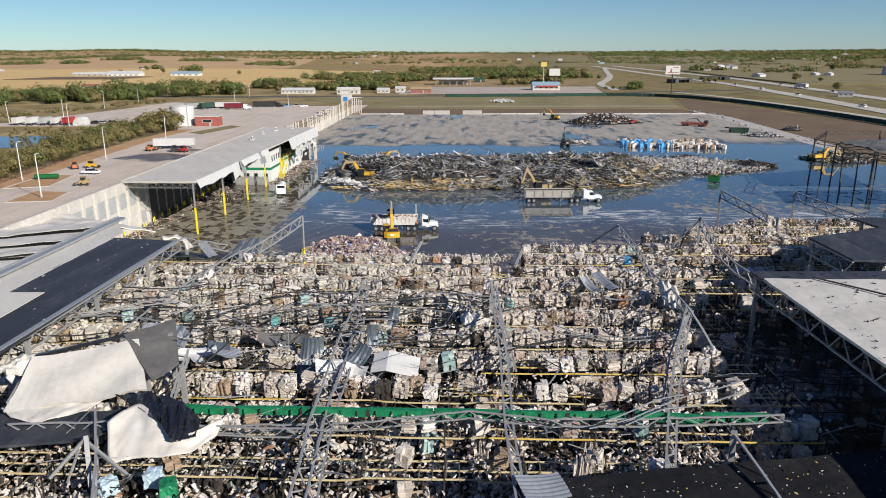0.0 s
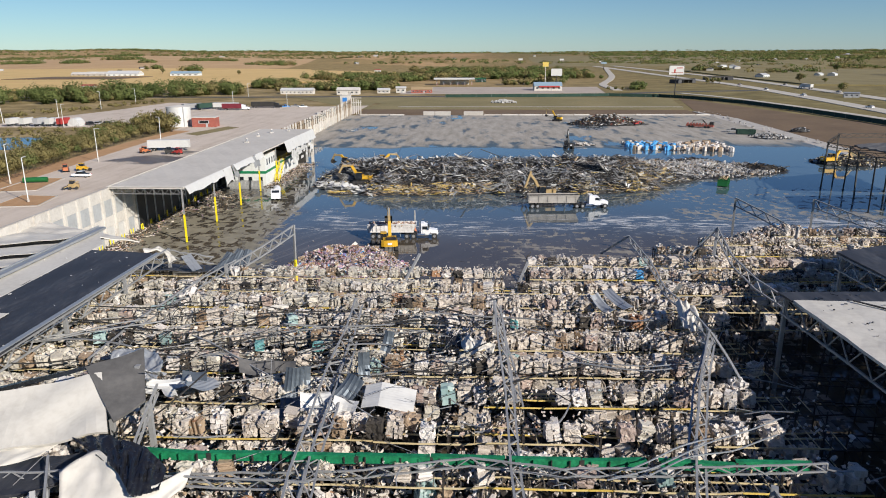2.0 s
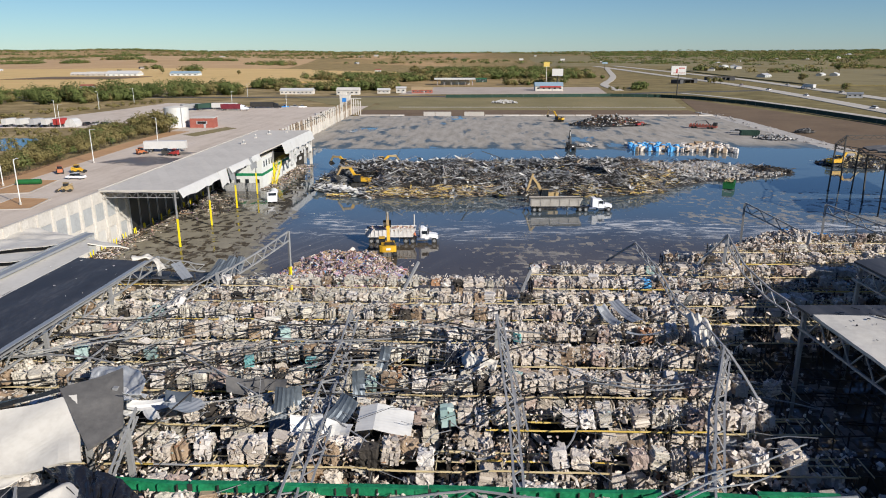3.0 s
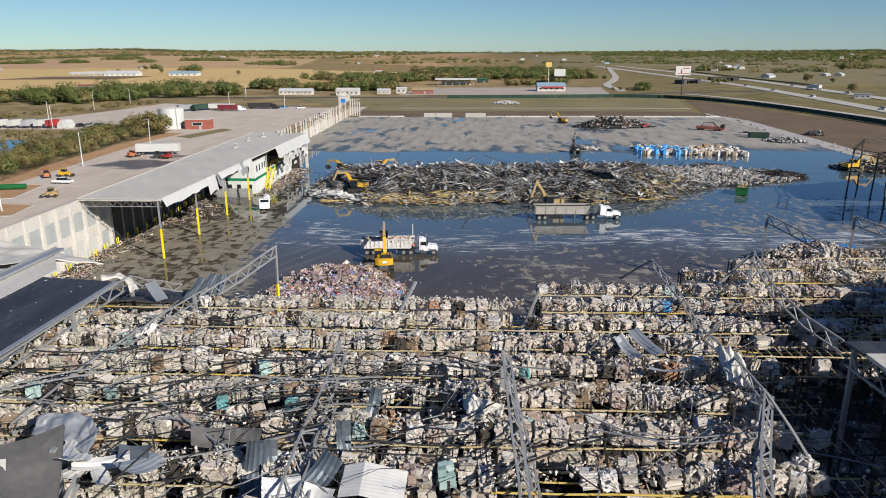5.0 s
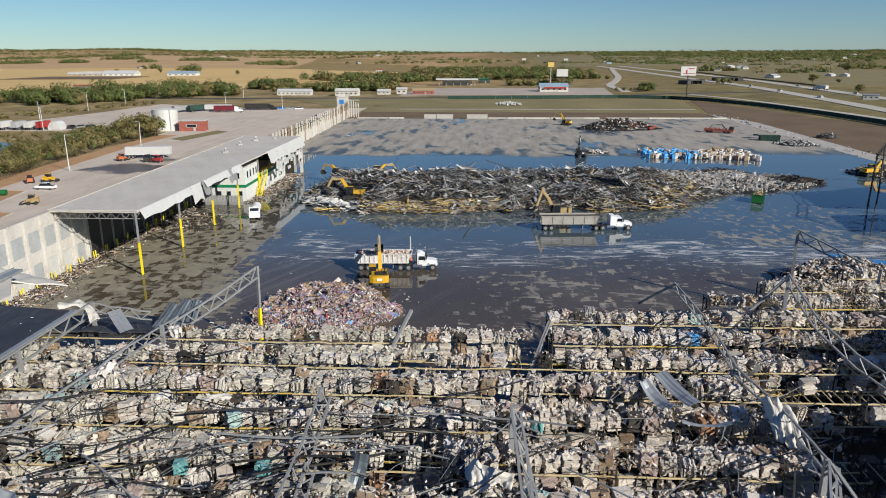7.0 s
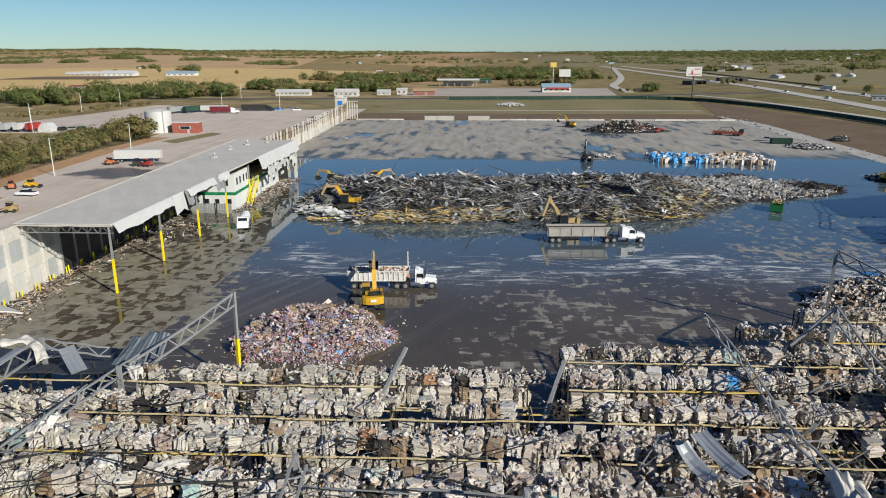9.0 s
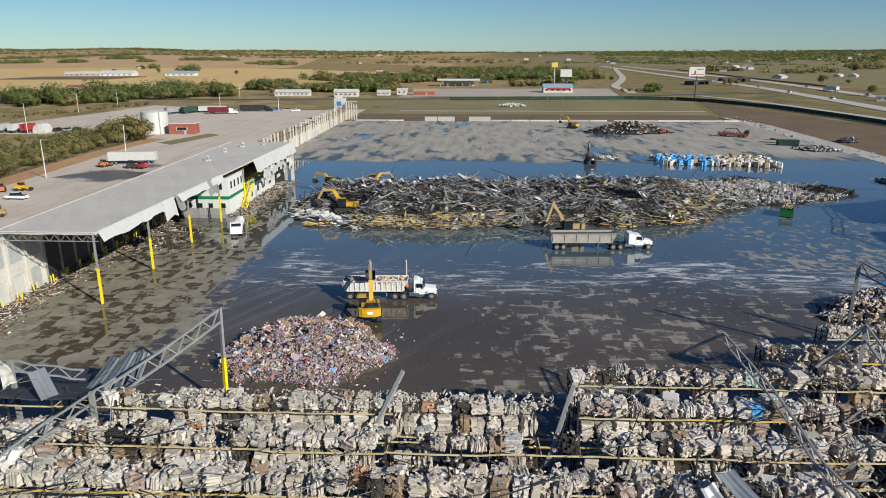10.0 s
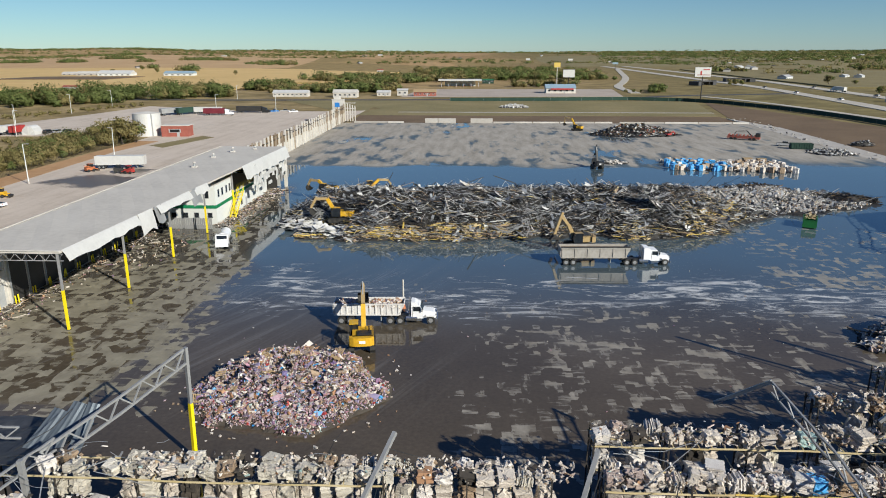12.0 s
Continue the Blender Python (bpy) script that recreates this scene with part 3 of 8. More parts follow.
def load_shape(kind, rng):
    """Verts and faces of one pallet load, 1.15 wide, standing at z = 0."""
    h = Heap()
    top = rng.uniform(1.0, 1.5)
    if kind == 'pages':
        n = rng.integers(8, 14)
        lean = rng.normal(0, .05)
        for i in range(n):
            hh = top * rng.uniform(.72, 1.05)
            x = -.55 + 1.1 * (i + .5) / n
            h.box((x + rng.normal(0, .015), rng.normal(0, .05), hh / 2), (1.1 / n * .93, rng.uniform(.82, 1.04), hh), turn(rng.normal(0, .04), lean + rng.normal(0, .025), rng.normal(0, .04)), 0, .02)
    elif kind == 'layers':
        n = rng.integers(7, 12)
        for i in range(n):
            th = top / n
            h.box((rng.normal(0, .05), rng.normal(0, .05), th * (i + .5)), (1.1 * rng.uniform(.85, 1.03), rng.uniform(.85, 1.05), th * .92), turn(rng.normal(0, .03), rng.normal(0, .03), rng.normal(0, .07)), 0, .03)
    elif kind == 'cartons':
        for i in range(2):
            for j in range(2):
                for q in range(3):
                    if rng.random() < .88 or q == 0:
                        h.box((-.28 + .56 * i + rng.normal(0, .04), -.26 + .52 * j + rng.normal(0, .04), top / 3 * (q + .5)), (.53, .5, top / 3 * .95), turn(rng.normal(0, .07), rng.normal(0, .07), rng.normal(0, .12)), 0, .04)
    elif kind == 'block':
        nx, nz = rng.integers(2, 5), rng.integers(3, 6)
        bulge = rng.normal(0, .06)
        for k in range(nz):
            for i in range(nx):
                for j in range(2):
                    if k == nz - 1 and rng.random() < .35:
                        continue
                    w, th = 1.1 / nx, top / nz
                    h.box((-.55 + w * (i + .5) + rng.normal(0, .025) + bulge * k / nz, -.26 + .52 * j + rng.normal(0, .05), th * (k + .5) + rng.normal(0, .015)),
                          (w * rng.uniform(.84, .97), .5 * rng.uniform(.85, 1.08), th * rng.uniform(.8, .98)), turn(rng.normal(0, .06), rng.normal(0, .07), rng.normal(0, .1)), 0, .06)
        for i in range(5):
            h.box((rng.normal(0, .3), rng.normal(0, .25), top * rng.uniform(.95, 1.12)), rng.uniform(.12, .42, 3) * (1, 1, .6), turn(*rng.normal(0, .4, 3)), 0, .1)
    else:
        bm = bmesh.new()
        bmesh.ops.create_cube(bm, size=1)
        bmesh.ops.subdivide_edges(bm, edges=bm.edges[:], cuts=5, use_grid_fill=True)
        v = np.array([q.co[:] for q in bm.verts]) * (1.12, 1.0, top) + (0, 0, top / 2)
        f = np.array([[q.index for q in g.verts] for g in bm.faces])
        bm.free()
        v = crumple(v, .16, 1.9, rng.uniform(0, 90))
        v = crumple(v, .07, 5.0, rng.uniform(0, 90))
        v = crumple(v, .055, 9.0, rng.uniform(0, 90))
        h.add(v, f)
        for i in range(4):
            h.box((rng.normal(0, .25), rng.normal(0, .25), top * rng.uniform(.9, 1.05)), (rng.uniform(.2, .6), rng.uniform(.2, .5), rng.uniform(.08, .3)), turn(*rng.normal(0, .4, 3)), 0, .05)
    return np.concatenate(h.v), h.f


rng = np.random.default_rng(7)
SHAPES = [(k, load_shape(k, rng)) for k in ['pages'] * 2 + ['layers'] * 4 + ['cartons'] * 4 + ['lump'] * 4 + ['block'] * 10]
TONES = ["paper_grey", "paper_tan", "paper_white", "paper_pink", "paper_burnt", "paper_teal", "carton_orange", "paper_sage"]
TONE_P = [.64, .07, .13, .06, .045, .008, .007, .04]
SAGE_P = [.22, .08, .06, .03, .045, .02, .005, .54]
LOAD_LABEL = {'pages': "upright sheaves of scorched paper goods on a rack beam", 'layers': "sagging layered stack of scorched paper goods",
              'cartons': "stacked water-stained cartons on a rack beam", 'lump': "collapsed shrink-wrapped bale of scorched goods", 'block': "square stack of small scorched packs on a rack beam"}
SHARED = {}


PIECE = {'pages': "sheaf", 'layers': "layer", 'cartons': "carton", 'lump': "bale_body", 'block': "pack"}


def loose_load(si, tone, m):
    """One load whose sheaves, layers or cartons are parts; alike loads share their meshes."""
    kind = SHAPES[si][0]
    t = tagged(new("pallet_load"), LOAD_LABEL[kind], "pallet load", "pallet loads on the racks")
    t.empty_display_size = .3
    t.matrix_basis = m
    v, fs = SHAPES[si][1]
    for k, f in enumerate(fs):
        if (si, tone, k) not in SHARED:
            h = Heap()
            first, last = f.min(), f.max()
            h.add(v[first:last + 1], f - first)
            SHARED[si, tone, k] = h.mesh(PIECE[kind], [tone])
        ob = new(PIECE[kind], SHARED[si, tone, k])
        ob.parent = t
    return t


def fullness(x, y):
    d = .94
    if x > 22.8 and y < 79:
        d = .12
    if y > 88 and x < -25:
        d = .3 if x > -30.5 else 0.0
    if x > 46 and y < 98:
        d = .2
    if y < 45:
        d = .1
    elif y < 52:
        d = (.9 if x < -11 else .45) if y > 50 else .25
    elif y < 57:
        d = .8
    if y > 79 and x > 26:
        d = .5
    if y > 94:
        d = .55 if y < 103 else .4
    if noise.noise(Vector((x * .09, y * .16, 3.3))) < -.34:
        d *= .4
    return d


rest = Heap()
for row, (y0, xa, xb) in enumerate(ROW_SPANS):
    for x in np.arange(xa + .7, xb - .5, 1.33):
        for level, side in ((BEAM_Z, 0), (BEAM_Z, 1), (BEAM_Z - 2.0, 0), (BEAM_Z - 2.0, 1)):
            if rng.random() > fullness(x, y0) * (1 if side == 0 else (.45 if y0 > 88 else .8)) or (level < BEAM_Z and side == 1):
                continue
            si, tone = rng.integers(len(SHAPES)), rng.choice(8, p=SAGE_P if x + 8 * noise.noise(Vector((x * .1, y0 * .1, 4.4))) < -3 and y0 > 55 else TONE_P)
            xx, yy = x + rng.normal(0, .08), y0 + .74 + 1.12 * side + rng.normal(0, .06)
            tilt, rz = rng.normal(0, .1, 2), rng.normal(0, .2) + (np.pi if rng.random() < .5 else 0)
            s = rng.uniform(.88, 1.08)
            low = (.56 if x < 6 else .75) if y0 > 88 else (.66 if y0 > 83 else (.85 if y0 > 77 else 1.0))
            low = low if level == BEAM_Z else rng.uniform(1.05, 1.3)
            z = level + .08
            if level == BEAM_Z and side == 0 and -12 < x < 14 and 73 < y0 < 96:
                loose_load(si, TONES[tone], Matrix.LocRotScale((xx, yy, z), Euler((tilt[0], tilt[1], rz)), (s, s, s * low)))
            else:
                v, fs = SHAPES[si][1]
                r = turn(tilt[0], tilt[1], rz)
                rest.v.append((v * (s, s, s * low)) @ r.T + (xx, yy, z))
                for f in fs:
                    rest.f.append(f + rest.n)
                    rest.m.append(np.full(len(f), tone))
                rest.n += len(v)
solid("pallet_goods", rest, TONES, "long rows of scorched and weathered pallet goods on racks", "pallet goods", kind="stuff")

# loose pieces on the loads, and rubble lying in the aisles
rub = Heap()
N = 50000
row = rng.integers(0, len(ROW_SPANS), N)
row[42000:] = rng.integers(12, len(ROW_SPANS), N - 42000)
sp = np.array(ROW_SPANS)[row]
x = sp[:, 1] + .7 + 1.33 * np.floor(rng.random(N) * (sp[:, 2] - sp[:, 1]) / 1.33) + rng.normal(0, .3, N)
y = sp[:, 0] + rng.choice([.74, 1.86], N, p=[.65, .35]) + rng.normal(0, .33, N)
z = BEAM_Z + rng.uniform(.35, 1.5, N) * np.where(sp[:, 0] > 88, .6, np.where(sp[:, 0] > 83, .75, 1.0))
size = (rng.gamma(2.0, .048, (N, 3)) + .04) * (1.2, 1.0, .8)
tone = rng.choice(7, N, p=[.56, .1, .15, .1, .06, .01, .02])
tone[(tone == 0) & (x < -4) & (rng.random(N) < .6)] = 7
keep = np.array([rng.random() < fullness(a, b) for a, b in zip(x, sp[:, 0])])
rub.boxes(np.stack([x, y, z], -1)[keep], size[keep], rng.normal(0, .6, (N, 3))[keep], tone[keep], .17)
N = 46000
row = rng.integers(0, len(ROW_SPANS), N)
row[38000:] = rng.integers(7, 11, N - 38000)
sp = np.array(ROW_SPANS)[row]
x = sp[:, 1] + rng.random(N) * (sp[:, 2] - sp[:, 1])
y = sp[:, 0] + np.where(sp[:, 0] < 54, rng.uniform(-PITCH + DEEP, DEEP, N), -rng.uniform(0, PITCH - DEEP, N))
fill = np.array([(2.9 + (2.7 if b < 54 else 0) + 2.0 * noise.noise(Vector((a * .11, b * .2, 8.1)))) if a < 26 or b > 79 else 2.2 + noise.noise(Vector((a * .2, b * .2, 1.1))) for a, b in zip(x, y)])
z = fill + rng.normal(0, .22, N)
size = (rng.gamma(2.4, .12, (N, 3)) + .1) * (1.1, 1.0, .75)
size[y < 54] *= .62
# half of the rubble takes the near-black tone, painting the aisles' deep shade
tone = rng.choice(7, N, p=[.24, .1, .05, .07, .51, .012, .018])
tone[(y < 54) & (rng.random(N) < .42)] = 0
tone[(y < 54) & (rng.random(N) < .12)] = 2
keep = np.array([rng.random() < (fullness(a, b) if b > 54 else .9) for a, b in zip(x, sp[:, 0])])
tone[(tone == 0) & (x < -4) & (rng.random(N) < .6)] = 7
# most pieces below the eastern roof go near-black to deepen its shade
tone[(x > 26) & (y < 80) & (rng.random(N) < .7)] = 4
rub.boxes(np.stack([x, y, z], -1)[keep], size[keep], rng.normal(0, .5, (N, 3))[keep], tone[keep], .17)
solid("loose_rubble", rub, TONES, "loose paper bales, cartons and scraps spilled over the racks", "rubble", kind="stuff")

# rack steel: uprights, beams and the bars that carried the pallets
def upright_mesh():
    h = Heap()
    for yy in (.05, DEEP / 2 - .08, DEEP / 2 + .08, DEEP - .05):
        h.box((0, yy, 3.95), (.1, .09, 7.9))
    for a, b in ((.05, DEEP / 2 - .08), (DEEP / 2 + .08, DEEP - .05)):
        for i in range(6):
            z = .3 + i * 1.2
            h.bar((0, a, z), (0, b, z + .6), .04)
            h.bar((0, b, z + .6), (0, a, z + 1.2), .04)
    return h.mesh("upright", ["rack_upright"])


def beam_mesh(L, tone, dn):
    h = Heap()
    n = 6
    xs = np.linspace(-L / 2, L / 2, n)
    zs = dn * (1 - (2 * xs / L) ** 2) + .02 * rng.normal(0, 1, n)
    for i in range(n - 1):
        h.bar((xs[i], 0, -zs[i]), (xs[i + 1] + .02, 0, -zs[i + 1]), .07, .115)
    return h.mesh("beam", [tone])


UPRIGHT = upright_mesh()
BEAMS = [beam_mesh(8.3, "rack_yellow", d) for d in (0, .05, .12)] + [beam_mesh(8.3, "rack_orange", .03)]
bars = Heap()
for row, (y0, xa, xb) in enumerate(ROW_SPANS):
    rack = thing("pallet_rack", "long row of heat-bent yellow and grey steel pallet racking", "pallet rack", (0, y0, 0), group="rows of pallet racking")
    for x in np.arange(xa, xb + .1, 2.767 * 2):
        ob = new("upright", UPRIGHT)
        ob.parent = rack
        ob.matrix_basis = pose(x, 0, 0, rng.normal(0, .5), rng.normal(0, .8), 0)
    for x in np.arange(xa + 4.15, xb - 2, 8.3):
        for z, yy in ((BEAM_Z, 0), (BEAM_Z, DEEP), (BEAM_Z - 2.0, 0), (BEAM_Z, DEEP / 2)):
            if rng.random() < .9:
                ob = new("beam", BEAMS[rng.choice(4, p=[.4, .28, .2, .12])])
                ob.parent = rack
                ob.matrix_basis = pose(x + rng.normal(0, .03), yy + rng.normal(0, .03), z + rng.normal(0, .03), 0, rng.normal(0, .25), rng.normal(0, .25))
    for x in np.arange(xa + .3, xb, .92):
        if x > 12 or y0 < 50 or rng.random() < .3:
            bars.bar((x, y0, BEAM_Z + .05), (x + rng.normal(0, .04), y0 + DEEP, BEAM_Z + .05), .06, .07, int(y0 < 50))
            if rng.random() < .4:
                bars.bar((x, y0, BEAM_Z - 1.95), (x, y0 + DEEP, BEAM_Z - 1.95), .06, .07, int(y0 < 50))
solid("pallet_bars", bars, ["rack_yellow", "rack_worn"], "cross bars lying between the rack beams", "pallet bars", kind="stuff")

# low near-black racks under the eastern roof
LOW_UP = Heap()
for yy in (.05, DEEP - .05):
    LOW_UP.box((0, yy, 2.1), (.1, .09, 4.2))
for i in range(3):
    LOW_UP.bar((0, .05, .3 + i * 1.2), (0, DEEP - .05, 1.4 + i * 1.2), .05)
LOW_UP = LOW_UP.mesh("upright", ["rack_upright"])
LOW_BEAM = beam_mesh(8.3, "rack_upright", .1)
for k in range(3, 9):
    y0 = LAST - PITCH * k
    rack = thing("burnt_rack", "low row of near-black pallet racking under the eastern roof", "pallet rack", (0, y0, 0), group="burnt racking")
    for x in np.arange(26, 62, 2.767 * 2):
        ob = new("upright", LOW_UP)
        ob.parent = rack
        ob.matrix_basis = pose(x, 0, 0, rng.normal(0, 1), rng.normal(0, 2), 0)
    for x in np.arange(29, 60, 8.3):
        for z, yy in ((3.9, 0), (3.9, DEEP), (2.0, 0)):
            ob = new("beam", LOW_BEAM)
            ob.parent = rack
            ob.matrix_basis = pose(x, yy, z + rng.normal(0, .08), 0, rng.normal(0, .8), rng.normal(0, .5))
    h = Heap()
    for x in np.arange(25.5, 60, .92):
        h.bar((x, 0, 3.98), (x + rng.normal(0, .05), DEEP, 3.98), .06, .07)
    ob = part("cross_bar", h, "rack_upright", rack)
    ob["kind"] = "stuff"

# ---- trusses, columns, conveyor ----
def joist(pts, depth, chord=.2, web=.11, panel=1.3, down=(0, 0, -1), name="roof_truss", label="bent grey steel roof truss lying over the racks", tone="steel_grey", slack=0.0):
    """An open-web truss along a line of points, with chord and web parts."""
    p = np.array(pts, float)
    seg = np.linalg.norm(np.diff(p, axis=0), axis=1)
    s = np.concatenate([[0], np.cumsum(seg)])
    n = max(2, int(s[-1] / panel))
    k = np.linspace(0, s[-1], n + 1)
    q = np.stack([np.interp(k, s, p[:, i]) for i in range(3)], -1)
    if slack:
        q[1:-1] += rng.normal(0, slack, (n - 1, 3))
    lo = q + np.asarray(down, float) * depth
    t = thing(name, label, "roof truss", group="roof trusses")
    a, b = Heap(), Heap()
    a.sweep(q, chord)
    b.sweep(lo, chord)
    part("top_chord", a, tone, t)
    part("bottom_chord", b, tone, t)
    for i in range(n):
        if i % 2 == 0:
            part("web_bar", onebar(q[i], lo[i + 1], web), tone, t)
            part("web_bar", onebar(lo[i + 1], q[min(i + 2, n)], web), tone, t)
    return t


def column(x, y, top=10.6, lean=(0, 0), yellow=5.4, z0=0.0, w=.34, label="grey steel column with a yellow-painted foot"):
    t = thing("steel_column", label, "column", (x, y, z0), group="steel columns")
    m_ = np.array([*lean, 0.0])
    if yellow:
        part("painted_foot", onebar((0, 0, 0), m_ * yellow / top + (0, 0, yellow), w + .04), "safety_yellow", t, "yellow-painted foot")
    part("shaft", onebar(m_ * yellow / top + (0, 0, yellow), m_ + (0, 0, top), w), "steel_grey", t)
    part("base_plate", one((0, 0, .03), (w * 1.9, w * 1.9, .06)), "steel_dark", t)
    return t


for x, y in ((-53.7, 131.8), (-53.8, 148.3), (-53.9, 164.8), (-54.1, 181.2), (-54.2, 197.7)):
    column(x, y, 10.3, w=.25)
column(-25.8, 103.4, 10.6, (.1, .2), w=.28)
# the truss that leans down from the standing column to the racks
joist([(-25.8, 103.4, 10.5), (-28.4, 97.5, 9.2), (-31.0, 91.0, 8.3)], 1.25, 0.184, 0.111, 1.1, (.1, -.1, -.98))
joist([(-30.5, 92.0, 8.8), (-31.5, 84.0, 9.2), (-33.5, 72.0, 8.9), (-34, 62, 8.6)], .9, 0.141, 0.087, 1.2, slack=.03)
# three long trusses that fell along the building
joist([(-12.1, 74.9, 9.8), (-11.8, 67.6, 9.6), (-12.1, 59.7, 9.2), (-11.8, 51.8, 9.1), (-11.5, 44.4, 9.2), (-10.8, 38.5, 9.4), (-10.2, 24.0, 9.2)], 1.0, 0.151, 0.087, 1.2, (.75, 0, -.66), slack=.015)
joist([(-11.2, 66.0, 9.1), (-10.9, 58.0, 8.8), (-10.7, 47.0, 8.9), (-9.8, 36.0, 9.0)], .7, 0.13, 0.074, 1.1, (.9, 0, -.4), slack=.03)
joist([(2.2, 69.0, 11.9), (2.4, 61.2, 10.9), (2.7, 54.4, 9.6), (2.65, 45.2, 9.0), (2.9, 36.6, 9.0), (3.2, 22.0, 9.2)], .8, 0.162, 0.087, 1.3, (.8, 0, -.6), slack=.015)
joist([(2.3, 68.8, 11.8), (2.9, 65.0, 9.4), (3.4, 60.0, 8.9), (3.6, 55.0, 8.8)], .6, 0.14, 0.08, 1.2, (.8, 0, -.6), slack=.02)
joist([(21.1, 64.5, 11.0), (18.2, 57.4, 9.7), (15.1, 48.0, 9.2), (12.8, 40.2, 8.8), (12.4, 33.0, 8.5)], .8, 0.151, 0.087, 1.2, (.8, 0, -.6), slack=.015)
joist([(21.0, 64.3, 10.9), (17.6, 57.0, 9.3), (14.4, 47.6, 8.9)], .5, 0.14, 0.08, 1.2, (.9, 0, -.3), slack=.02)
joist([(21.1, 64.5, 11.0), (21.6, 61.5, 10.0), (21.9, 59.0, 9.1)], .25, 0.1, 0.06, 1.0, (0.8, 0, -.6))
# leaning frames over the eastern racks
joist([(21.8, 100.4, 10.1), (22.3, 90.5, 9.6), (21.5, 80.3, 9.5), (21.9, 73.2, 9.9), (21.1, 64.7, 11.0)], .95, 0.141, 0.087, 1.2, (0.1, 0, -1), slack=.02)
joist([(33.0, 98.4, 11.9), (31.9, 89.5, 10.6), (32.1, 82.3, 10.0), (33.1, 77.0, 9.7)], 1.2, 0.162, 0.099, 1.3)
joist([(42.0, 117.0, 12.1), (45.2, 114.0, 10.6), (48.0, 111.5, 9.2)], 1.25, 0.173, 0.111, 1.2)
joist([(54.0, 116.5, 12.0), (57.6, 111.6, 10.8), (60.8, 107.4, 9.8)], 1.25, 0.173, 0.111, 1.2)
column(42.6, 118.4, 12.0, (-.6, -1.4), 0)
column(54.2, 116.9, 12.0, (-.2, -.4), 0)
column(31.6, 95.8, 11.9, (1.4, 2.6), 0)
column(47.5, 107.5, 9.6, (.6, .6), 0)
column(2.3, 69.1, 11.8, (0, 0), 0)
column(-12.1, 75.1, 9.8, (0, 0), 0)
column(-30.6, 88.5, 9.3, (0, 0), 0)
column(21.1, 64.7, 11.0, (0, 0), 0)
column(13.0, 40.6, 9.0, (0, 0), 0)
t = thing("fallen_column", "grey steel column leaning out of the racks", "column", group="steel columns")
part("shaft", onebar((18.6, 103.0, 6.8), (21.8, 100.4, 10.1), .28), "steel_grey", t)
t = thing("fallen_column", "grey steel column leaning across the rack end", "column", group="steel columns")
part("shaft", onebar((4.7, 87.0, 4.6), (7.3, 92.5, 8.6), .3), "steel_grey", t)
t = thing("fallen_column", "grey steel strut leaning on the racks", "column", group="steel columns")
part("shaft", onebar((-9.4, 86.5, 5.2), (-6.6, 92.5, 9.6), .28), "steel_grey", t)
t = thing("fallen_column", "grey steel column propped on the rack frames", "column", group="steel columns")
part("shaft", onebar((29.6, 99.0, 7.6), (33.0, 98.4, 11.8), .26), "steel_grey", t)

# green conveyor beam that crosses the racks
t = thing("conveyor_beam", "dented green-painted steel conveyor beam across the racks", "beam")
bx = np.linspace(-22.5, 22.3, 10)
for a, b in zip(bx[:-1], bx[1:]):
    z0, z1, y0, y1 = 8.75 + rng.normal(0, .06, 2).tolist()[0], 8.75 + rng.normal(0, .06), 46.95 + rng.normal(0, .06), 46.95 + rng.normal(0, .06)
    lap = .06 if abs(b - 12) > 2.6 else .8
    length = part("beam_length", onebar((a, y0, z0), (b - lap, y1, z1), .1, .56), "green_paint", t)
    part("top_flange", onebar((a, y0 + .1, z0 + .28), (b - lap, y1 + .1, z1 + .28), .36, .05), "green_paint", length)
    part("bottom_flange", onebar((a, y0 + .1, z0 - .28), (b - lap, y1 + .1, z1 - .28), .36, .05), "green_paint", length)
    for q in np.linspace(a + .6, b - .8, 4):
        part("stiffener", one((q, 46.82, 8.72), (.07, .16, .46)), rng.choice(["green_paint", "steel_dark"]), length)
    part("splice_plate", one((b, 46.86, 8.75), (.3, .05, .5)), "steel_dark", t)
joist([(-20, 45.9, 8.0), (-8, 45.8, 8.5), (0, 46.5, 9.3), (6, 45.5, 9.2), (14, 46.2, 9.0), (23, 46.6, 9.3)], .6, 0.108, 0.074, 1.0, slack=.03)
joist([(-33, 43.5, 9.3), (-26, 43.9, 9.4), (-18, 44.0, 9.1), (-10, 43.6, 9.2)], .7, 0.108, 0.074, 1.0, slack=.03)
joist([(-27.5, 45.3, 9.6), (-24.5, 39.5, 9.0), (-22.5, 35.0, 8.6)], .9, 0.151, 0.099, 1.1)
joist([(17.9, 42.5, 10.0), (18.2, 39.4, 9.7), (18.6, 34.0, 9.2)], 1.0, 0.162, 0.099, 1.1, (.6, 0, -.8))

t = thing("truss_post", "grey steel post with raking struts at a broken truss", "column", group="steel columns")
part("post", onebar((-25.8, 40.95, 10.0), (-24.9, 39.2, 7.3), .3), "steel_grey", t)
part("strut", onebar((-25.8, 40.95, 9.9), (-27.9, 39.6, 7.6), .2), "steel_grey", t)
part("strut", onebar((-25.7, 40.9, 9.5), (-22.3, 39.5, 7.8), .2), "steel_grey", t)
part("strut", onebar((-26.2, 40.6, 9.2), (-26.6, 39.4, 7.4), .12), "steel_grey", t)
t = thing("truss_post", "grey steel post under a leaning truss", "column", group="steel columns")
part("post", onebar((17.9, 42.6, 10.2), (17.8, 42.3, 6.8), .4), "steel_grey", t)
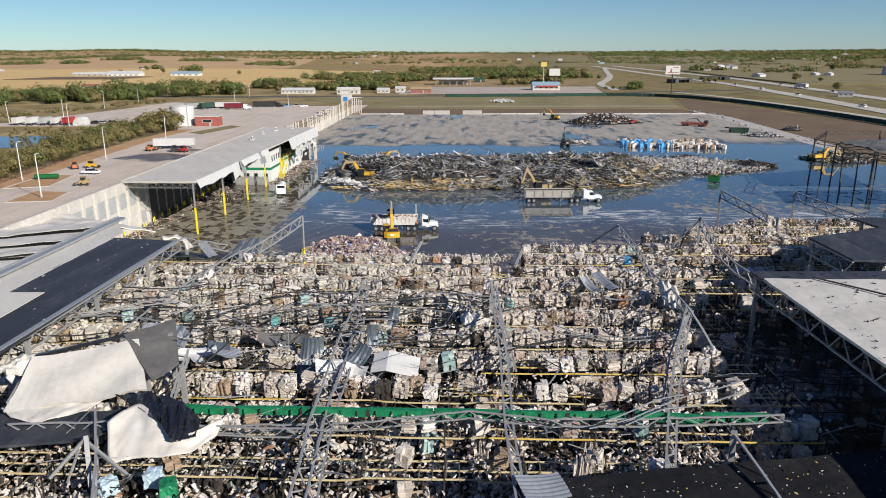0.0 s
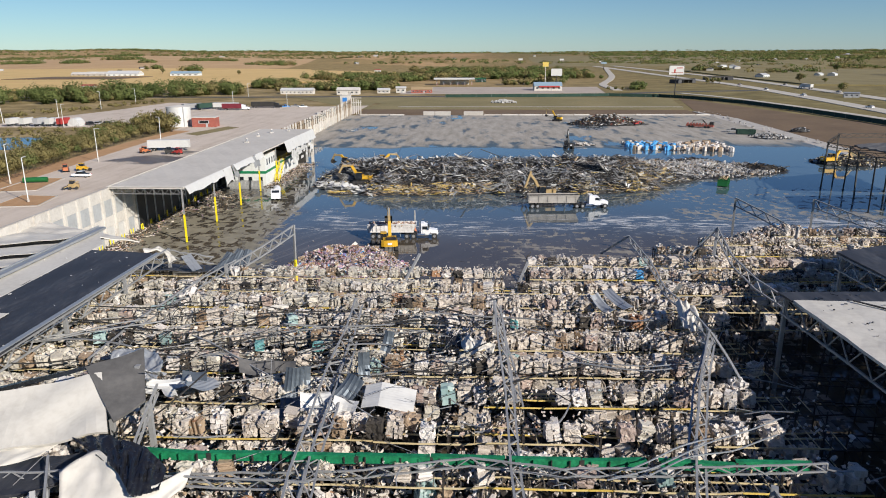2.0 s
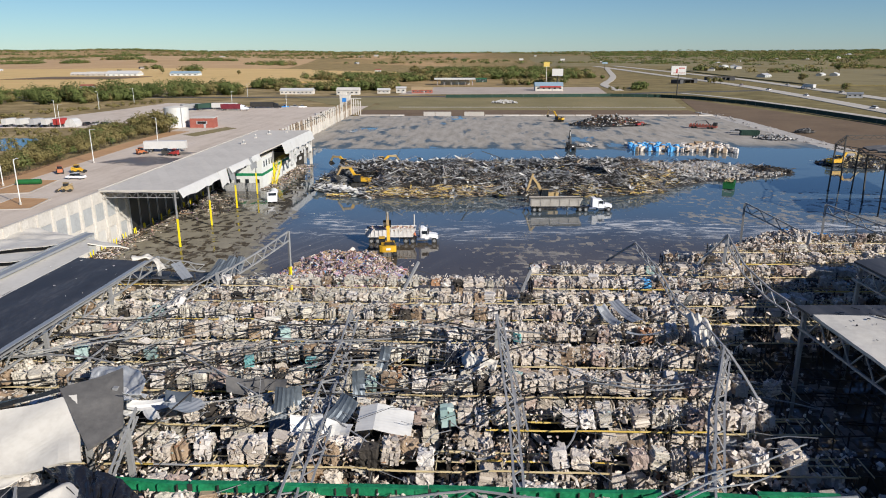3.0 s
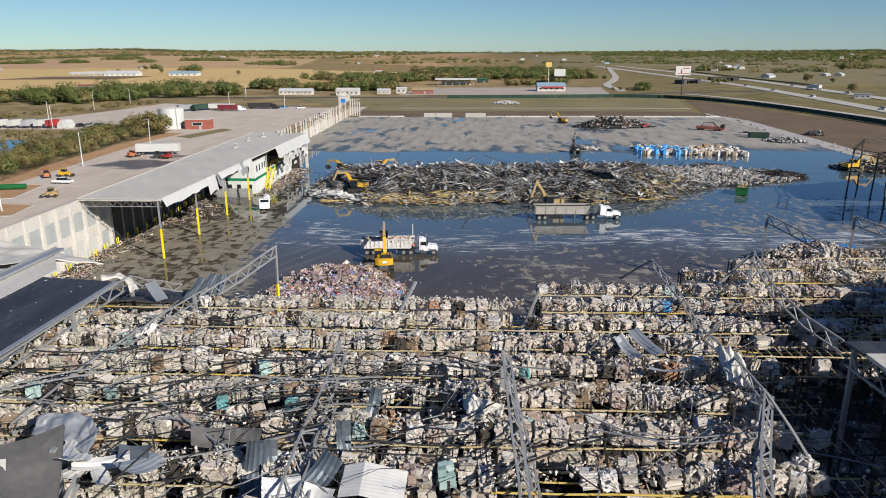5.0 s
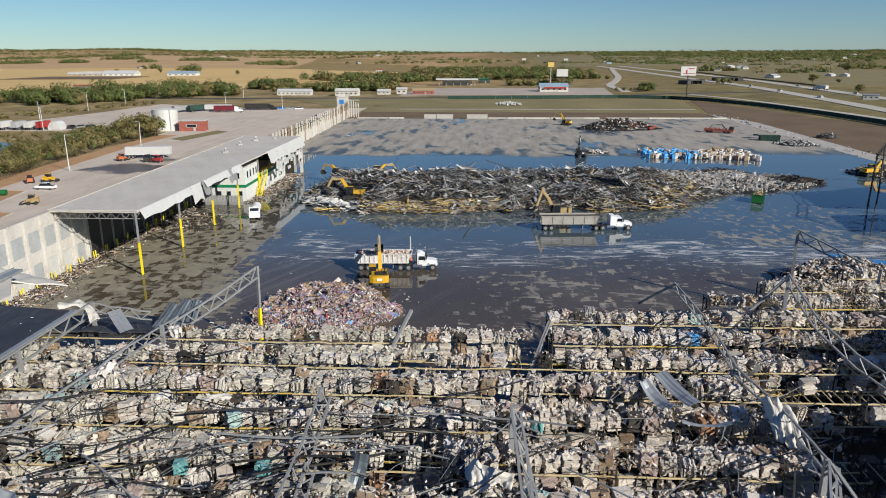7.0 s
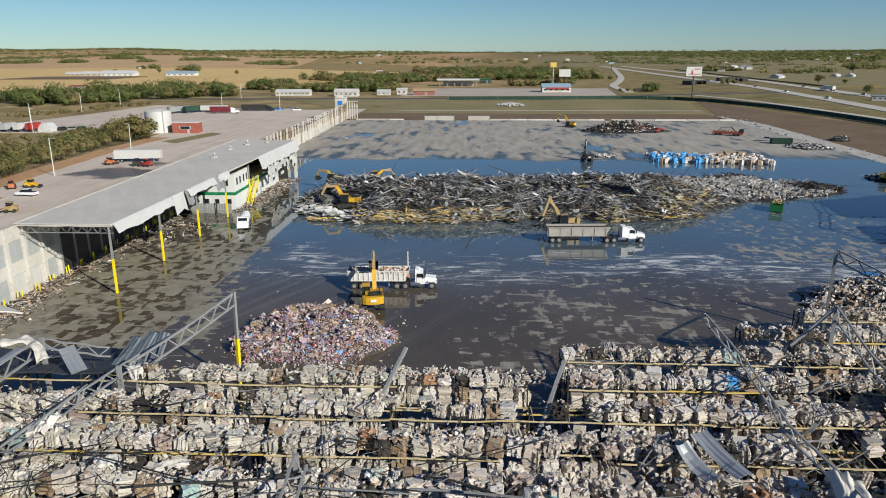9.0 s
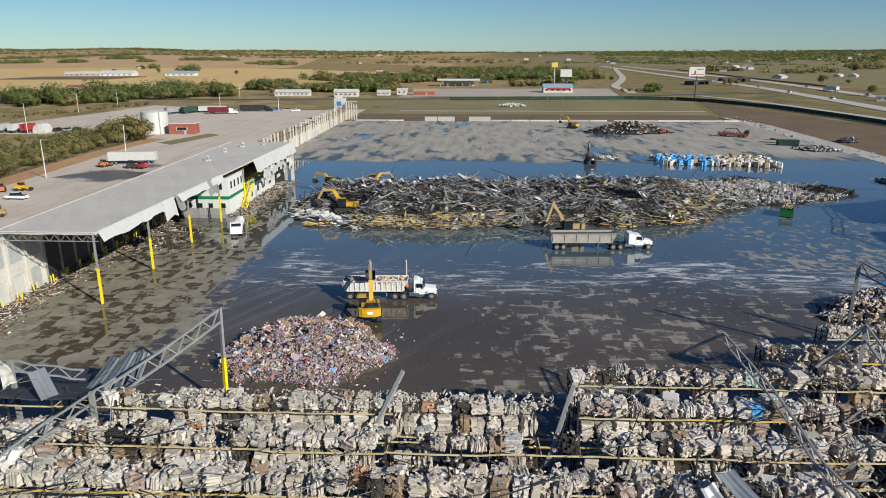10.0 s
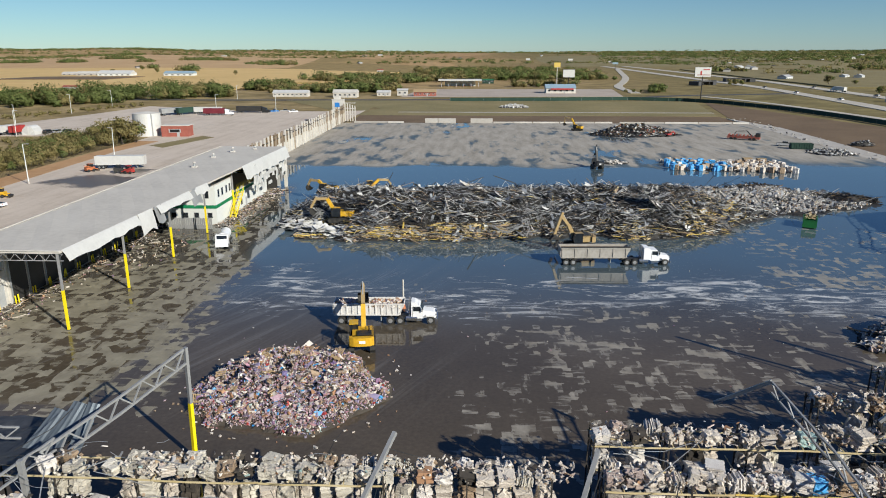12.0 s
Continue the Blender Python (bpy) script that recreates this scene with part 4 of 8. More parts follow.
for pts in ([(8.5, 44.6, 8.9), (12, 46.0, 9.3), (16.0, 48.3, 9.6), (19.5, 50.4, 9.5), (22.9, 52.6, 9.0)], [(11.4, 45.5, 9.0), (14, 46.6, 9.4), (17.5, 47.9, 9.3), (21.4, 50.3, 9.0)], [(9.8, 45.2, 9.4), (13.6, 47.4, 9.8), (16.2, 48.6, 9.7)], [(25.5, 49.0, 5.5), (31, 50.0, 6.8), (38, 48.6, 6.2), (45, 48.0, 6.0)], [(20, 62, 8.9), (15.5, 61.2, 9.1), (10.5, 62.4, 8.8), (5.5, 66.0, 9.2)], [(20.4, 61.5, 8.8), (14.5, 60.6, 9.0), (8.5, 62.0, 9.0)]):
    t = thing("bent_pipe", "long pale bent steel pipe lying over the racks", "pipe", group="bent pipes")
    h = Heap()
    p_ = np.array(pts)
    k = np.linspace(0, len(p_) - 1, 6 * len(p_))
    h.sweep(np.stack([np.interp(k, np.arange(len(p_)), p_[:, i]) for i in range(3)], -1) + .12 * np.sin(np.outer(k * 2.2, (1, .7, 1.3)) + p_[0, 0]), .075)
    part("tube", h, "sheet_metal", t)


def wrapped_goods(x, y, z, tone, label, size=1.0):
    """A wrapped pallet load of one colour."""
    v, fs = SHAPES[10 + int(abs(x * 7)) % 4][1]
    h = Heap()
    f = fs[0]
    h.add(v[:f.max() + 1] * size, f)
    ob = solid("wrapped_load", h, tone, label, "pallet load", "wrapped pallet loads")
    ob.matrix_basis = pose(x, y, z, 0, 0, x * 13)


for x, y, z, tone, label in ((-19.2, 38.2, 7.3, "green_paint", "bright green wrapped pallet load on the racks"), (-20.8, 39.6, 7.3, "film_pale", "pale blue film-wrapped pallet load on the racks"), (-23.4, 38.6, 7.3, "film_pale", "pale blue film-wrapped pallet load on the racks"),
                             (-18.6, 73.6, 7.3, "paper_teal", "pale teal wrapped pallet load on the racks"), (-20.2, 67.4, 7.3, "film_teal", "teal film-wrapped goods on the racks"), (-14.5, 67.4, 7.3, "film_teal", "teal film-wrapped goods on the racks"),
                             (-29.9, 66.0, 5.3, "film_teal", "teal film-wrapped goods low in the racks"), (-27.4, 66.0, 5.3, "film_teal", "teal film-wrapped goods low in the racks"), (4.6, 73.9, 7.3, "film_teal", "teal film-wrapped goods on the racks"), (21.0, 90.4, 7.3, "film_blue", "blue film-wrapped goods on the racks"), (-30.2, 90.4, 7.3, "paper_white", "pale bale at the rack end")):
    wrapped_goods(x, y, z, tone, label, .78 if tone == "film_teal" else .95)

# bent rods, joist scraps and cables strewn over the racks
rods = Heap()
N = 1300
for i in range(N):
    x, y = rng.uniform(-45, 62), rng.uniform(32, 95)
    k = rng.random()
    if k < .35:
        x, y = rng.normal(-14, 12), rng.normal(66, 9)
    elif k < .5:
        x, y = rng.normal(-30, 6), rng.normal(72, 9)
    elif k < .66:
        x, y = rng.normal(20, 5), rng.normal(72, 12)
    if y > 94 - (0 if x > 6 else 2) or (x > 23.5 and y < 78):
        continue
    z = rng.uniform(7.9, 9.1)
    L, a = rng.gamma(2, 1.25) + .5, rng.normal(.25, .75) if rng.random() < .7 else rng.uniform(0, 6.3)
    p0 = np.array([x, y, z])
    d = np.array([np.cos(a), np.sin(a), rng.normal(-.05, .22)])
    mid = p0 + d * L / 2 + rng.normal(0, .12 * L ** .5, 3)
    w, s = rng.choice([.03, .045, .07, .11], p=[.45, .3, .17, .08]), rng.choice(2, p=[.45, .55])
    rods.bar(p0, mid, w, w * .7, s)
    rods.bar(mid, p0 + d * L, w, w * .7, s)
for i in range(55):
    x, y = rng.uniform(-40, 6), rng.normal(70.5, 2.2) if rng.random() < .6 else rng.normal(62, 3)
    a, L, bow = rng.normal(.12, .3), rng.uniform(4, 12), rng.normal(0, .5)
    k = np.linspace(-.5, .5, 7)
    line = np.stack([x + k * L * math.cos(a), y + k * L * math.sin(a) + bow * (1 - 4 * k * k), 8.7 + rng.uniform(0, .7) + .25 * np.sin(k * 4 + i)], -1)
    rods.sweep(line, rng.choice([.04, .07, .11]), None, int(rng.random() < .55))
solid("bent_steel", rods, ["steel_grey", "steel_dark"], "tangled bent rods and angle irons over the racks", "scrap steel", kind="stuff")


# corrugated and plain sheets torn from the roof
def torn_sheet(c, size, rz, ry=0.0, rx=0.0, curl=.3, ribs=True, tone="sheet_metal", label="curled corrugated metal roof sheet lying on the racks"):
    a, b = max(6, int(size[0] / .45)), max(5, int(size[1] / .15)) if ribs else 8
    u, v = np.meshgrid(np.linspace(-.5, .5, a), np.linspace(-.5, .5, b), indexing='ij')
    g = np.stack([u * size[0], v * size[1], curl * (4 * u * u - .6) + (.04 * (np.arange(b) % 2)[None] if ribs else 0) + .25 * curl * np.sin(5 * v + 3 * u)], -1)
    g = g @ turn(rx, ry, rz).T + c
    h = Heap()
    h.sheet(g, .02)
    return solid("roof_sheet", h, tone, label, "metal sheet", "torn roof sheets")


def folded_panel(c, size, rz, rx, ridge):
    """A ribbed panel creased along one line."""
    b = 21
    u, v = np.meshgrid(np.linspace(-.5, .5, 13), np.linspace(-.5, .5, b), indexing='ij')
    z = -ridge * np.abs(u + .16) * (1 + .1 * np.sin(7 * v)) + .009 * (np.arange(b) % 2)[None] + .05 * np.sin(6 * u + 4 * v)
    h = Heap()
    h.sheet(np.stack([u * size[0], v * size[1], z], -1) @ turn(rx, 0, rz).T + c, .03)
    return solid("roof_sheet", h, "sheet_white", "white ribbed metal panel creased across, lying on the racks", "metal sheet", "torn roof sheets")


folded_panel((-6.4, 55.7, 8.95), (4.1, 2.5), -.04, .32, 1.1)
# steep dark sheets caught on the rack end, beside the long truss
for c, s, rz, ry, rx, cu in (((-14.6, 57.0, 7.9), (4.6, 1.5), 1.35, -1.05, .1, .45), ((-13.6, 57.8, 8.4), (3.2, 1.1), 1.75, -1.0, .2, .5), ((-32.0, 95.2, 7.4), (5.0, 1.2), 1.35, -.5, .3, .2), ((-33.4, 94.6, 7.2), (5.0, 1.2), 1.3, -.45, .3, .2), ((-30.6, 95.4, 7.3), (4.6, .9), 1.5, -.6, .3, .2),
                             ((-8.9, 59.6, 8.9), (3.3, 1.0), 1.75, -1.15, .1, .45), ((-7.7, 65.2, 9.0), (2.4, .9), 1.2, -.9, .2, .4), ((-9.9, 56.2, 8.9), (2.8, 1.6), .9, -.5, .3, .5), ((-10.0, 51.3, 8.6), (3.0, .8), 2.4, .2, .3, .3)):
    torn_sheet(c, s, rz, ry, rx, cu, True, "sheet_slate", "steep slate-grey corrugated roof sheet caught on the racks")
for c, s, rz, ry, rx, cu in (((-12.0, 54.8, 8.6), (2.4, 1.7), .3, .1, .6, .3), ((-9.7, 54.5, 8.5), (2.0, 1.2), -.2, .1, .6, .3)):
    torn_sheet(c, s, rz, ry, rx, cu, True, "sheet_white", "pale corrugated roof sheet bent over the racks")
for c, s, rz, ry, rx, cu in (((-26.6, 57.2, 9.5), (4.2, 1.5), 1.9, .25, .2, .3), ((-24.2, 56.4, 9.3), (3.4, 1.0), .5, .1, .3, .35), ((-23.0, 54.6, 9.2), (3.2, 1.1), 2.3, .2, .3, .4), ((-25.6, 55.2, 9.3), (2.6, 1.3), 1.4, .3, .1, .3)):
    torn_sheet(c, s, rz, ry, rx, cu, True, "sheet_white", "pale corrugated roof sheet beside the fallen panel")
torn_sheet((-22.6, 57.6, 9.3), (1.9, 1.2), .4, .2, .3, .2, False, "sheet_slate", "small slate-grey metal sheet on the racks")
for c, s, rz, ry, rx, cu in (((15.6, 77.0, 9.3), (4.6, 1.2), -1.2, .12, .1, .25), ((14.0, 76.4, 9.0), (3.2, 1.1), -1.0, .3, .1, .5), ((16.6, 72.6, 8.8), (3.4, .7), 2.9, .1, .1, .3),
                             ((22.5, 81.0, 9.0), (3.0, .8), 2.2, .6, 0, .6), ((-21.6, 56.4, 9.2), (3.8, 1.5), 1.35, .35, .3, .3),
                             ((-41.4, 95.4, 7.6), (4.0, 1.6), 2.4, .2, .3, .15)):
    torn_sheet(c, s, rz, ry, rx, cu)
for c, s, rz, ry, rx, cu in (((-18.3, 60.4, 8.9), (3.0, 1.8), .4, .15, .3, .3), ((-16.4, 61.0, 8.8), (2.6, 1.2), .1, .1, .3, .3)):
    torn_sheet(c, s, rz, ry, rx, cu, False, "deck_grey", "dull grey roof panel lying on the racks")


# loose roof membrane
def cloth(c, size, rz, drape, tone, label, seed, n=26):
    drape = drape * .6
    u, v = np.meshgrid(np.linspace(-.5, .5, n), np.linspace(-.5, .5, n), indexing='ij')
    z = np.array([[noise.noise(Vector((a * 3 + seed, b * 3, seed))) + .55 * abs(noise.noise(Vector((a * 7 + seed, b * 6, seed + 2)))) + .2 * noise.noise(Vector((a * 15, b * 15, seed))) for b in v[0]] for a in u[:, 0]]) * drape - drape * 1.4 * (np.abs(u * 2) ** 3 + np.abs(v * 2) ** 3) * .5
    wob = np.array([[noise.noise(Vector((a * 4, b * 4 + seed, 7 + seed))) for b in v[0]] for a in u[:, 0]])
    g = np.stack([u * size[0] * (1 + .25 * wob), v * size[1] * (1 + .3 * wob[::-1]), z], -1) @ turn(0, 0, rz).T + c
    h = Heap()
    h.sheet(g, .03)
    return solid("roof_membrane", h, tone, label, "roof membrane", "torn roof membrane", smooth=True)


cloth((-1.6, 66.8, 8.9), (1.5, 2.2), .1, .8, "membrane_black", "torn black roof membrane heaped on the racks", 2.0)
cloth((-32.0, 80.5, 8.7), (1.0, 2.6), .0, .6, "paper_white", "strip of white membrane hanging over a load", 6.0)
cloth((-25.0, 75.6, 8.8), (1.6, 1.4), .4, .5, "roof_white", "scrap of white roof membrane", 7.0)
cloth((-20.5, 75.5, 8.7), (2.2, 1.0), .2, .4, "roof_white", "scrap of white roof membrane", 8.0)

def draped_sheet(top, bottom, tone, label, seed, fold=.15, n=34, thick=.03, freq=.9):
    """A limp sheet hung between two lines of points, with folds that run from the one to the other."""
    u, v = np.linspace(0, 1, n), np.linspace(0, 1, n // 2)

    def line(pts):
        p_ = np.array(pts, float)
        k = np.linspace(0, 1, len(p_))
        q = np.stack([np.interp(u, k, p_[:, i]) for i in range(3)], -1)
        for _ in range(2):
            q[1:-1] = (q[:-2] + 2 * q[1:-1] + q[2:]) / 4
        return q
    a, b = line(top), line(bottom)
    g = a[:, None] * (1 - v)[None, :, None] + b[:, None] * v[None, :, None]
    for i in range(n):
        for j in range(len(v)):
            q = Vector(g[i, j])
            f = noise.noise(Vector((u[i] * 7 * freq + seed, v[j] * 2, seed))) + .6 * abs(noise.noise(Vector((u[i] * 15 * freq, v[j] * 5 + seed, seed)))) + .25 * noise.noise(q * 1.8)
            g[i, j] += np.array((.15 * f, -.5 * f, .9 * f)) * fold
    h = Heap()
    h.sheet(g, thick)
    return solid("roof_membrane", h, tone, label, "roof membrane", "torn roof membrane", smooth=True)


draped_sheet([(-25.5, 43.25, 9.8), (-24.0, 45.1, 10.4), (-21.7, 43.35, 9.9), (-19.6, 42.5, 9.2), (-17.7, 44.9, 9.3)], [(-24.4, 40.6, 8.0), (-22.8, 41.0, 8.3), (-20.4, 40.9, 8.5), (-18.9, 41.5, 8.5), (-17.9, 43.6, 8.6)], "roof_white", "white roof membrane draped over a fallen truss", 3.1, .22)
draped_sheet([(-27.1, 47.2, 9.7), (-23.6, 46.1, 10.6), (-21.2, 45.6, 10.2), (-19.3, 44.5, 9.4)], [(-24.4, 45.0, 10.2), (-21.6, 42.9, 10.0), (-20.2, 41.4, 9.4), (-19.0, 42.6, 9.0)], "membrane_black", "crumpled glossy black roof membrane beside the white one", 6.3, .36, 64, .03, 2.2)
draped_sheet([(-35.2, 46.0, 9.2), (-31.0, 46.3, 9.5), (-27.2, 47.4, 9.7)], [(-33.8, 45.0, 8.95), (-31.5, 44.2, 8.95), (-28.5, 45.7, 9.2)], "roof_white", "white membrane skirt hanging from the fallen panel", 8.2, .12)
draped_sheet([(-41.9, 90.4, 10.5), (-40.4, 91.9, 10.5), (-38.6, 91.0, 10.0), (-37.2, 89.6, 9.3)], [(-41.3, 89.5, 10.4), (-39.8, 90.4, 10.4), (-38.6, 89.8, 9.9), (-37.9, 88.8, 9.2)], "roof_white", "white membrane roll bent over the broken roof edge", 4.4, .3, 26)
draped_sheet([(-31.2, 61.2, 9.6), (-29.8, 61.6, 9.9), (-27.6, 61.5, 9.7), (-26.0, 59.6, 9.5)], [(-30.8, 59.4, 9.1), (-28.8, 59.2, 9.3), (-27.2, 58.4, 9.0), (-25.6, 57.2, 9.1)], "sheet_metal", "grey roof membrane crumpled behind the fallen panel", 12.4, .4, 40, .03, 1.1)
draped_sheet([(20.8, 74.0, 10.2), (21.6, 73.5, 10.4), (22.6, 73.0, 10.1)], [(20.6, 70.5, 8.8), (21.3, 69.6, 8.7), (22.1, 69.0, 8.8)], "roof_white", "torn white membrane hanging in heavy folds on a truss", 5.7, .4, 40, .03, .75)
draped_sheet([(-.9, 66.0, 9.0), (-.2, 66.3, 9.5), (.9, 65.6, 9.2), (2.3, 65.3, 9.1)], [(-.6, 64.6, 8.5), (.2, 64.0, 8.6), (1.2, 64.7, 8.8), (2.0, 64.3, 8.5)], "roof_white", "torn white roof membrane heaped on the racks", 9.9, .38, 40, .03, .8)

# ---- west dock wall ----
def setting(name, label, category):
    return thing(name, label, category, kind="structure")


wall = setting("wall_west", "white precast dock wall with grey insets and pilasters", "wall")
WX, PANEL = -67.4, 4.05
ys = np.arange(64.0, 229.0, PANEL)
for i, y in enumerate(ys):
    h = Heap()                                     # one panel with its upper inset and its dock opening cut through
    a, b = y + .02, y + PANEL - .02
    c = (a + b) / 2
    for x0, x1, z0, z1 in ((a, b, 8.35, 10.45), (a, c - 1.5, 5.2, 8.35), (c + 1.5, b, 5.2, 8.35), (a, b, 3.3, 5.2), (a, c - 1.3, -1.3, 3.3), (c + 1.3, b, -1.3, 3.3), (c - 1.3, c + 1.3, -1.3, .05)):
        h.box((WX - .15, (x0 + x1) / 2, (z0 + z1) / 2), (.3, x1 - x0, z1 - z0))
    part("wall_panel", h, "wall_white", wall)
    part("inset", one((WX - .17, c, 6.78), (.16, 2.98, 3.12)), "dock_door", wall, "grey insulated inset")
    part("dock_door", one((WX - .2, c, 1.68), (.1, 2.58, 3.2)), "sheet_white" if i % 3 else "dock_door", wall, "ribbed overhead dock door")
    part("pilaster", one((WX + .12, y, 5.2), (.24, .5, 10.4)), "wall_white", wall)
part("parapet_cap", one((WX - .15, 146, 10.5), (.42, 164, .1)), "concrete", wall)
# near-black stretch of wall under the canopy
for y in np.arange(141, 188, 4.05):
    part("burnt_lining", one((WX + .3, y + 2, 5.0), (.08, 3.5, 9.6)), "steel_dark", wall, "near-black wall lining")
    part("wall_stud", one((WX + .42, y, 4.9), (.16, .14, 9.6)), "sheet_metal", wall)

bol = thing("bollard", "yellow steel bollard beside a dock door", "bollard", (WX + .9, 100, 0), group="dock bollards")
part("post", onetube((0, 0, 0), (0, 0, 1.25), .1), "safety_yellow", bol)
part("cap", onetube((0, 0, 1.25), (0, 0, 1.32), .1, .04), "safety_yellow", bol)
for y in ys[8:30]:
    for d in (-.35, .35):
        copy_thing(bol, pose(WX + .9 + rng.normal(0, .08), y + d, 0, rng.normal(0, 3), rng.normal(0, 3), 0))

# far part of the west wall: burnt and stained, no roof
wall = setting("wall_west_far", "fire-stained precast wall standing without a roof", "wall")
for y in np.arange(229.5, 400, PANEL):
    z = 7.7 + rng.normal(0, .3) - (1.4 if rng.random() < .25 else 0)
    c = y + PANEL / 2
    part("wall_panel", one((WX - .15, c, 2.1), (.3, PANEL - .05, 4.2)), "wall_white" if rng.random() < .5 else "wall_stained", wall)
    part("burnt_bay", one((WX - .2, c + .2, 4.2 + (z - 4.2) / 2), (.22, PANEL - .6, z - 4.2), None, 0, .01), rng.choice(["wall_stained", "soil_brown", "paper_burnt"], p=[.4, .42, .18]), wall, "scorched upper wall bay")
    part("wall_rib", one((WX + .14, y, 4.1), (.5, .5, 8.2 + rng.normal(0, .3))), "wall_white" if rng.random() < .7 else "wall_stained", wall)
    part("wall_foot", one((WX + .06, c, 1.9), (.12, 2.2, 3.6)), "wall_white", wall)
    if rng.random() < .5:
        part("roof_stub", onebar((WX, y + .3, 7.5 + rng.normal(0, .3)), (WX + rng.uniform(1, 2.6), y + rng.normal(0, .6), 6.9 + rng.normal(0, .8)), .16), "steel_dark", wall)
part("stained_band", one((WX + .07, 314, 6.3), (.1, 168, .25)), "steel_dark", wall)

# ---- dock canopy roof that still stands ----
roof = setting("canopy_roof", "pale grey membrane roof strip along the dock wall", "roof")
g = []
for y in np.linspace(131.6, 229.5, 26):
    e = -53.2 + 2.4 * (y - 131.6) / 98
    g.append([(x, y + (.0 if i else 0), 10.62 + .05 * math.sin(y * .7 + x)) for i, x in enumerate(np.linspace(-67.7, e, 8))])
h = Heap()
h.sheet(np.array(g)[::-1], .32)
part("deck", h, "roof_grey", roof)
part("edge_trim", onebar((-67.6, 131.6, 10.72), (-67.6, 229.5, 10.72), .2, .12), "roof_grey", roof)
part("front_edge", onebar((-67.6, 131.6, 10.68), (-53.2, 131.6, 10.68), .25, .14), "wall_white", roof)
for y0, y1, drop, out in ((132, 151, 1.5, .9), (151.5, 156, 3.2, .7), (157.5, 170, 1.2, .8), (172, 178, 1.3, .6), (197, 229.5, 2.8, 1.0)):
    n = max(4, int((y1 - y0) / 1.2))
    yy = np.linspace(y0, y1, n)
    e = -53.2 + 2.4 * (yy - 131.6) / 98
    rag = drop * (1 + .35 * np.array([noise.noise(Vector((q * .5, drop, 0))) for q in yy]))
    g = np.stack([np.stack([e + out * k, yy, 10.7 - rag * k ** 1.4], -1) for k in np.linspace(0, 1, 5)], 0)
    h = Heap()
    h.sheet(g, .05)
    part("fascia", h, "sheet_white", roof, "bent white metal fascia")
for y0, y1 in ((156.5, 159), (170, 174)):
    n = 8
    yy = np.linspace(y0, y1, n)
    e = -53.1 + 2.4 * (yy - 131.6) / 98
    g = np.stack([np.stack([e + .7 * k, yy, 10.6 - 2.6 * k - .2 * np.sin(yy * 2)], -1) for k in np.linspace(0, 1, 4)], 0)
    h = Heap()
    h.sheet(g, .05)
    part("torn_lining", h, "steel_grey", roof, "bare grey deck where the fascia is torn off")
h = Heap()
for y in np.arange(131.9, 229, 16.45):
    for q in range(9):
        x = -67 + q * 1.55
        h.bar((x, y, 10.2), (x + 1.55, y, 10.2), .1)
        h.bar((x, y, 9.3), (x + 1.55, y, 9.3), .1)
        h.bar((x, y, 10.2), (x + .78, y, 9.3), .06)
        h.bar((x + .78, y, 9.3), (x + 1.55, y, 10.2), .06)
part("girders", h, "steel_grey", roof, "open-web girders")
h = Heap()
for x in np.arange(-66, -53.5, 1.9):
    h.bar((x, 131.8, 10.15), (x, 229, 10.15), .09, .2)
part("purlins", h, "steel_dark", roof)
for x, y, s in ((-61.5, 196, 1.0), (-62.5, 210, .8), (-61, 219, 1.0), (-57, 224, .7)):
    t = thing("roof_vent", "small white roof vent on the canopy", "roof vent", (x, y, 10.66), group="roof vents")
    part("curb", one((0, 0, .12), (1.0 * s, 1.0 * s, .3)), "wall_white", t)
    part("flue", onetube((0, 0, .25), (0, 0, .9 * s), .25 * s), "sheet_metal", t)
    part("hood", onetube((0, 0, .9 * s), (0, 0, 1.2 * s), .45 * s, .15), "wall_white", t)

# white end wall of the canopy, torn
wall = wall_end = setting("wall_end", "torn white end wall of the dock canopy", "wall")
for x, w, z in ((-51.2, .9, 10.4), (-56.9, 1.9, 6.5), (-66, 2.5, 10.0), (-63.4, 2.5, 8.0)):
    part("end_panel", one((x, 229.6, z / 2), (w, .25, z), None, 0, .01), "wall_white", wall)

# ---- two-storey office inside the dock ----
def window(parent, c, w, h_, axis):
    n = (0.02, w, h_) if axis == 'x' else (w, .02, h_)
    f = Heap()
    for d, s_ in (((0, 0, h_ / 2), (w + .12, .07)), ((0, 0, -h_ / 2), (w + .12, .07))):
        f.box(np.array(c) + d, (.1, s_[0], s_[1]) if axis == 'x' else (s_[0], .1, s_[1]))
    for d in (-w / 2, w / 2):
        o = (0, d, 0) if axis == 'x' else (d, 0, 0)
        f.box(np.array(c) + o, (.1, .07, h_) if axis == 'x' else (.07, .1, h_))
    win = part("window", f, "grey_paint", parent)
    part("pane", one(c, tuple(np.array(n) + (0.03 if axis == 'x' else 0, 0 if axis == 'x' else .03, 0))), "glass_dark", win)
    return win


off = thing("office_block", "two-storey cream dock office with a green band", "office", (0, 0, 0))
part("wall", one((-60.0, 193.0, 4.1), (11.0, 10.0, 8.2)), "wall_cream", off)
part("roof", one((-60.0, 193.0, 8.26), (11.2, 10.2, .14)), "wall_white", off)
part("green_band", one((-60.0, 193.0, 3.75), (11.05, 10.05, .7)), "green_paint", off, "green painted band")
for x in (-64.0, -61.5, -59.2, -56.4):
    window(off, (x, 187.98, 6.3), 1.1, 1.5, 'y')
    window(off, (x + .5, 187.98, 2.0), 1.0, 1.1, 'y')
for y in (189.8, 192, 194.5, 196.6):
    window(off, (-54.48, y, 6.3), 1.0, 1.6, 'x')
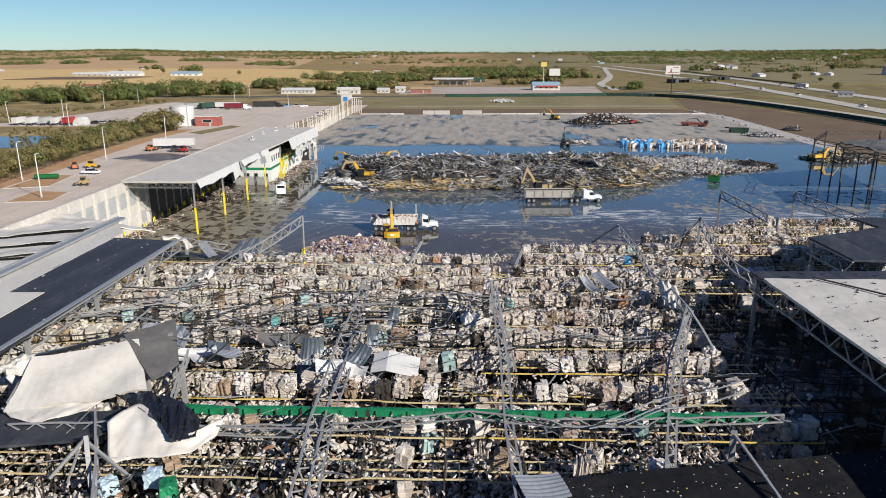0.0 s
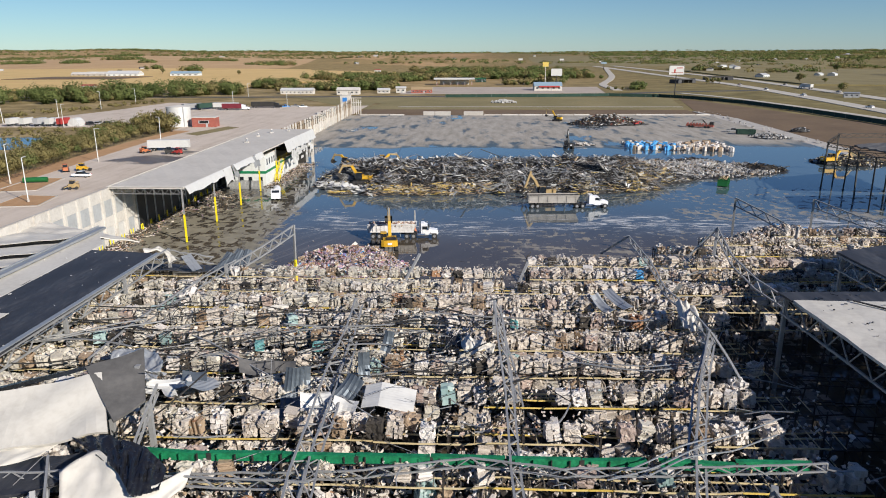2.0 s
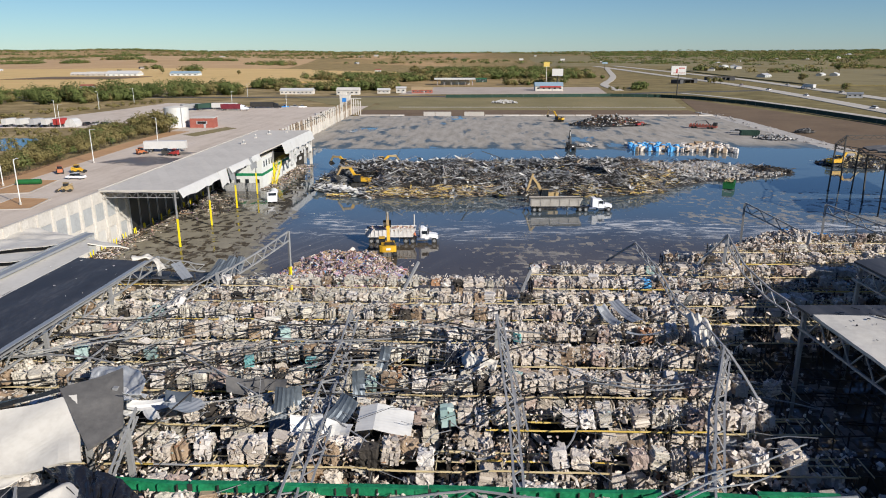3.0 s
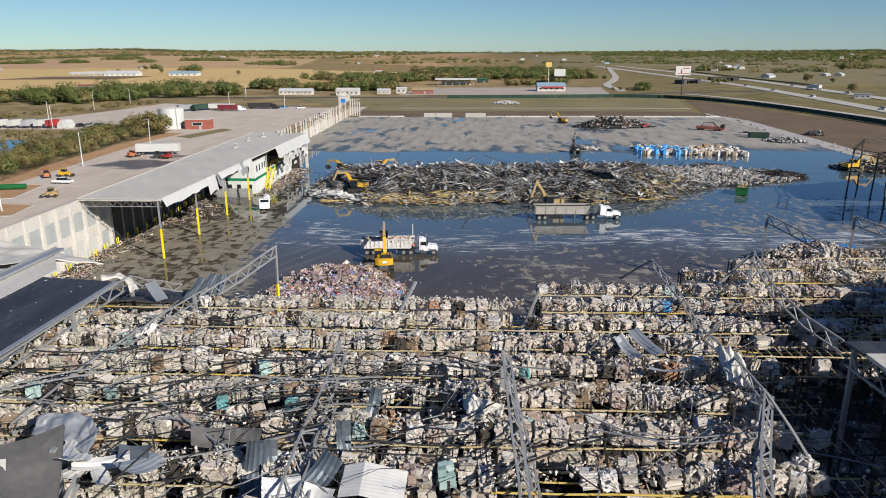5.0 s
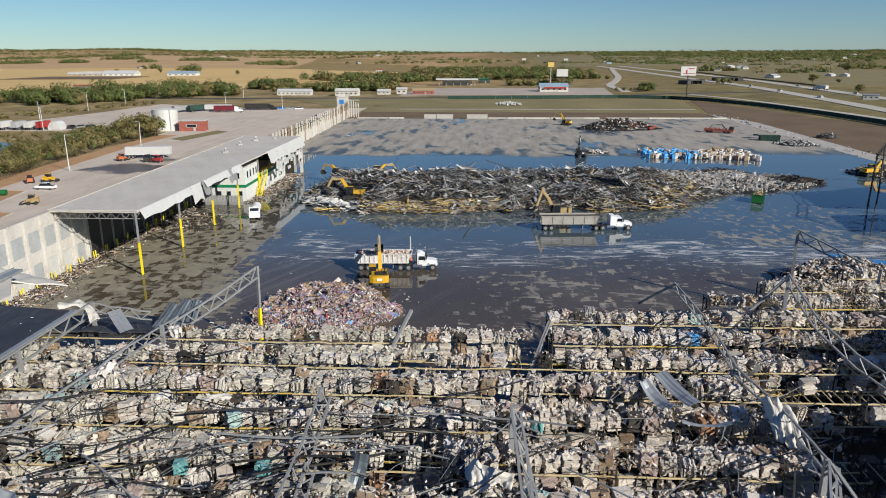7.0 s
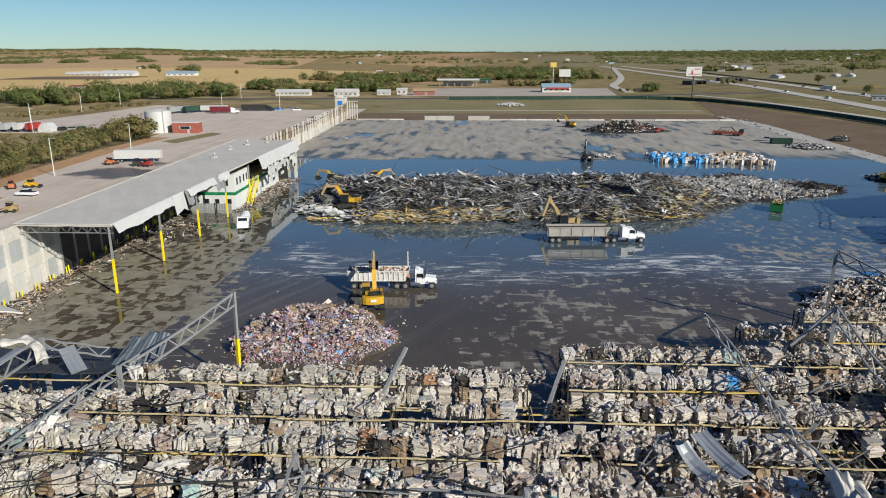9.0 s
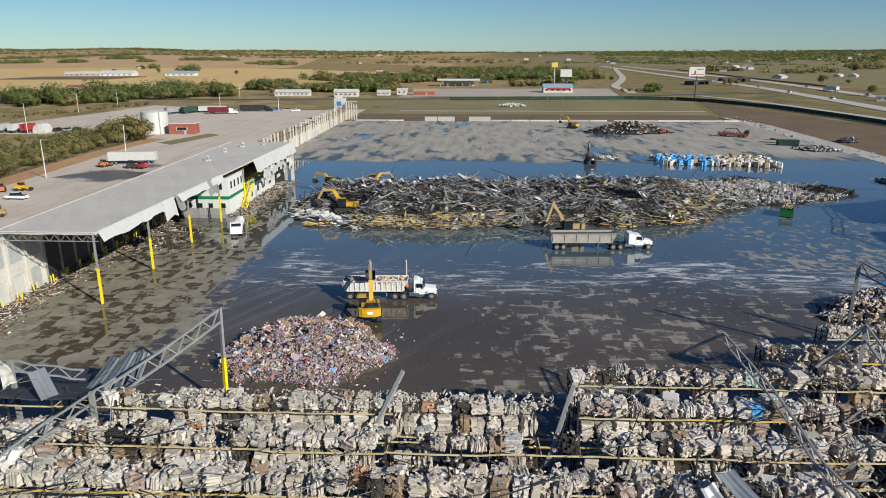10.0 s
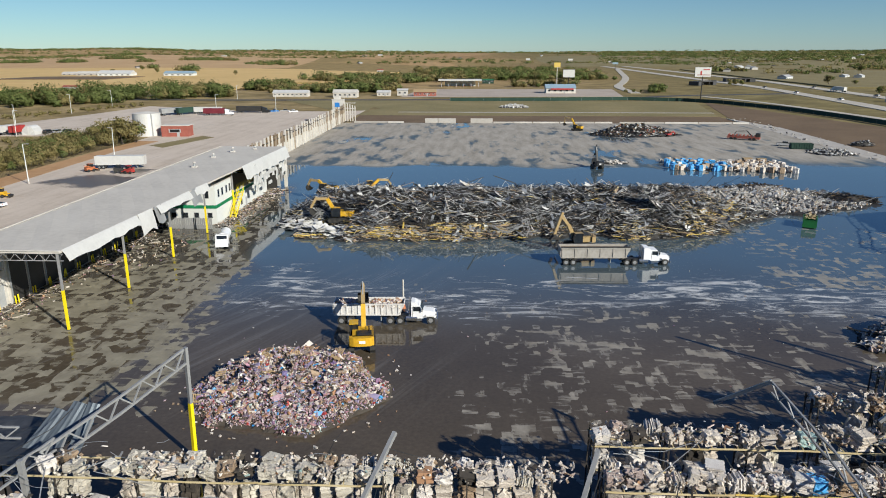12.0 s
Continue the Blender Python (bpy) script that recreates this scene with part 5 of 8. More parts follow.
low = thing("low_office", "single-storey cream dock office with a green band", "office", (0, 0, 0))
part("wall", one((-59.2, 211.5, 2.3), (9.6, 23.0, 4.6)), "wall_cream", low)
part("green_band", one((-59.2, 211.5, 4.2), (9.65, 23.05, .65)), "green_paint", low, "green painted band")
part("roof", one((-59.2, 211.5, 4.66), (9.8, 23.2, .12)), "wall_white", low)
part("door", one((-54.36, 206.5, 1.05), (.06, 1.0, 2.1)), "grey_paint", low)
window(low, (-54.37, 203.2, 1.6), 1.1, 1.2, 'x')
st = thing("yellow_stairs", "yellow steel stairs with handrails beside the office", "stairs", (0, 0, 0))
h = Heap()
for x in (-54.0, -52.8):
    h.bar((x, 194.2, .1), (x, 200.6, 4.7), .1, .3)
part("stringers", h, "safety_yellow", st)
for i in range(18):
    part("tread", one((-53.4, 194.3 + i * .36, .25 + i * .255), (1.15, .3, .05)), "safety_yellow", st)
h = Heap()
for x in (-54.0, -52.8):
    h.bar((x, 194.2, 1.1), (x, 200.6, 5.7), .07)
    for i in range(6):
        h.bar((x, 194.2 + i * 1.28, .1 + i * .92), (x, 194.2 + i * 1.28, 1.1 + i * .92), .06)
part("handrail", h, "safety_yellow", st)
h = Heap()
for y in np.arange(201, 223, 1.6):
    h.bar((-54.6, y, 4.7), (-54.6, y, 5.8), .06)
    h.bar((-62, y, 4.7), (-62, y, 5.8), .06)
for z in (5.25, 5.8):
    h.bar((-54.6, 201, z), (-54.6, 222.6, z), .07)
    h.bar((-62, 201, z), (-62, 222.6, z), .07)
    h.bar((-62, 222.6, z), (-54.6, 222.6, z), .07)
part("roof_rail", h, "safety_yellow", st, "yellow rail round the low roof")
fen = thing("wood_fence", "grey weathered plank screen in front of the office", "fence")
for i in range(26):
    part("plank", one((-63.5 + i * .36, 184.6, 1.1), (.3, .06, 2.2 + rng.normal(0, .08))), "steel_grey", fen)

# ---- north edge: low kerb walls, corner tower ----
kerb = setting("kerb_north", "broken white concrete edge beam at the far slab end", "kerb")
x = -62.0
while x < 124:
    L = rng.uniform(6, 18)
    if -30 < x < 5:
        part("stub_wall", one((x + L / 2, 396.4, .9), (L - .3, .5, 2.6)), "concrete", kerb)
    else:
        part("edge_beam", one((x + L / 2, 396.3 + rng.normal(0, .2), .3), (L - .4, .5, .8), turn(0, 0, rng.normal(0, .01))), rng.choice(["wall_white", "concrete"]), kerb)
    x += L + (rng.uniform(3, 12) if rng.random() < .25 else 0)
tower = thing("corner_tower", "white corner tower of the ruined hall with a blue sign", "tower", (-70.6, 402, 0))
part("wall", one((0, 2, 5.3), (5.4, 5.0, 10.6)), "wall_white", tower)
part("cornice", one((0, 2, 10.7), (5.8, 5.4, .3)), "wall_white", tower)
part("roof_hut", one((-.6, 2.4, 11.5), (3.0, 3.0, 1.6)), "wall_white", tower)
part("sign", one((-.2, -.56, 8.2), (2.4, .1, 2.2)), "blue_paint", tower, "blue square sign")
part("opening", one((1.2, -.53, 2.2), (1.8, .06, 3.8)), "steel_dark", tower)
for i in range(5):
    part("buttress", one((3.4 + i * 1.25, 1.0, 4.6 - .2 * i), (.4, .8, 9.2 - .4 * i)), "wall_white", tower)
for z in (3.4, 6.4, 9.0):
    part("lintel", one((5.9, 1.0, z), (6.0, .5, .3)), "wall_white", tower)

# ---- roof pieces over the racks ----
def lumpy_deck(x, y):
    return noise.noise(Vector((x * .35, y * .35, 5.0)))


def deck(name, corners, thick, tone, label, bumps=.06, n=14):
    c = np.array(corners, float)
    u, v = np.meshgrid(np.linspace(0, 1, n), np.linspace(0, 1, n), indexing='ij')
    g = ((1 - u) * (1 - v))[..., None] * c[0] + (u * (1 - v))[..., None] * c[1] + (u * v)[..., None] * c[2] + ((1 - u) * v)[..., None] * c[3]
    g[..., 2] += bumps * np.array([[noise.noise(Vector((q[0] * .35, q[1] * .35, 5.0))) for q in r] for r in g])
    h = Heap()
    h.sheet(g, thick)
    ob = solid(name, h, tone, label, "roof piece", "standing roof pieces")
    return ob


Z = 10.6
deck("roof_piece", [(-48.7, 50, Z), (-39.6, 50, Z - .1), (-39.8, 88.9, Z - .1), (-48.6, 90.0, Z)], .25, "roof_black", "black roof deck stripped of its membrane")
deck("roof_piece", [(-67, 40, Z - .1), (-53.2, 40, Z - .1), (-53.2, 98.5, Z - .1), (-67, 91.5, Z - .1)], .22, "roof_white", "rumpled white membrane roof", .2, 30)
deck("roof_piece", [(-52.7, 40, Z + .02), (-48.75, 40, Z + .02), (-48.2, 92.6, Z + .02), (-52.4, 99.3, Z - .1)], .2, "roof_white", "white membrane strip beside the black deck", .04, 20)
deck("roof_piece", [(-48.7, 50, Z + .08), (-44.5, 50, Z + .08), (-44.5, 67.6, Z + .08), (-48.7, 67.5, Z + .08)], .05, "roof_white", "white membrane left on the black deck", .02)
for y, w, lift, sl in ((88.6, 4.6, .42, 5.6), (82.6, 4.8, .3, 5.0), (76.6, 5.0, .5, 4.2), (69.0, 6.4, .3, 3.4), (60.5, 7.0, .4, 2.6)):
    deck("roof_piece", [(-66.9, y, Z + lift * .2), (-53.3, y + sl, Z + lift), (-53.4, y + sl + w, Z + .05), (-66.9, y + w, Z + .05)], .06, "roof_white", "loose fold of white roof membrane", .25, 26)
    deck("roof_piece", [(-66.8, y - .7, Z - .02), (-54.5, y + sl - .9, Z), (-54.5, y + sl, Z + .02), (-66.8, y, Z)], .05, "roof_bitumen", "dark bare roof strip between membrane folds", .03)
deck("roof_piece", [(-70, 96.5, 9.6), (-53, 100.0, 9.7), (-49, 104, 8.0), (-70, 112, 9.0)], .15, "roof_white", "sagging white membrane along the dock", .4, 34)
t = thing("roof_gutter", "long blue-grey metal gutter on the roof edge", "gutter")
part("channel", onebar((-53.0, 58, Z + .35), (-52.3, 100.5, Z + .2), 1.0, .3), "sheet_metal", t)
part("lip", onebar((-53.55, 58, Z + .52), (-52.85, 100.5, Z + .37), .12, .3), "sheet_metal", t)
part("flashing", onebar((-40.0, 50, Z + .02), (-39.3, 89, Z - .1), .5, .12), "sheet_metal", t, "grey metal roof edge flashing")
joist([(-39.2, 91.0, 10.3), (-39.3, 78, 10.3), (-39.6, 66, 10.2), (-40, 52, 10.2)], 1.3, 0.173, 0.099, 1.5, label="grey steel truss under the standing roof edge")
for y in (92, 80, 68, 56):
    column(-39.3, y, 10.2, (0, 0), 0, label="grey steel column under the standing roof")
deck("roof_piece", [(-45, 88.3, 8.6), (-31, 90.6, 7.6), (-32.6, 100.8, 5.0), (-45, 101.2, 5.4)], .08, "roof_black", "sagging black roof deck at the rack end", .5)
torn_sheet((-35.8, 90.6, 8.8), (3.3, 1.3), -.75, .42, .1, .1, True, "sheet_metal", "grey corrugated sheet lying on the sagging deck")
joist([(-40, 92.5, 9.9), (-37, 92.8, 9.4), (-34, 93.5, 8.7)], .9, 0.13, 0.087, 1.0, slack=.05)
# eastern roof: the higher bay
ZE = 13.3
deck("roof_piece", [(30.6, 27.0, ZE), (53.3, 27.0, ZE), (53.3, 66.2, ZE), (28.8, 66.2, ZE)], .25, "roof_white", "white membrane roof over the dark racks", .1, 20)
deck("roof_piece", [(28.6, 66.2, ZE - .02), (62.2, 66.2, ZE - .02), (62.2, 69.8, ZE - .05), (28.4, 68.6, ZE - .05)], .2, "roof_black", "bare black edge of the eastern roof", .1)
deck("roof_piece", [(40.9, 72.9, ZE), (62.2, 71.1, ZE), (64, 92.5, ZE), (40.4, 82.2, ZE)], .25, "roof_black", "black roof deck over the eastern racks", .12)
deck("roof_piece", [(51.6, 86.2, ZE), (84.5, 78.2, ZE), (87.1, 95.1, ZE), (50.5, 92.5, ZE)], .25, "roof_black", "black roof deck over the far eastern racks", .2)
deck("roof_piece", [(53.4, 20, ZE), (95, 20, ZE), (95, 78.0, ZE), (53.4, 70, ZE)], .25, "roof_white", "white membrane roof over the eastern racks", .15)
deck("roof_piece", [(31, 26, 9.6), (60, 26, 9.8), (60, 46, 9.8), (31.4, 44, 9.4)], .25, "roof_bitumen", "black roof deck with torn membrane", .1)
joist([(28.8, 68.4, 13.0), (29.5, 57, 13.0), (30.0, 46, 13.0), (30.4, 34, 13.0)], 1.7, 0.173, 0.099, 1.5, label="grey steel truss under the eastern roof edge")
joist([(28.8, 68.4, 13.0), (40, 68.8, 13.0), (51.5, 69.3, 13.0)], 1.7, 0.173, 0.099, 1.5, label="grey steel truss under the eastern roof edge")
joist([(40.4, 82.0, 13.0), (40.9, 72.9, 13.0)], 1.6, 0.173, 0.099, 1.5, label="grey steel truss under the eastern roof edge")
for x, y in ((29.0, 68.0), (34.5, 52.6), (40.7, 81.3), (41.3, 68.4), (51.6, 91.5), (53.3, 69.3)):
    column(x, y, 13.0, (0, 0), 0, label="grey steel column under the eastern roof")
for pts in ([(33.8, 65.8, 13.48), (38.7, 60.0, 13.5)], [(41.8, 62.2, 13.5), (44.4, 56.9, 13.5)]):
    t = thing("roof_scrap", "dark bent angle iron lying on the white roof", "scrap steel")
    part("angle", onebar(*pts, .22, .1), "steel_dark", t)
cloth((37.8, 57.3, 13.55), (2.6, .8), .3, .25, "membrane_black", "dark torn patch on the white roof", 10.0)
# fallen roof on the west
deck("roof_piece", [(-34.6, 45.4, 9.2), (-24.3, 47.0, 10.3), (-26.8, 51.6, 12.4), (-34.6, 49.7, 11.6)], .2, "roof_white", "large tilted white roof panel fallen on the racks", .3, 16)
deck("roof_piece", [(-28.3, 52.1, 12.7), (-24.2, 47.7, 10.8), (-22.9, 49.8, 11.3), (-24.8, 54.2, 13.2)], .2, "deck_grey", "folded black underside of a fallen roof panel", .2)
torn_sheet((-23.3, 52.6, 12.0), (3.2, 1.2), 1.9, .45, .2, .2, True, "sheet_white", "white corrugated strip on the edge of the fallen roof")
deck("roof_piece", [(-34.5, 49.8, 11.7), (-28.0, 52.2, 12.8), (-27.9, 52.6, 12.7), (-34.5, 50.3, 11.7)], .3, "membrane_black", "black torn edge of the fallen roof panel", .1)
deck("roof_piece", [(-42, 39.8, 8.8), (-26.5, 42.3, 8.9), (-24.9, 46.9, 8.8), (-42, 46.0, 8.6)], .2, "roof_black", "black roof deck fallen flat on the racks", .3)
deck("roof_piece", [(4.5, 26, 8.9), (32, 26, 9.3), (29, 42.5, 9.1), (4.8, 38.8, 8.8)], .2, "roof_bitumen", "black roof deck fallen on the racks", .25)
cloth((-35.6, 49.8, 11.2), (3.6, 2.2), 1.2, 1.4, "roof_white", "white membrane folded over a broken truss", 11.0)
joist([(-35.8, 52.0, 10.9), (-34.6, 46.0, 9.6)], 1.0, 0.151, 0.099, 1.0)
joist([(-28.0, 51.8, 11.6), (-26.0, 47.6, 9.8), (-25.0, 45.4, 8.9)], 1.0, 0.14, 0.09, 1.0)
joist([(-22.8, 51.6, 11.6), (-22.7, 48.8, 10.4), (-22.6, 46.5, 9.3)], .7, 0.14, 0.09, 1.0)
column(-26.5, 51.5, 11.2, (0, 0), 0)
column(-24.6, 52.6, 12.6, (0, 0), 0)
column(-33.9, 49.4, 10.4, (0, 0), 0)
column(-22.8, 50.0, 11.0, (0, 0), 0)

# dark back parts of the hall, closed behind and beside the camera
wall = setting("wall_south", "plain white hall wall", "wall")
part("wall_panel", one((10, -50, 5.3), (155, .4, 10.6)), "wall_white", wall)
deck("roof_piece", [(-67, -49.5, Z), (95, -49.5, Z), (95, 24, Z), (-67, 24, Z)], .3, "roof_white", "white membrane roof of the standing hall", .1)

# scraps on the fallen black deck
h = Heap()
for i in range(320):
    x, y = rng.uniform(6, 30), rng.uniform(30, 41.5)
    h.box((x, y, 9.35 + .1 * lumpy_deck(x, y)), rng.gamma(1.6, .022, 3) * (1.6, 1, .3) + .02, turn(0, 0, rng.uniform(0, 3)), rng.choice(3, p=[.55, .25, .2]), .1)
solid("deck_scraps", h, ["sheet_white", "rack_orange", "steel_grey"], "small pale scraps strewn on the black deck", "scraps", kind="stuff")
torn_sheet((4.6, 37.6, 9.1), (3.0, 2.2), .3, .1, .1, .15)
h = Heap()
torn_sheet((-38.9, 65.5, 10.35), (10.5, 1.3), 1.56, 0, -.55, .08, True, "sheet_metal", "long grey metal sheet on the roof edge")
for i in range(30):
    x, y = rng.uniform(-55, -40), rng.uniform(54, 90)
    h.box((x, y, Z + .06), rng.gamma(1.5, .03, 3) * (2.5, 1, .3) + .03, turn(0, 0, rng.normal(.9, .3)), rng.choice(2), .1)
for i in range(240):
    x, y = rng.uniform(30, 62), rng.uniform(47, 68)
    h.box((x, y, ZE + .1), rng.gamma(1.5, .05, 3) * (2.5, 1, .25) + .03, turn(0, 0, rng.uniform(0, 3)), 2, .1)
solid("roof_scraps", h, ["sheet_white", "steel_grey", "membrane_black"], "small scraps and tears on the standing roofs", "scraps", kind="stuff")


def ragged(parent, x0, y0, y1, z0, z1, seed, tone, thick=.06, axis='x'):
    """A sheet wall with torn holes and a torn lower edge."""
    ny, nz = max(3, int((y1 - y0) / .8)), max(3, int((z1 - z0) / .8))
    yy, zz = np.linspace(y0, y1, ny + 1), np.linspace(z0, z1, nz + 1)
    h = Heap()
    for i in range(ny):
        for j in range(nz):
            v = noise.noise(Vector((yy[i] * .33, zz[j] * .33, seed)))
            if v > .2 or v < -.12 - .4 * j / nz:
                continue
            q = np.array([(x0 + .25 * noise.noise(Vector((a, b, seed))), a + .2 * noise.noise(Vector((a * 2, b, 3))), b + .2 * noise.noise(Vector((a, b * 2, 4)))) for a, b in ((yy[i], zz[j]), (yy[i + 1], zz[j]), (yy[i + 1], zz[j + 1]), (yy[i], zz[j + 1]))])
            if axis == 'y':
                q = q[:, [1, 0, 2]]
            h.add(np.concatenate([q, q + ((thick, 0, 0) if axis == 'x' else (0, thick, 0))]), CUBE_F)
    part("torn_sheet", h, tone, parent, "torn white wall sheet with holes")


ragged(wall_end, -51.1, 203, 229.4, 3.6, 10.0, 2.2, "sheet_white")
ragged(wall_end, 229.4, -55.5, -50.8, .2, 10.2, 5.1, "sheet_white", axis='y')
# near-black panel added for the unlit interior seen through the holes
part("sooty_lining", one((-60, 227.6, 5.0), (14, .1, 9.8)), "steel_dark", wall_end, "near-black panel added as the dark interior behind the torn sheets")

# ---- heaps ----
def lumpy(x, y, seed, f=.25):
    return noise.noise(Vector((x * f, y * f, seed))) + .5 * noise.noise(Vector((x * f * 2.7, y * f * 2.7, seed + 4)))


def hill(cx, cy, rx, ry, top, seed, power=1.0, rag=.35):
    """A height function over an ellipse with a ragged outline."""
    def height(x, y):
        d = math.hypot((x - cx) / rx, (y - cy) / ry) * (1 + rag * .5 * lumpy(x, y, seed, .16))
        return max(0.0, 1 - d ** 2) ** power * top * (1 + rag * lumpy(x, y, seed + 9, .3))
    return height


def bed(height, box_, step_, tone, name, label, category):
    xs, ys_ = np.arange(box_[0], box_[1], step_), np.arange(box_[2], box_[3], step_)
    z = np.array([[height(x, y) for y in ys_] for x in xs])
    k = np.arange(z.size).reshape(z.shape)
    q = np.stack([k[:-1, :-1], k[1:, :-1], k[1:, 1:], k[:-1, 1:]], -1)
    live = np.maximum.reduce([z[:-1, :-1], z[1:, :-1], z[1:, 1:], z[:-1, 1:]]) > .02
    gx_, gy_ = np.meshgrid(xs, ys_, indexing='ij')
    h = Heap()
    h.add(np.stack([gx_, gy_, z * .93 + np.where(z > 0, rng.normal(0, .07, z.shape), -.04)], -1).reshape(-1, 3), q[live])
    return solid(name, h, tone, label, category, kind="stuff")


# long scrap heap of twisted steel across the floor
def scrap_h(x, y):
    mid = 199 + 2 * math.sin(x * .06) + 20 * float(smooth01(34, 72, x))
    end = min(smooth01(-43, -32, x), smooth01(94, 70, x))
    half = (20.5 - 6.0 * float(smooth01(36, 75, x)) + 3.5 * lumpy(x, 0, 2.0, .12)) * (.45 + .55 * end)
    d = abs(y - mid) / half
    d = d if y > mid else d ** (1.6 if d < 1 else 1)
    top = 4.3 - 2.9 * smooth01(42, 62, x) + .8 * lumpy(x, y, 5.0, .1)
    end = end * float(smooth01(.55, 1.1, math.hypot((x + 32.5) / 10, (y - 184.5) / 7.5)))
    return float(max(0, 1 - d ** 2.4) * max(.5, top) * end * (1 + .3 * lumpy(x, y, 1.0, .3)))


bed(scrap_h, (-48, 95, 170, 238), .9, "steel_dark", "scrap_bed", "dark ash and fine scrap under the long heap", "scrap heap")
sc = Heap()
SC = ["steel_dark", "steel_grey", "rack_yellow", "sheet_white", "sheet_metal", "paper_tan", "roof_black", "concrete", "rack_orange"]
for i in range(38000):
    x, y = rng.uniform(-47, 93), rng.uniform(170, 236) if i < 30000 else rng.uniform(174, 190)
    hz = scrap_h(x, y)
    if hz < .1:
        continue
    pale = (x > 50 and y > 200 + .1 * (x - 50)) or (x > -5 and y > 211)
    if pale and rng.random() < .8:
        s = rng.uniform(.15, .6, 3)
        sc.box((x, y, hz + .1), s, turn(*rng.normal(0, .6, 3)), rng.choice([7, 3, 1, 5], p=[.6, .15, .15, .1]), .1)
        continue
    patch = lumpy(x, y, 31.0, .07)
    front = hz < 2.3 and y < 192
    yel = (.95 if patch > -.1 else .25) if front or (40 < x < 54 and y < 199) else .015
    light = .9 + 2.4 * max(0.0, lumpy(x, y, 37.0, .09)) + 1.6 * float(smooth01(198, 206, y))
    pr = np.array([.52 - yel * .48, .2 - yel * .18, .01 + yel * .3, .09 * light, .09 * light, .05 + yel * .35, .07, .05, yel * .3])
    tone = rng.choice(9, p=pr / pr.sum())
    L, a = rng.gamma(2.0, 1.0) + .4, rng.normal(0, .55) if rng.random() < .6 else rng.uniform(0, 6.3)
    if front:
        L *= .8
    d = np.array([math.cos(a), math.sin(a), rng.normal(0, .12 if front else .32)])
    c = np.array([x, y, hz + rng.uniform(0, .2 if front else .55)])
    w = rng.choice([.06, .1, .16, .28], p=[.42, .35, .17, .06])
    if tone in (3, 4, 6) and rng.random() < .3:
        sc.box(c + (0, 0, .2), (rng.uniform(.5, 2.0), rng.uniform(.25, .8), .05), turn(*rng.normal(0, .5, 2), rng.uniform(0, 3)), tone, .1)
    else:
        k = c + rng.normal(0, .14 * L, 3) * (1, 1, .5)
        sc.bar(c - d * L / 2, k, w, w * .6, tone)
        sc.bar(k, c + d * L / 2, w, w * .6, tone)
solid("scrap_pieces", sc, SC, "long heap of twisted burnt beams, rods and torn sheets", "scrap heap", kind="stuff")
# larger sheets that stand out of the heap
for c, s, rz, ry, tone in (((34.5, 189.5, 5.3), (6.5, 4.4), .25, .7, "concrete"), ((26, 206, 4.8), (6.0, 2.6), .1, .3, "sheet_white"), ((19, 209, 4.4), (4.0, 2.4), .5, .4, "roof_white"), ((38, 205, 3.8), (5.5, 2.4), 2.9, .3, "roof_white"), ((32, 208, 4.0), (3.6, 2.0), .9, .3, "concrete"), ((34, 199, 4.6), (4, 2.2), 2.4, .5, "sheet_white"), ((3, 190, 4.2), (4.5, 1.8), .5, .5, "membrane_black"), ((7, 194, 4.4), (5.0, 1.2), 2.3, .6, "sheet_metal"),
                           ((-8, 203, 5.2), (4.0, 2.0), .2, .3, "sheet_white"), ((-14, 205, 5.2), (4.4, 2.0), .9, .4, "sheet_metal"), ((-3, 207, 5.3), (4, 2.4), .4, .3, "roof_white"), ((14, 188, 3.9), (4.2, .9), .1, .2, "sheet_white"),
                           ((-29, 200, 4.9), (3.2, 2.2), .3, .6, "sheet_metal"), ((-26, 200, 4.9), (3.0, 2.2), .2, .7, "steel_grey"), ((22, 203, 5.0), (4, 2), .9, .4, "sheet_white"), ((40, 198, 3.6), (3.6, 1.6), .5, .6, "sheet_white")):
    torn_sheet(c, s, rz, ry, .2, .4, False, tone, "torn roof sheet sticking out of the scrap heap")
for i in range(70):
    x = rng.uniform(-34, 46)
    y = rng.uniform(188, 212)
    hz = scrap_h(x, y)
    if hz > 1.5:
        torn_sheet((x, y, hz + .45), (rng.uniform(1.6, 4.2), rng.uniform(.6, 1.8)), rng.uniform(0, 3.1), rng.normal(0, .4), rng.normal(0, .35), rng.uniform(.2, .6), False, rng.choice(["sheet_white", "sheet_metal", "steel_grey", "deck_grey", "roof_black"], p=[.34, .26, .14, .14, .12]), "torn roof sheet lying on the scrap heap")
# swathes of parallel bent rods
sw = Heap()
for i in range(240):
    x, y = rng.uniform(-38, 50), rng.uniform(180, 208)
    hz = scrap_h(x, y)
    if hz < 1.0:
        continue
    a, L, bow, tn = rng.normal(0, .6), rng.uniform(3, 8), rng.normal(0, .9), rng.choice(3, p=[.6, .25, .15])
    d, e = np.array([math.cos(a), math.sin(a)]), np.array([-math.sin(a), math.cos(a)])
    for q in range(rng.integers(5, 12)):
        off, k = rng.normal(0, .7), np.linspace(-.5, .5, 6) + rng.normal(0, .08)
        xy = np.array([x, y]) + k[:, None] * L * d + (off + bow * (1 - 4 * k * k))[:, None] * e
        zz = np.array([max(.1, scrap_h(*v)) for v in xy]) + .3 + rng.uniform(0, .35) + .15 * np.sin(k * 5 + off)
        sw.sweep(np.concatenate([xy, zz[:, None]], 1), rng.choice([.06, .1, .15]), None, tn)
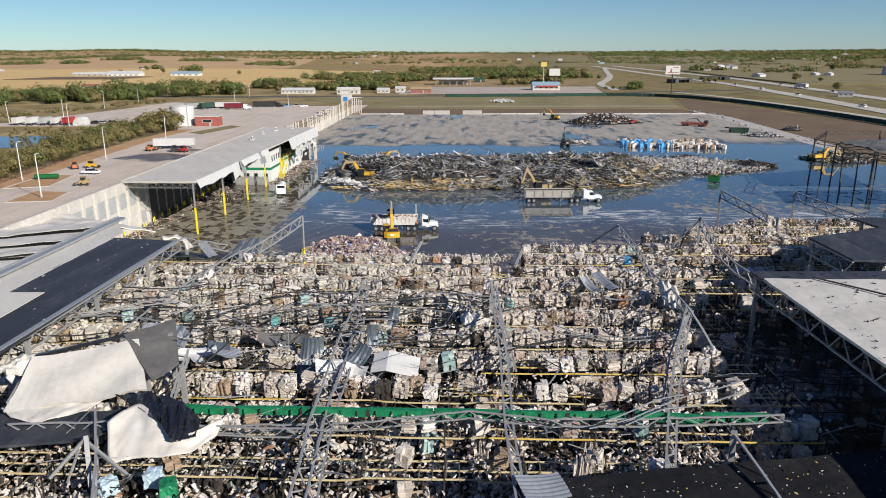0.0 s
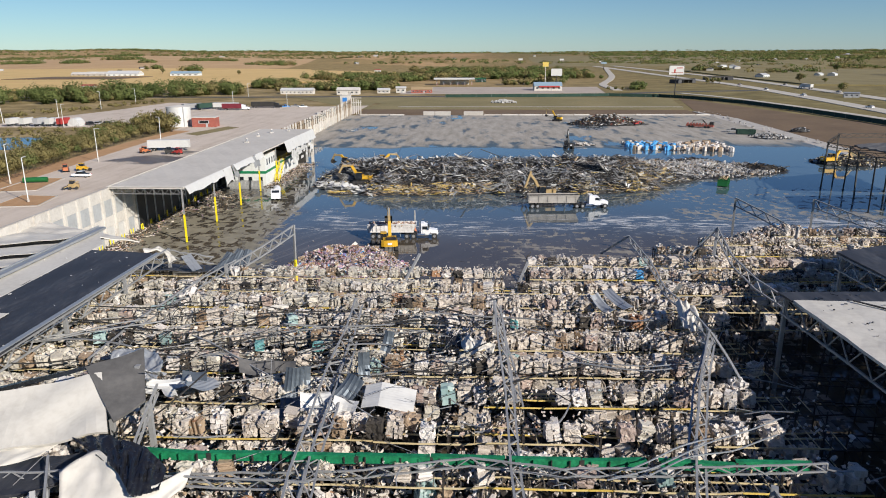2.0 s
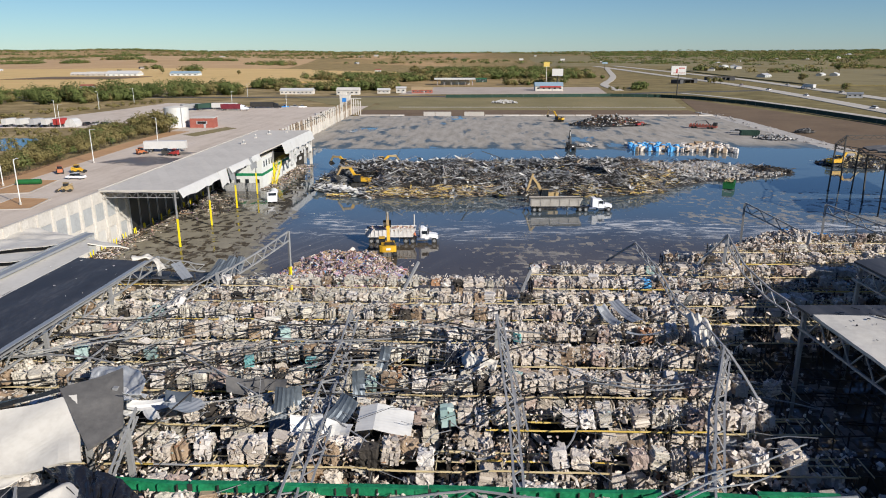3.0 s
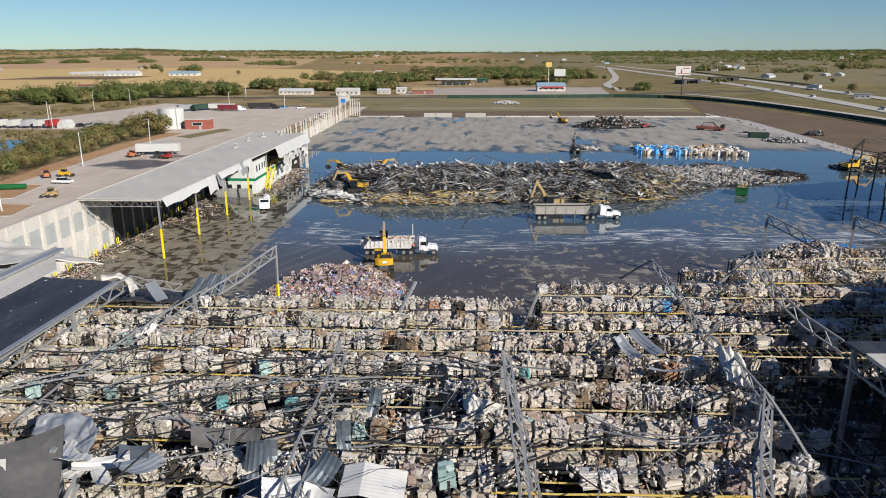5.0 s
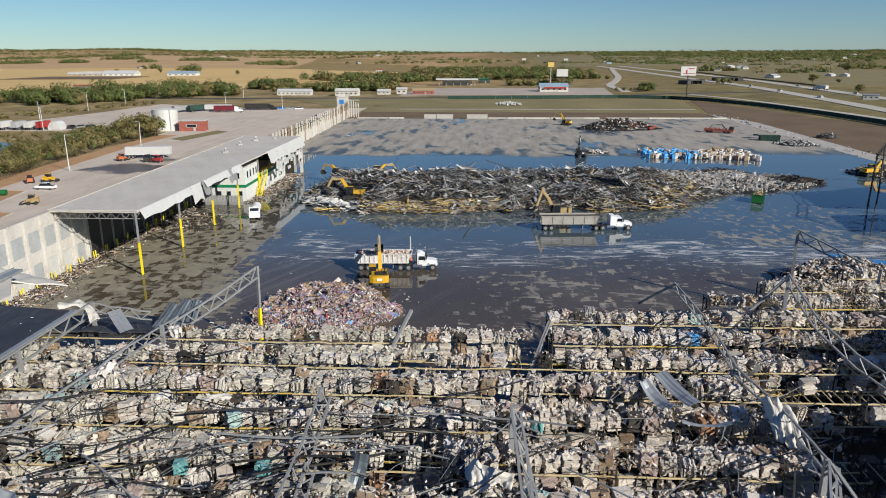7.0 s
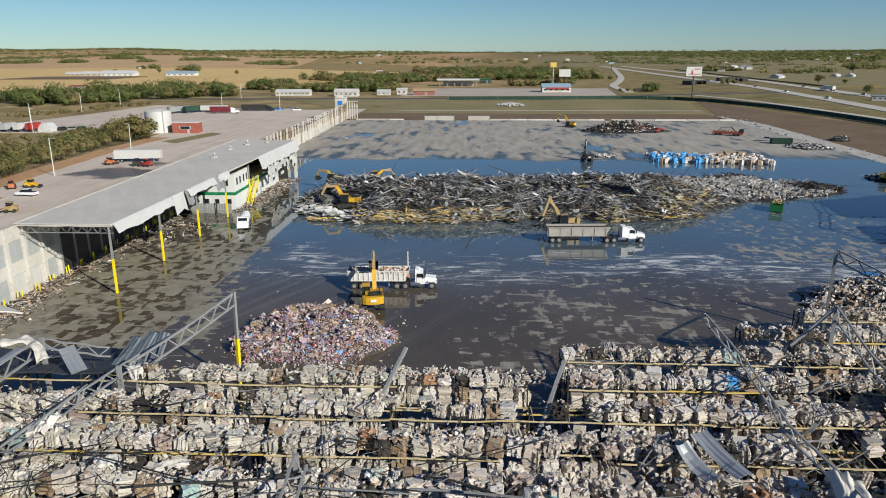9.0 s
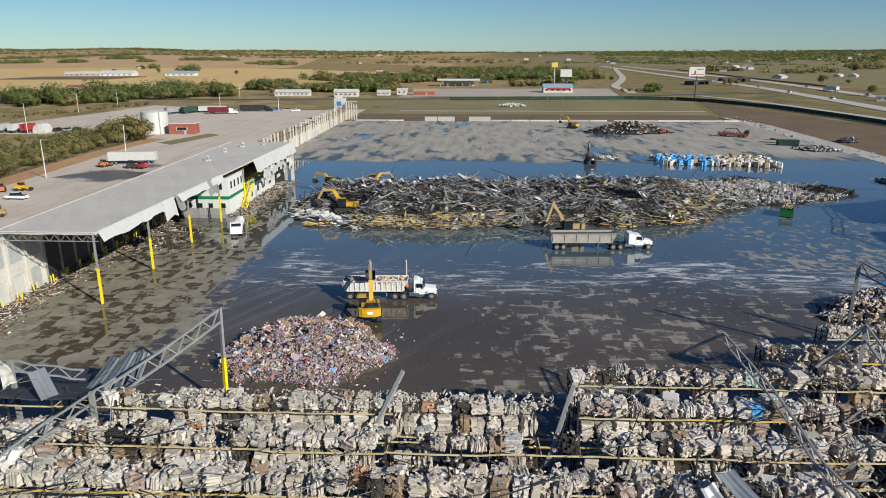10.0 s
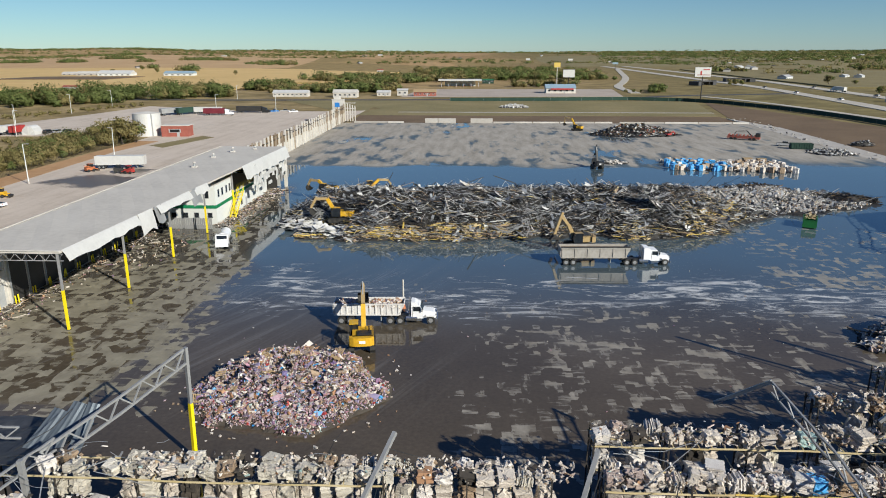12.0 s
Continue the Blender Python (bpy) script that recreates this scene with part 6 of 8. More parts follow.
solid("scrap_rods", sw, ["steel_dark", "steel_grey", "rack_upright"], "swathes of bent burnt rods over the scrap heap", "scrap heap", kind="stuff")
for i in range(64):
    x = rng.uniform(-39.5, -27.5)
    y = 186.0 - (x + 39) * .5 + rng.uniform(-3, 3)
    torn_sheet((x, y, .35 + rng.random() * 1.1), (rng.uniform(1.4, 3.6), rng.uniform(.7, 1.7)), rng.uniform(0, 3), rng.normal(0, .25), rng.normal(0, .25), .2, False, "sheet_white", "white torn sheet at the end of the scrap heap")

# heap of sorted rubbish in front of the digger
trash_h = hill(-20.9, 116.8, 9.9, 8.9, 2.45, 12.0, .7, .5)
bed(trash_h, (-34, -8, 104, 130), .55, "paper_burnt", "rubbish_bed", "packed rubbish under the heap", "rubbish heap")
tr = Heap()
TR = ["paper_white", "rubbish", "paper_tan", "carton_orange", "paper_grey", "film_blue", "paper_burnt", "paper_teal", "red_paint", "sheet_white"]
N = 34000
x, y = rng.uniform(-34, -8, N), rng.uniform(104, 130, N)
z = np.array([trash_h(a, b) for a, b in zip(x, y)])
near_front = y < 116
tone = np.where(near_front, rng.choice(10, N, p=[.04, .7, .04, .02, .06, .025, .06, .02, .02, .015]), rng.choice(10, N, p=[.02, .56, .17, .03, .08, .01, .1, .01, .01, .01]))
k = z > .08
size = rng.gamma(2.0, .055, (N, 3)) + .045
size[:, 2] *= .5
tr.boxes(np.stack([x, y, z + rng.uniform(-.05, .15, N)], -1)[k], size[k], rng.normal(0, .7, (N, 3))[k], tone[k], .12)
N = 1500
x, y = rng.uniform(-32, -9, N), rng.uniform(106, 128, N)
z = np.array([trash_h(a, b) for a, b in zip(x, y)])
k = z > .4
tr.boxes(np.stack([x, y, z + .12], -1)[k], (rng.gamma(2.2, .16, (N, 3)) * (1, 1, .25) + .05)[k], rng.normal(0, .6, (N, 3))[k], rng.choice(10, N, p=[.12, .3, .2, .08, .1, .02, .13, .01, .02, .02])[k], .15)
solid("rubbish_pieces", tr, TR, "heap of mixed bright crushed rubbish on the wet floor", "rubbish heap", kind="stuff")
for i in range(16):
    x, y = rng.uniform(-29, -13), rng.uniform(110, 124)
    z = trash_h(x, y)
    if z > .5:
        t = thing("wooden_pallet", "broken brown wooden pallet in the rubbish heap", "pallet", group="pallets in the heap")
        for q in range(5):
            part("board", one((0, -.45 + q * .22, .06), (1.1, .12, .03)), "wood", t)
        for q in (-.48, 0, .48):
            part("bearer", one((q, 0, 0), (.09, 1.0, .09)), "wood", t)
        t.matrix_basis = pose(x, y, z + .12, rng.normal(0, 22), rng.normal(0, 22), rng.uniform(0, 180))
st_ = Heap()
for i in range(90):
    a, r = rng.uniform(0, 6.28), rng.uniform(1.0, 1.35)
    st_.box((-20.6 + 9.8 * r * math.cos(a), 117.0 + 8.9 * r * math.sin(a), .04), rng.uniform(.06, .28, 3) * (1, 1, .5), turn(0, 0, a), rng.integers(0, 5), .1)
for i in range(90):
    x, y = rng.normal(5, 40), rng.uniform(98, 165)
    if -60 < x < 60:
        st_.box((x, y, .03), rng.uniform(.05, .22, 3) * (1, 1, .4), turn(0, 0, x), rng.integers(0, 5), .1)
for i in range(2200):
    y = rng.uniform(112, 226) if rng.random() < .65 else rng.normal(124, 7)
    d = abs(rng.normal(0, 1.9 + 1.2 * max(0.0, lumpy(y, 3.0, 14.0, .12))))
    x = -66.6 + d + (12 if y > 187 else 0)
    if rng.random() < .2:
        x, y = rng.normal(-52, 1.5), rng.uniform(186, 226)
    if rng.random() < .1:
        x, y = rng.normal(-59, 2.5), rng.normal(168, 6)
    pile = max(.02, .55 - .16 * d) * rng.random()
    long = rng.random() < .22
    st_.box((x, y, pile), (rng.uniform(.8, 2.2), .1, .06) if long else rng.gamma(2, .07, 3) * (1, 1, .6) + .05, turn(*rng.normal(0, .15 if long else .4, 2), rng.uniform(0, 3)), rng.choice([0, 1, 2, 4, 6, 3], p=[.05, .1, .25, .2, .38, .02]), .1)
solid("scattered_litter", st_, TR, "small litter scattered over the wet floor", "litter", kind="stuff")

# other heaps
def mixed_heap(name, label, cx, cy, rx, ry, top, n, tones, probs, seed, rods_=.5, big=1.0):
    hh = hill(cx, cy, rx, ry, top, seed)
    bed(hh, (cx - rx * 1.3, cx + rx * 1.3, cy - ry * 1.3, cy + ry * 1.3), max(.6, rx / 14), "steel_dark", name + "_bed", label, "scrap heap")
    h = Heap()
    for i in range(n):
        x, y = rng.uniform(cx - rx, cx + rx), rng.uniform(cy - ry, cy + ry)
        z = hh(x, y)
        if z < .05:
            continue
        t_ = rng.choice(len(tones), p=probs)
        if rng.random() < rods_:
            a, L, w = rng.uniform(0, 6.3), rng.gamma(2, .5) + .3, rng.choice([.08, .15, .25])
            d = np.array([math.cos(a), math.sin(a), rng.normal(-.05, .16)])
            h.bar((x, y, z), np.array((x, y, z + .1)) + d * L * big, w, w * .6, t_)
        else:
            h.box((x, y, z + .08), rng.uniform(.15, .8, 3) * big * (1, 1, .6), turn(*rng.normal(0, .6, 3)), t_, .1)
    return solid(name, h, tones, label, "scrap heap", kind="stuff")


mixed_heap("far_scrap", "dark rusty scrap heap at the far slab end", 65, 350, 18, 9, 3.9, 1500, ["steel_dark", "steel_grey", "soil_brown", "sheet_white", "brick_red"], [.5, .16, .2, .1, .04], 21.0, .5, 1.2)
mixed_heap("low_scrap", "low dark tangle of rods", 71, 231, 8, 4, 1.2, 400, ["steel_dark", "soil_brown"], [.7, .3], 22.0, .9)
mixed_heap("low_scrap", "low dark tangle of rods at the heap end", 86, 217, 8, 4.5, 1.6, 600, ["steel_dark", "soil_brown"], [.8, .2], 23.0, .95)
mixed_heap("edge_rubble", "grey rubble and sheets by the slab edge", 121, 298, 8, 7, 1.4, 500, ["concrete", "sheet_metal", "steel_dark", "sheet_white"], [.5, .2, .2, .1], 24.0, .4)
mixed_heap("corner_rubble", "heap of paper bales and scrap beside the racks", 57, 132, 11, 6, 3.4, 2400, ["paper_grey", "paper_tan", "steel_dark", "paper_white", "paper_pink", "steel_grey"], [.34, .2, .16, .12, .1, .08], 25.0, .25)
mixed_heap("field_scrap", "dark scrap on the bare soil", 143, 320, 4, 3, 1.5, 160, ["steel_dark", "steel_grey"], [.7, .3], 26.0, .7)
mixed_heap("east_scrap", "burnt dark scrap under the eastern frames", 119, 231, 11, 8, 2.0, 1100, ["steel_dark", "steel_grey", "rack_yellow", "sheet_white", "soil_brown"], [.56, .18, .12, .04, .1], 27.0, .75, 1.2)
mixed_heap("bale_litter", "scraps round the wrapped bales", 72, 268, 16, 10, .7, 700, ["paper_white", "paper_grey", "film_blue", "paper_burnt"], [.3, .3, .2, .2], 28.0, .1)
mixed_heap("pond_scrap", "pale rubble beside the digger in the water", 42, 272, 5, 2, .8, 160, ["concrete", "paper_white", "steel_dark"], [.5, .3, .2], 29.0, .2)
mixed_heap("grass_rubble", "white rubble heap on the grass", 22, 492, 9, 3, 1.6, 260, ["sheet_white", "concrete"], [.6, .4], 30.0, .1, 1.8)

# wrapped bales and crates
def bale_mesh(tone):
    h = Heap()
    bm = bmesh.new()
    bmesh.ops.create_cube(bm, size=1)
    bmesh.ops.bevel(bm, geom=bm.edges[:], offset=.07, segments=1, affect='EDGES')
    bmesh.ops.subdivide_edges(bm, edges=[e for e in bm.edges if e.calc_length() > .5], cuts=1, use_grid_fill=True)
    v = np.array([q.co[:] for q in bm.verts]) * (1.5, 1.3, 1.9) + (0, 0, .95)
    v = crumple(v, .1, 1.5, rng.uniform(0, 50))
    for g in bm.faces:
        h.f.append(np.array([[q.index for q in g.verts]]))
        h.m.append(np.zeros(1, int))
    h.v = [v]
    bm.free()
    return h.mesh("wrapped_bale", [tone])


BALES = {t_: [bale_mesh(t_) for q in range(3)] for t_ in ("film_blue", "paper_grey", "paper_white", "paper_tan")}
for i in range(230):
    x, y = rng.uniform(57, 92), 0
    y = 268 - (x - 58) * .16 + rng.uniform(-8, 8.5)
    blue = x < 75 and rng.random() < .62
    t_ = "film_blue" if blue else rng.choice(["paper_grey", "paper_white", "paper_tan"], p=[.5, .35, .15])
    ob = new("wrapped_bale", BALES[t_][rng.integers(3)])
    s = rng.uniform(.55, .9)
    ob.matrix_basis = Matrix.LocRotScale((x, y, 0), Euler((0, 0, rng.uniform(0, 3))), (s, s, s))
    tagged(ob, "blue film-wrapped bale standing on the wet floor" if blue else "pale weathered bale standing on the wet floor", "bale", "bales on the floor")
for x, y in ((84, 274), (88, 273)):
    t = thing("wooden_crate", "large pale wooden crate beside the bales", "crate", (x, y, 0), group="crates")
    part("box", one((0, 0, .8), (2.6, 1.8, 1.6)), "paper_tan", t)
    part("lid", one((0, 0, 1.66), (2.8, 2.0, .12)), "wood", t)

# eastern burnt frames: slim dark columns with sagging trusses
POSTS = [(90.6, 188.8, 11.9), (95.2, 186.6, 11.2), (92.0, 175.2, 11.2), (87.3, 160.0, 12.4), (101.5, 204.5, 12.2), (104, 184, 11.4), (101, 170, 11.4), (97, 158, 12.2), (112, 196, 11.6), (116, 180, 11.6), (108, 160, 12.0), (118, 208, 11.8), (92, 148, 12.4), (104, 146, 12.2)]
for x, y, z in POSTS:
    t = thing("burnt_column", "burnt black slim column standing in the water", "column", (x, y, 0), group="burnt columns")
    part("shaft", onebar((0, 0, 0), (rng.normal(0, .25), rng.normal(0, .25), z), .28), "steel_dark", t)
    part("base_plate", one((0, 0, .03), (.6, .6, .06)), "steel_dark", t)
for pts in ([(90.6, 188.8, 11.9), (101.5, 204.5, 12.2)], [(101.5, 204.5, 12.2), (118, 208, 11.8)], [(90.6, 188.8, 11.9), (95.2, 186.6, 11.1), (104, 184, 11.4), (116, 180, 11.6)], [(95.2, 186.6, 11.2), (92, 175.2, 11.2), (87.3, 160, 12.3)], [(92, 175.2, 11.2), (101, 170, 11.4), (108, 160, 12)], [(87.3, 160, 12.3), (97, 158, 12.2), (108, 160, 12)], [(87.3, 160, 12.3), (92, 148, 12.4), (104, 146, 12.2)]):
    joist(pts, 1.0, .16, .1, 1.4, slack=.06, tone="steel_dark", label="burnt black truss sagging between slim columns")
deck("roof_piece", [(96.0, 170.5, 11.5), (122, 168, 11.9), (126, 198, 11.8), (96.5, 187.0, 11.4)], .3, "deck_grey", "burnt roof deck over the eastern frames", .6)
deck("roof_piece", [(93.0, 148, 12.5), (122, 146, 12.6), (122, 164, 12.3), (95.0, 161.5, 12.4)], .3, "deck_grey", "burnt roof deck over the eastern frames", .5)


# ---- trucks ----
def wheel(parent, x, y, r=.52, w=.3):
    tyre = part("wheel", onetube((x, y - w / 2, r), (x, y + w / 2, r), r, n=18), "rubber", parent)
    part("rim", onetube((x, y - w / 2 - .01, r), (x, y + w / 2 + .01, r), r * .58, n=14), "rim", tyre)
    return tyre


def prism(h, prof, y0, y1, slot=0):
    """A profile in x, z drawn out along y."""
    n = len(prof)
    p_ = np.array(prof, float)
    v = np.concatenate([np.stack([p_[:, 0], np.full(n, y0), p_[:, 1]], -1), np.stack([p_[:, 0], np.full(n, y1), p_[:, 1]], -1)])
    i = np.arange(n)
    j = (i + 1) % n
    h.add(v, np.stack([i, j, j + n, i + n], -1), slot)
    h.add(v, [list(range(n))[::-1]], slot)
    h.add(v, [list(range(n, 2 * n))], slot)


def chassis_wheels(t, axles, half=1.0):
    for x, dual in axles:
        for sgn in (-1, 1):
            wheel(t, x, sgn * half, .52, .55 if dual else .32)


def tractor(t, sleeper):
    """A bonneted tractor whose bumper is at x = 0 and which faces +x."""
    L = 4.6 if sleeper else 3.6
    h = Heap()
    prism(h, [(-2.0, .75), (-.2, .75), (-.05, 1.1), (-.12, 1.45), (-.5, 1.62), (-1.9, 1.82)], -.78, .78)
    part("bonnet", h, "truck_white", t)
    h = Heap()
    prism(h, [(-3.4, .8), (-1.85, .8), (-1.85, 1.8), (-2.2, 2.5), (-2.4, 2.62), (-3.4, 2.66)], -1.1, 1.1)
    cab = part("cab", h, "truck_white", t)
    h = Heap()
    prism(h, [(-1.86, 1.86), (-1.82, 1.86), (-2.17, 2.48), (-2.21, 2.48)], -1.0, 1.0)
    part("windscreen", h, "glass_dark", cab)
    for s in (-1, 1):
        part("side_window", one((-2.65, s * 1.11, 2.12), (.95, .03, .62)), "glass_dark", cab)
        part("door_line", one((-3.2, s * 1.105, 1.6), (.04, .02, 1.5)), "black_paint", cab)
        part("step", one((-2.6, s * 1.08, .62), (1.2, .2, .3)), "chrome", cab, "bright steel cab step")
        part("mirror", one((-1.95, s * 1.35, 2.1), (.1, .22, .55)), "black_paint", cab)
    if sleeper:
        h = Heap()
        prism(h, [(-4.5, .95), (-3.42, .95), (-3.42, 2.6), (-3.6, 2.95), (-4.5, 3.0)], -1.15, 1.15)
        part("sleeper", h, "truck_white", t)
    else:
        h = Heap()
        prism(h, [(-3.4, 2.66), (-2.5, 2.66), (-2.9, 2.95), (-3.4, 3.0)], -.95, .95)
        part("air_deflector", h, "truck_white", t)
    b = -4.6 if sleeper else -3.5
    for s in (-.75, .75):
        part("exhaust", onetube((b - .15, s, .9), (b - .15, s, 3.2), .09), "chrome", t)
    part("frame", one((b / 2 - 2.2, 0, .85), (abs(b) + 3.2, .9, .25)), "black_paint", t)
    for s in (-1, 1):
        part("fuel_tank", onetube((b + .9, s * .95, .75), (b - .6, s * .95, .75), .33, n=14), "chrome", t)
        part("headlight", one((-.1, s * .75, 1.25), (.08, .3, .22)), "chrome", t)
        part("mudguard", one((-.85, s * .98, 1.15), (1.3, .36, .16)), "truck_white", t)
    part("bumper", one((-.02, 0, .6), (.16, 2.35, .4)), "chrome", t)
    part("grille", one((-.06, 0, 1.25), (.06, 1.0, .8)), "chrome", t)
    chassis_wheels(t, [(-.85, False), (b - 1.35, True), (b - 2.65, True)])
    return b - 2.0


def dump_truck(x, y, rz, sleeper, length, tone, label, ribs, top, load):
    t = thing("dump_truck", label, "truck", (x, y, 0), rz, group="dump trucks")
    k = tractor(t, sleeper)
    a, b = (k - .2 if sleeper else k + 1.2), -length
    h = Heap()
    w, z0 = 1.25, 1.35
    prism(h, [(b + .15, z0), (a - .7, z0), (a, top - .15), (a, top + .15), (b, top + .05), (b - .1, z0 + .4)], -w, -w + .08)
    prism(h, [(b + .15, z0), (a - .7, z0), (a, top - .15), (a, top + .15), (b, top + .05), (b - .1, z0 + .4)], w - .08, w)
    h.box(((a + b) / 2 - .2, 0, z0), (a - b - .6, 2 * w, .1))
    h.box((b + .05, 0, (z0 + top) / 2 + .05), (.1, 2 * w, top - z0))
    h.bar((a - .7, 0, z0), (a, 0, top + .1), 2 * w, .1, up=(0, 0, 1))
    body = part("tipper_body", h, tone, t)
    for s in (-1, 1):
        for q in np.linspace(b + .25, a - .75, ribs):
            part("rib", one((q, s * (w + .05), (z0 + top) / 2), (.12 if ribs > 7 else .07, .1, top - z0)), tone, body)
        part("top_rail", onebar((a, s * (w + .04), top + .1), (b, s * (w + .04), top + .05), .16), tone, body)
        part("bottom_rail", onebar((a - .7, s * (w + .02), z0), (b + .1, s * (w + .02), z0), .14), tone, body)
    part("trailer_frame", one(((a + b) / 2, 0, 1.1), (a - b - .8, .9, .28)), "black_paint", t)
    part("landing_gear", one((a - 3.1, 0, .75), (.12, 1.5, .9)), "steel_grey", t)
    chassis_wheels(t, [(b + 1.0, True), (b + 2.2, True)])
    if load:
        h = Heap()
        for i in range(420):
            xx, yy = rng.uniform(b + .3, a - .6), rng.uniform(-1.1, 1.1)
            h.box((xx, yy, top - .25 + .3 * (1 - abs(yy)) + rng.normal(0, .06)), rng.uniform(.15, .5, 3), turn(*rng.normal(0, .6, 3)), rng.integers(0, 5), .1)
        h.box(((a + b) / 2, 0, top - .5), (a - b - .8, 2.2, .3), None, 4)
        tagged(solid("truck_load", h, TR[:5], "crushed rubbish loaded in the tipper", "load", kind="stuff"), "").matrix_basis = pose(x, y, 0, 0, 0, rz)
    else:
        part("tarp_roll", onetube((a, -w - .05, top + .3), (b, -w - .05, top + .25), .13), "black_paint", t)
        part("inner_dirt", one(((a + b) / 2 - .2, 0, top - .38), (a - b - .9, 2.3, .3), None, 0, .05), "soil_brown", t)
    return t


dump_truck(-6.2, 136.9, 2.2, False, 13.6, "trailer_white", "white tipper truck loaded with rubbish", 12, 2.75, True)
dump_truck(31.3, 164.6, 2.3, True, 18.4, "trailer_grey", "white tractor with a long grey tipper trailer", 6, 2.9, False)
t = thing("marker_post", "orange and white marker post behind the truck", "marker post", (-11.2, 141.5, 0))
part("post", onetube((0, 0, 0), (0, 0, 4.2), .12), "wall_white", t)
part("base", onetube((0, 0, 0), (0, 0, .9), .35, .12), "orange_paint", t)


# ---- excavators ----
def excavator(x, y, rz, boom, label, tone="machine_yellow", s=1.0, z=0.0, swing=0.0, tool="bucket"):
    """Faces +y. boom: points (y, z) of the boom foot, its knee, its head and the stick's end, on the machine."""
    t = thing("excavator", label, "excavator", (x, y, z), rz, group="excavators")
    t.scale = (s, s, s)
    for sx_ in (-1, 1):
        h = Heap()
        prof = [(-2.4, .45), (-2.1, .1), (2.1, .1), (2.4, .45), (2.2, .9), (1.9, 1.0), (-1.9, 1.0), (-2.2, .9)]
        v = np.array([(sx_ * 1.25 + w, a, b) for w in (-.32, .32) for a, b in prof])
        n = len(prof)
        i = np.arange(n)
        j = (i + 1) % n
        h.add(v, np.stack([i, j, j + n, i + n], -1))
        h.add(v, [list(range(n))[::-1]])
        h.add(v, [list(range(n, 2 * n))])
        tk = part("track", h, "rubber", t)
        h = Heap()
        for q in np.linspace(-2.1, 2.1, 15):
            h.box((sx_ * 1.25, q, 1.01), (.66, .16, .06))
            h.box((sx_ * 1.25, q, .09), (.66, .16, .06))
        part("track_pads", h, "steel_dark", tk)
        for q in (-1.95, -1.0, 0, 1.0, 1.95):
            part("roller", onetube((sx_ * 1.25 - .34, q, .5), (sx_ * 1.25 + .34, q, .5), .28, n=12), "steel_dark", tk)
    part("turntable", onetube((0, 0, .8), (0, 0, 1.25), .8, n=18), "black_paint", t)
    h = Heap()
    h.box((.15, -.6, 1.75), (2.5, 3.2, 1.0))
    part("engine_house", h, tone, t)
    h = Heap()
    k = np.linspace(-1.45, 1.45, 7)
    prof = np.array([(a, -2.9 + .35 * (a / 1.45) ** 4) for a in k])
    v = np.concatenate([np.stack([prof[:, 0], prof[:, 1], np.full(7, zz)], -1) for zz in (1.2, 2.25)] + [np.stack([prof[:, 0], np.full(7, -1.9), np.full(7, zz)], -1) for zz in (1.2, 2.25)])
    i = np.arange(6)
    h.add(v, np.stack([i, i + 1, i + 8, i + 7], -1))
    h.add(v, np.stack([i + 14, i + 21, i + 22, i + 15], -1))
    h.add(v, np.stack([i + 7, i + 8, i + 22, i + 21], -1))
    h.add(v, np.stack([i, i + 14, i + 15, i + 1], -1))
    h.add(v, [[0, 7, 21, 14], [6, 20, 27, 13]])
    cw = part("counterweight", h, tone, t)
    part("badge", one((.05, -2.93, 1.75), (.75, .05, .35)), "truck_white", cw, "pale badge plate")
    h = Heap()
    v = np.array([(xx, yy, zz) for xx in (-1.4, -.45) for yy, zz in ((-.1, 1.25), (1.35, 1.25), (1.55, 1.9), (1.2, 2.95), (-.1, 2.95))])
    i = np.arange(5)
    j = (i + 1) % 5
    h.add(v, np.stack([i, j, j + 5, i + 5], -1))
    h.add(v, [[4, 3, 2, 1, 0], [5, 6, 7, 8, 9]])
    cab = part("cab", h, "glass_dark", t, "dark glazed cab")
    h = Heap()
    for xx in (-1.42, -.43):
        for a, b in (((-.1, 1.25), (-.1, 2.97)), ((1.37, 1.25), (1.57, 1.9)), ((1.57, 1.9), (1.22, 2.97)), ((-.1, 2.97), (1.22, 2.97))):
            h.bar((xx, *a), (xx, *b), .1)
    part("cab_frame", h, "black_paint", cab)
    part("cab_roof", one((-.92, .55, 3.0), (1.08, 1.45, .08)), tone, cab)
    part("engine_cover", one((.35, -1.4, 2.32), (1.7, 1.3, .18)), "black_paint", t)
    part("exhaust", onetube((.9, -1.0, 2.3), (.9, -1.0, 3.0), .08), "black_paint", t)
    h = Heap()
    for xx in (-1.3, 1.3):
        h.bar((xx, -2.0, 2.9), (xx, .2, 2.9), .05)
        for q in (-2.0, -.9, .2):
            h.bar((xx, q, 2.2), (xx, q, 2.9), .05)
    part("handrail", h, "black_paint", t)
    (a, b, c, d) = [np.array((.25, *q)) for q in boom]
    bm_ = Heap()
    bm_.bar(a, b, .56, .68)
    bo = part("boom", bm_, tone, t)
    part("upper_boom", onebar(b, c, .46, .52), "machine_tan" if tone == "machine_yellow" else tone, bo, "grimy upper boom")
    h = Heap()
    h.bar(a + (.25, .6, -.3), (a + b) / 2 + (.2, .35, -.25), .17)
    h.bar(a + (-.25, .6, -.3), (a + b) / 2 + (-.2, .35, -.25), .17)
    h.bar((b * .6 + a * .4) + (0, 0, .45), c + (0, 0, .55), .16)
    part("hydraulic_ram", h, "steel_grey", bo)
    stick = part("stick", onebar(c + (c - d) * .18, d, .4, .46), "machine_tan" if tone == "machine_yellow" else tone, t, "grimy brown stick" if tone == "machine_yellow" else "")
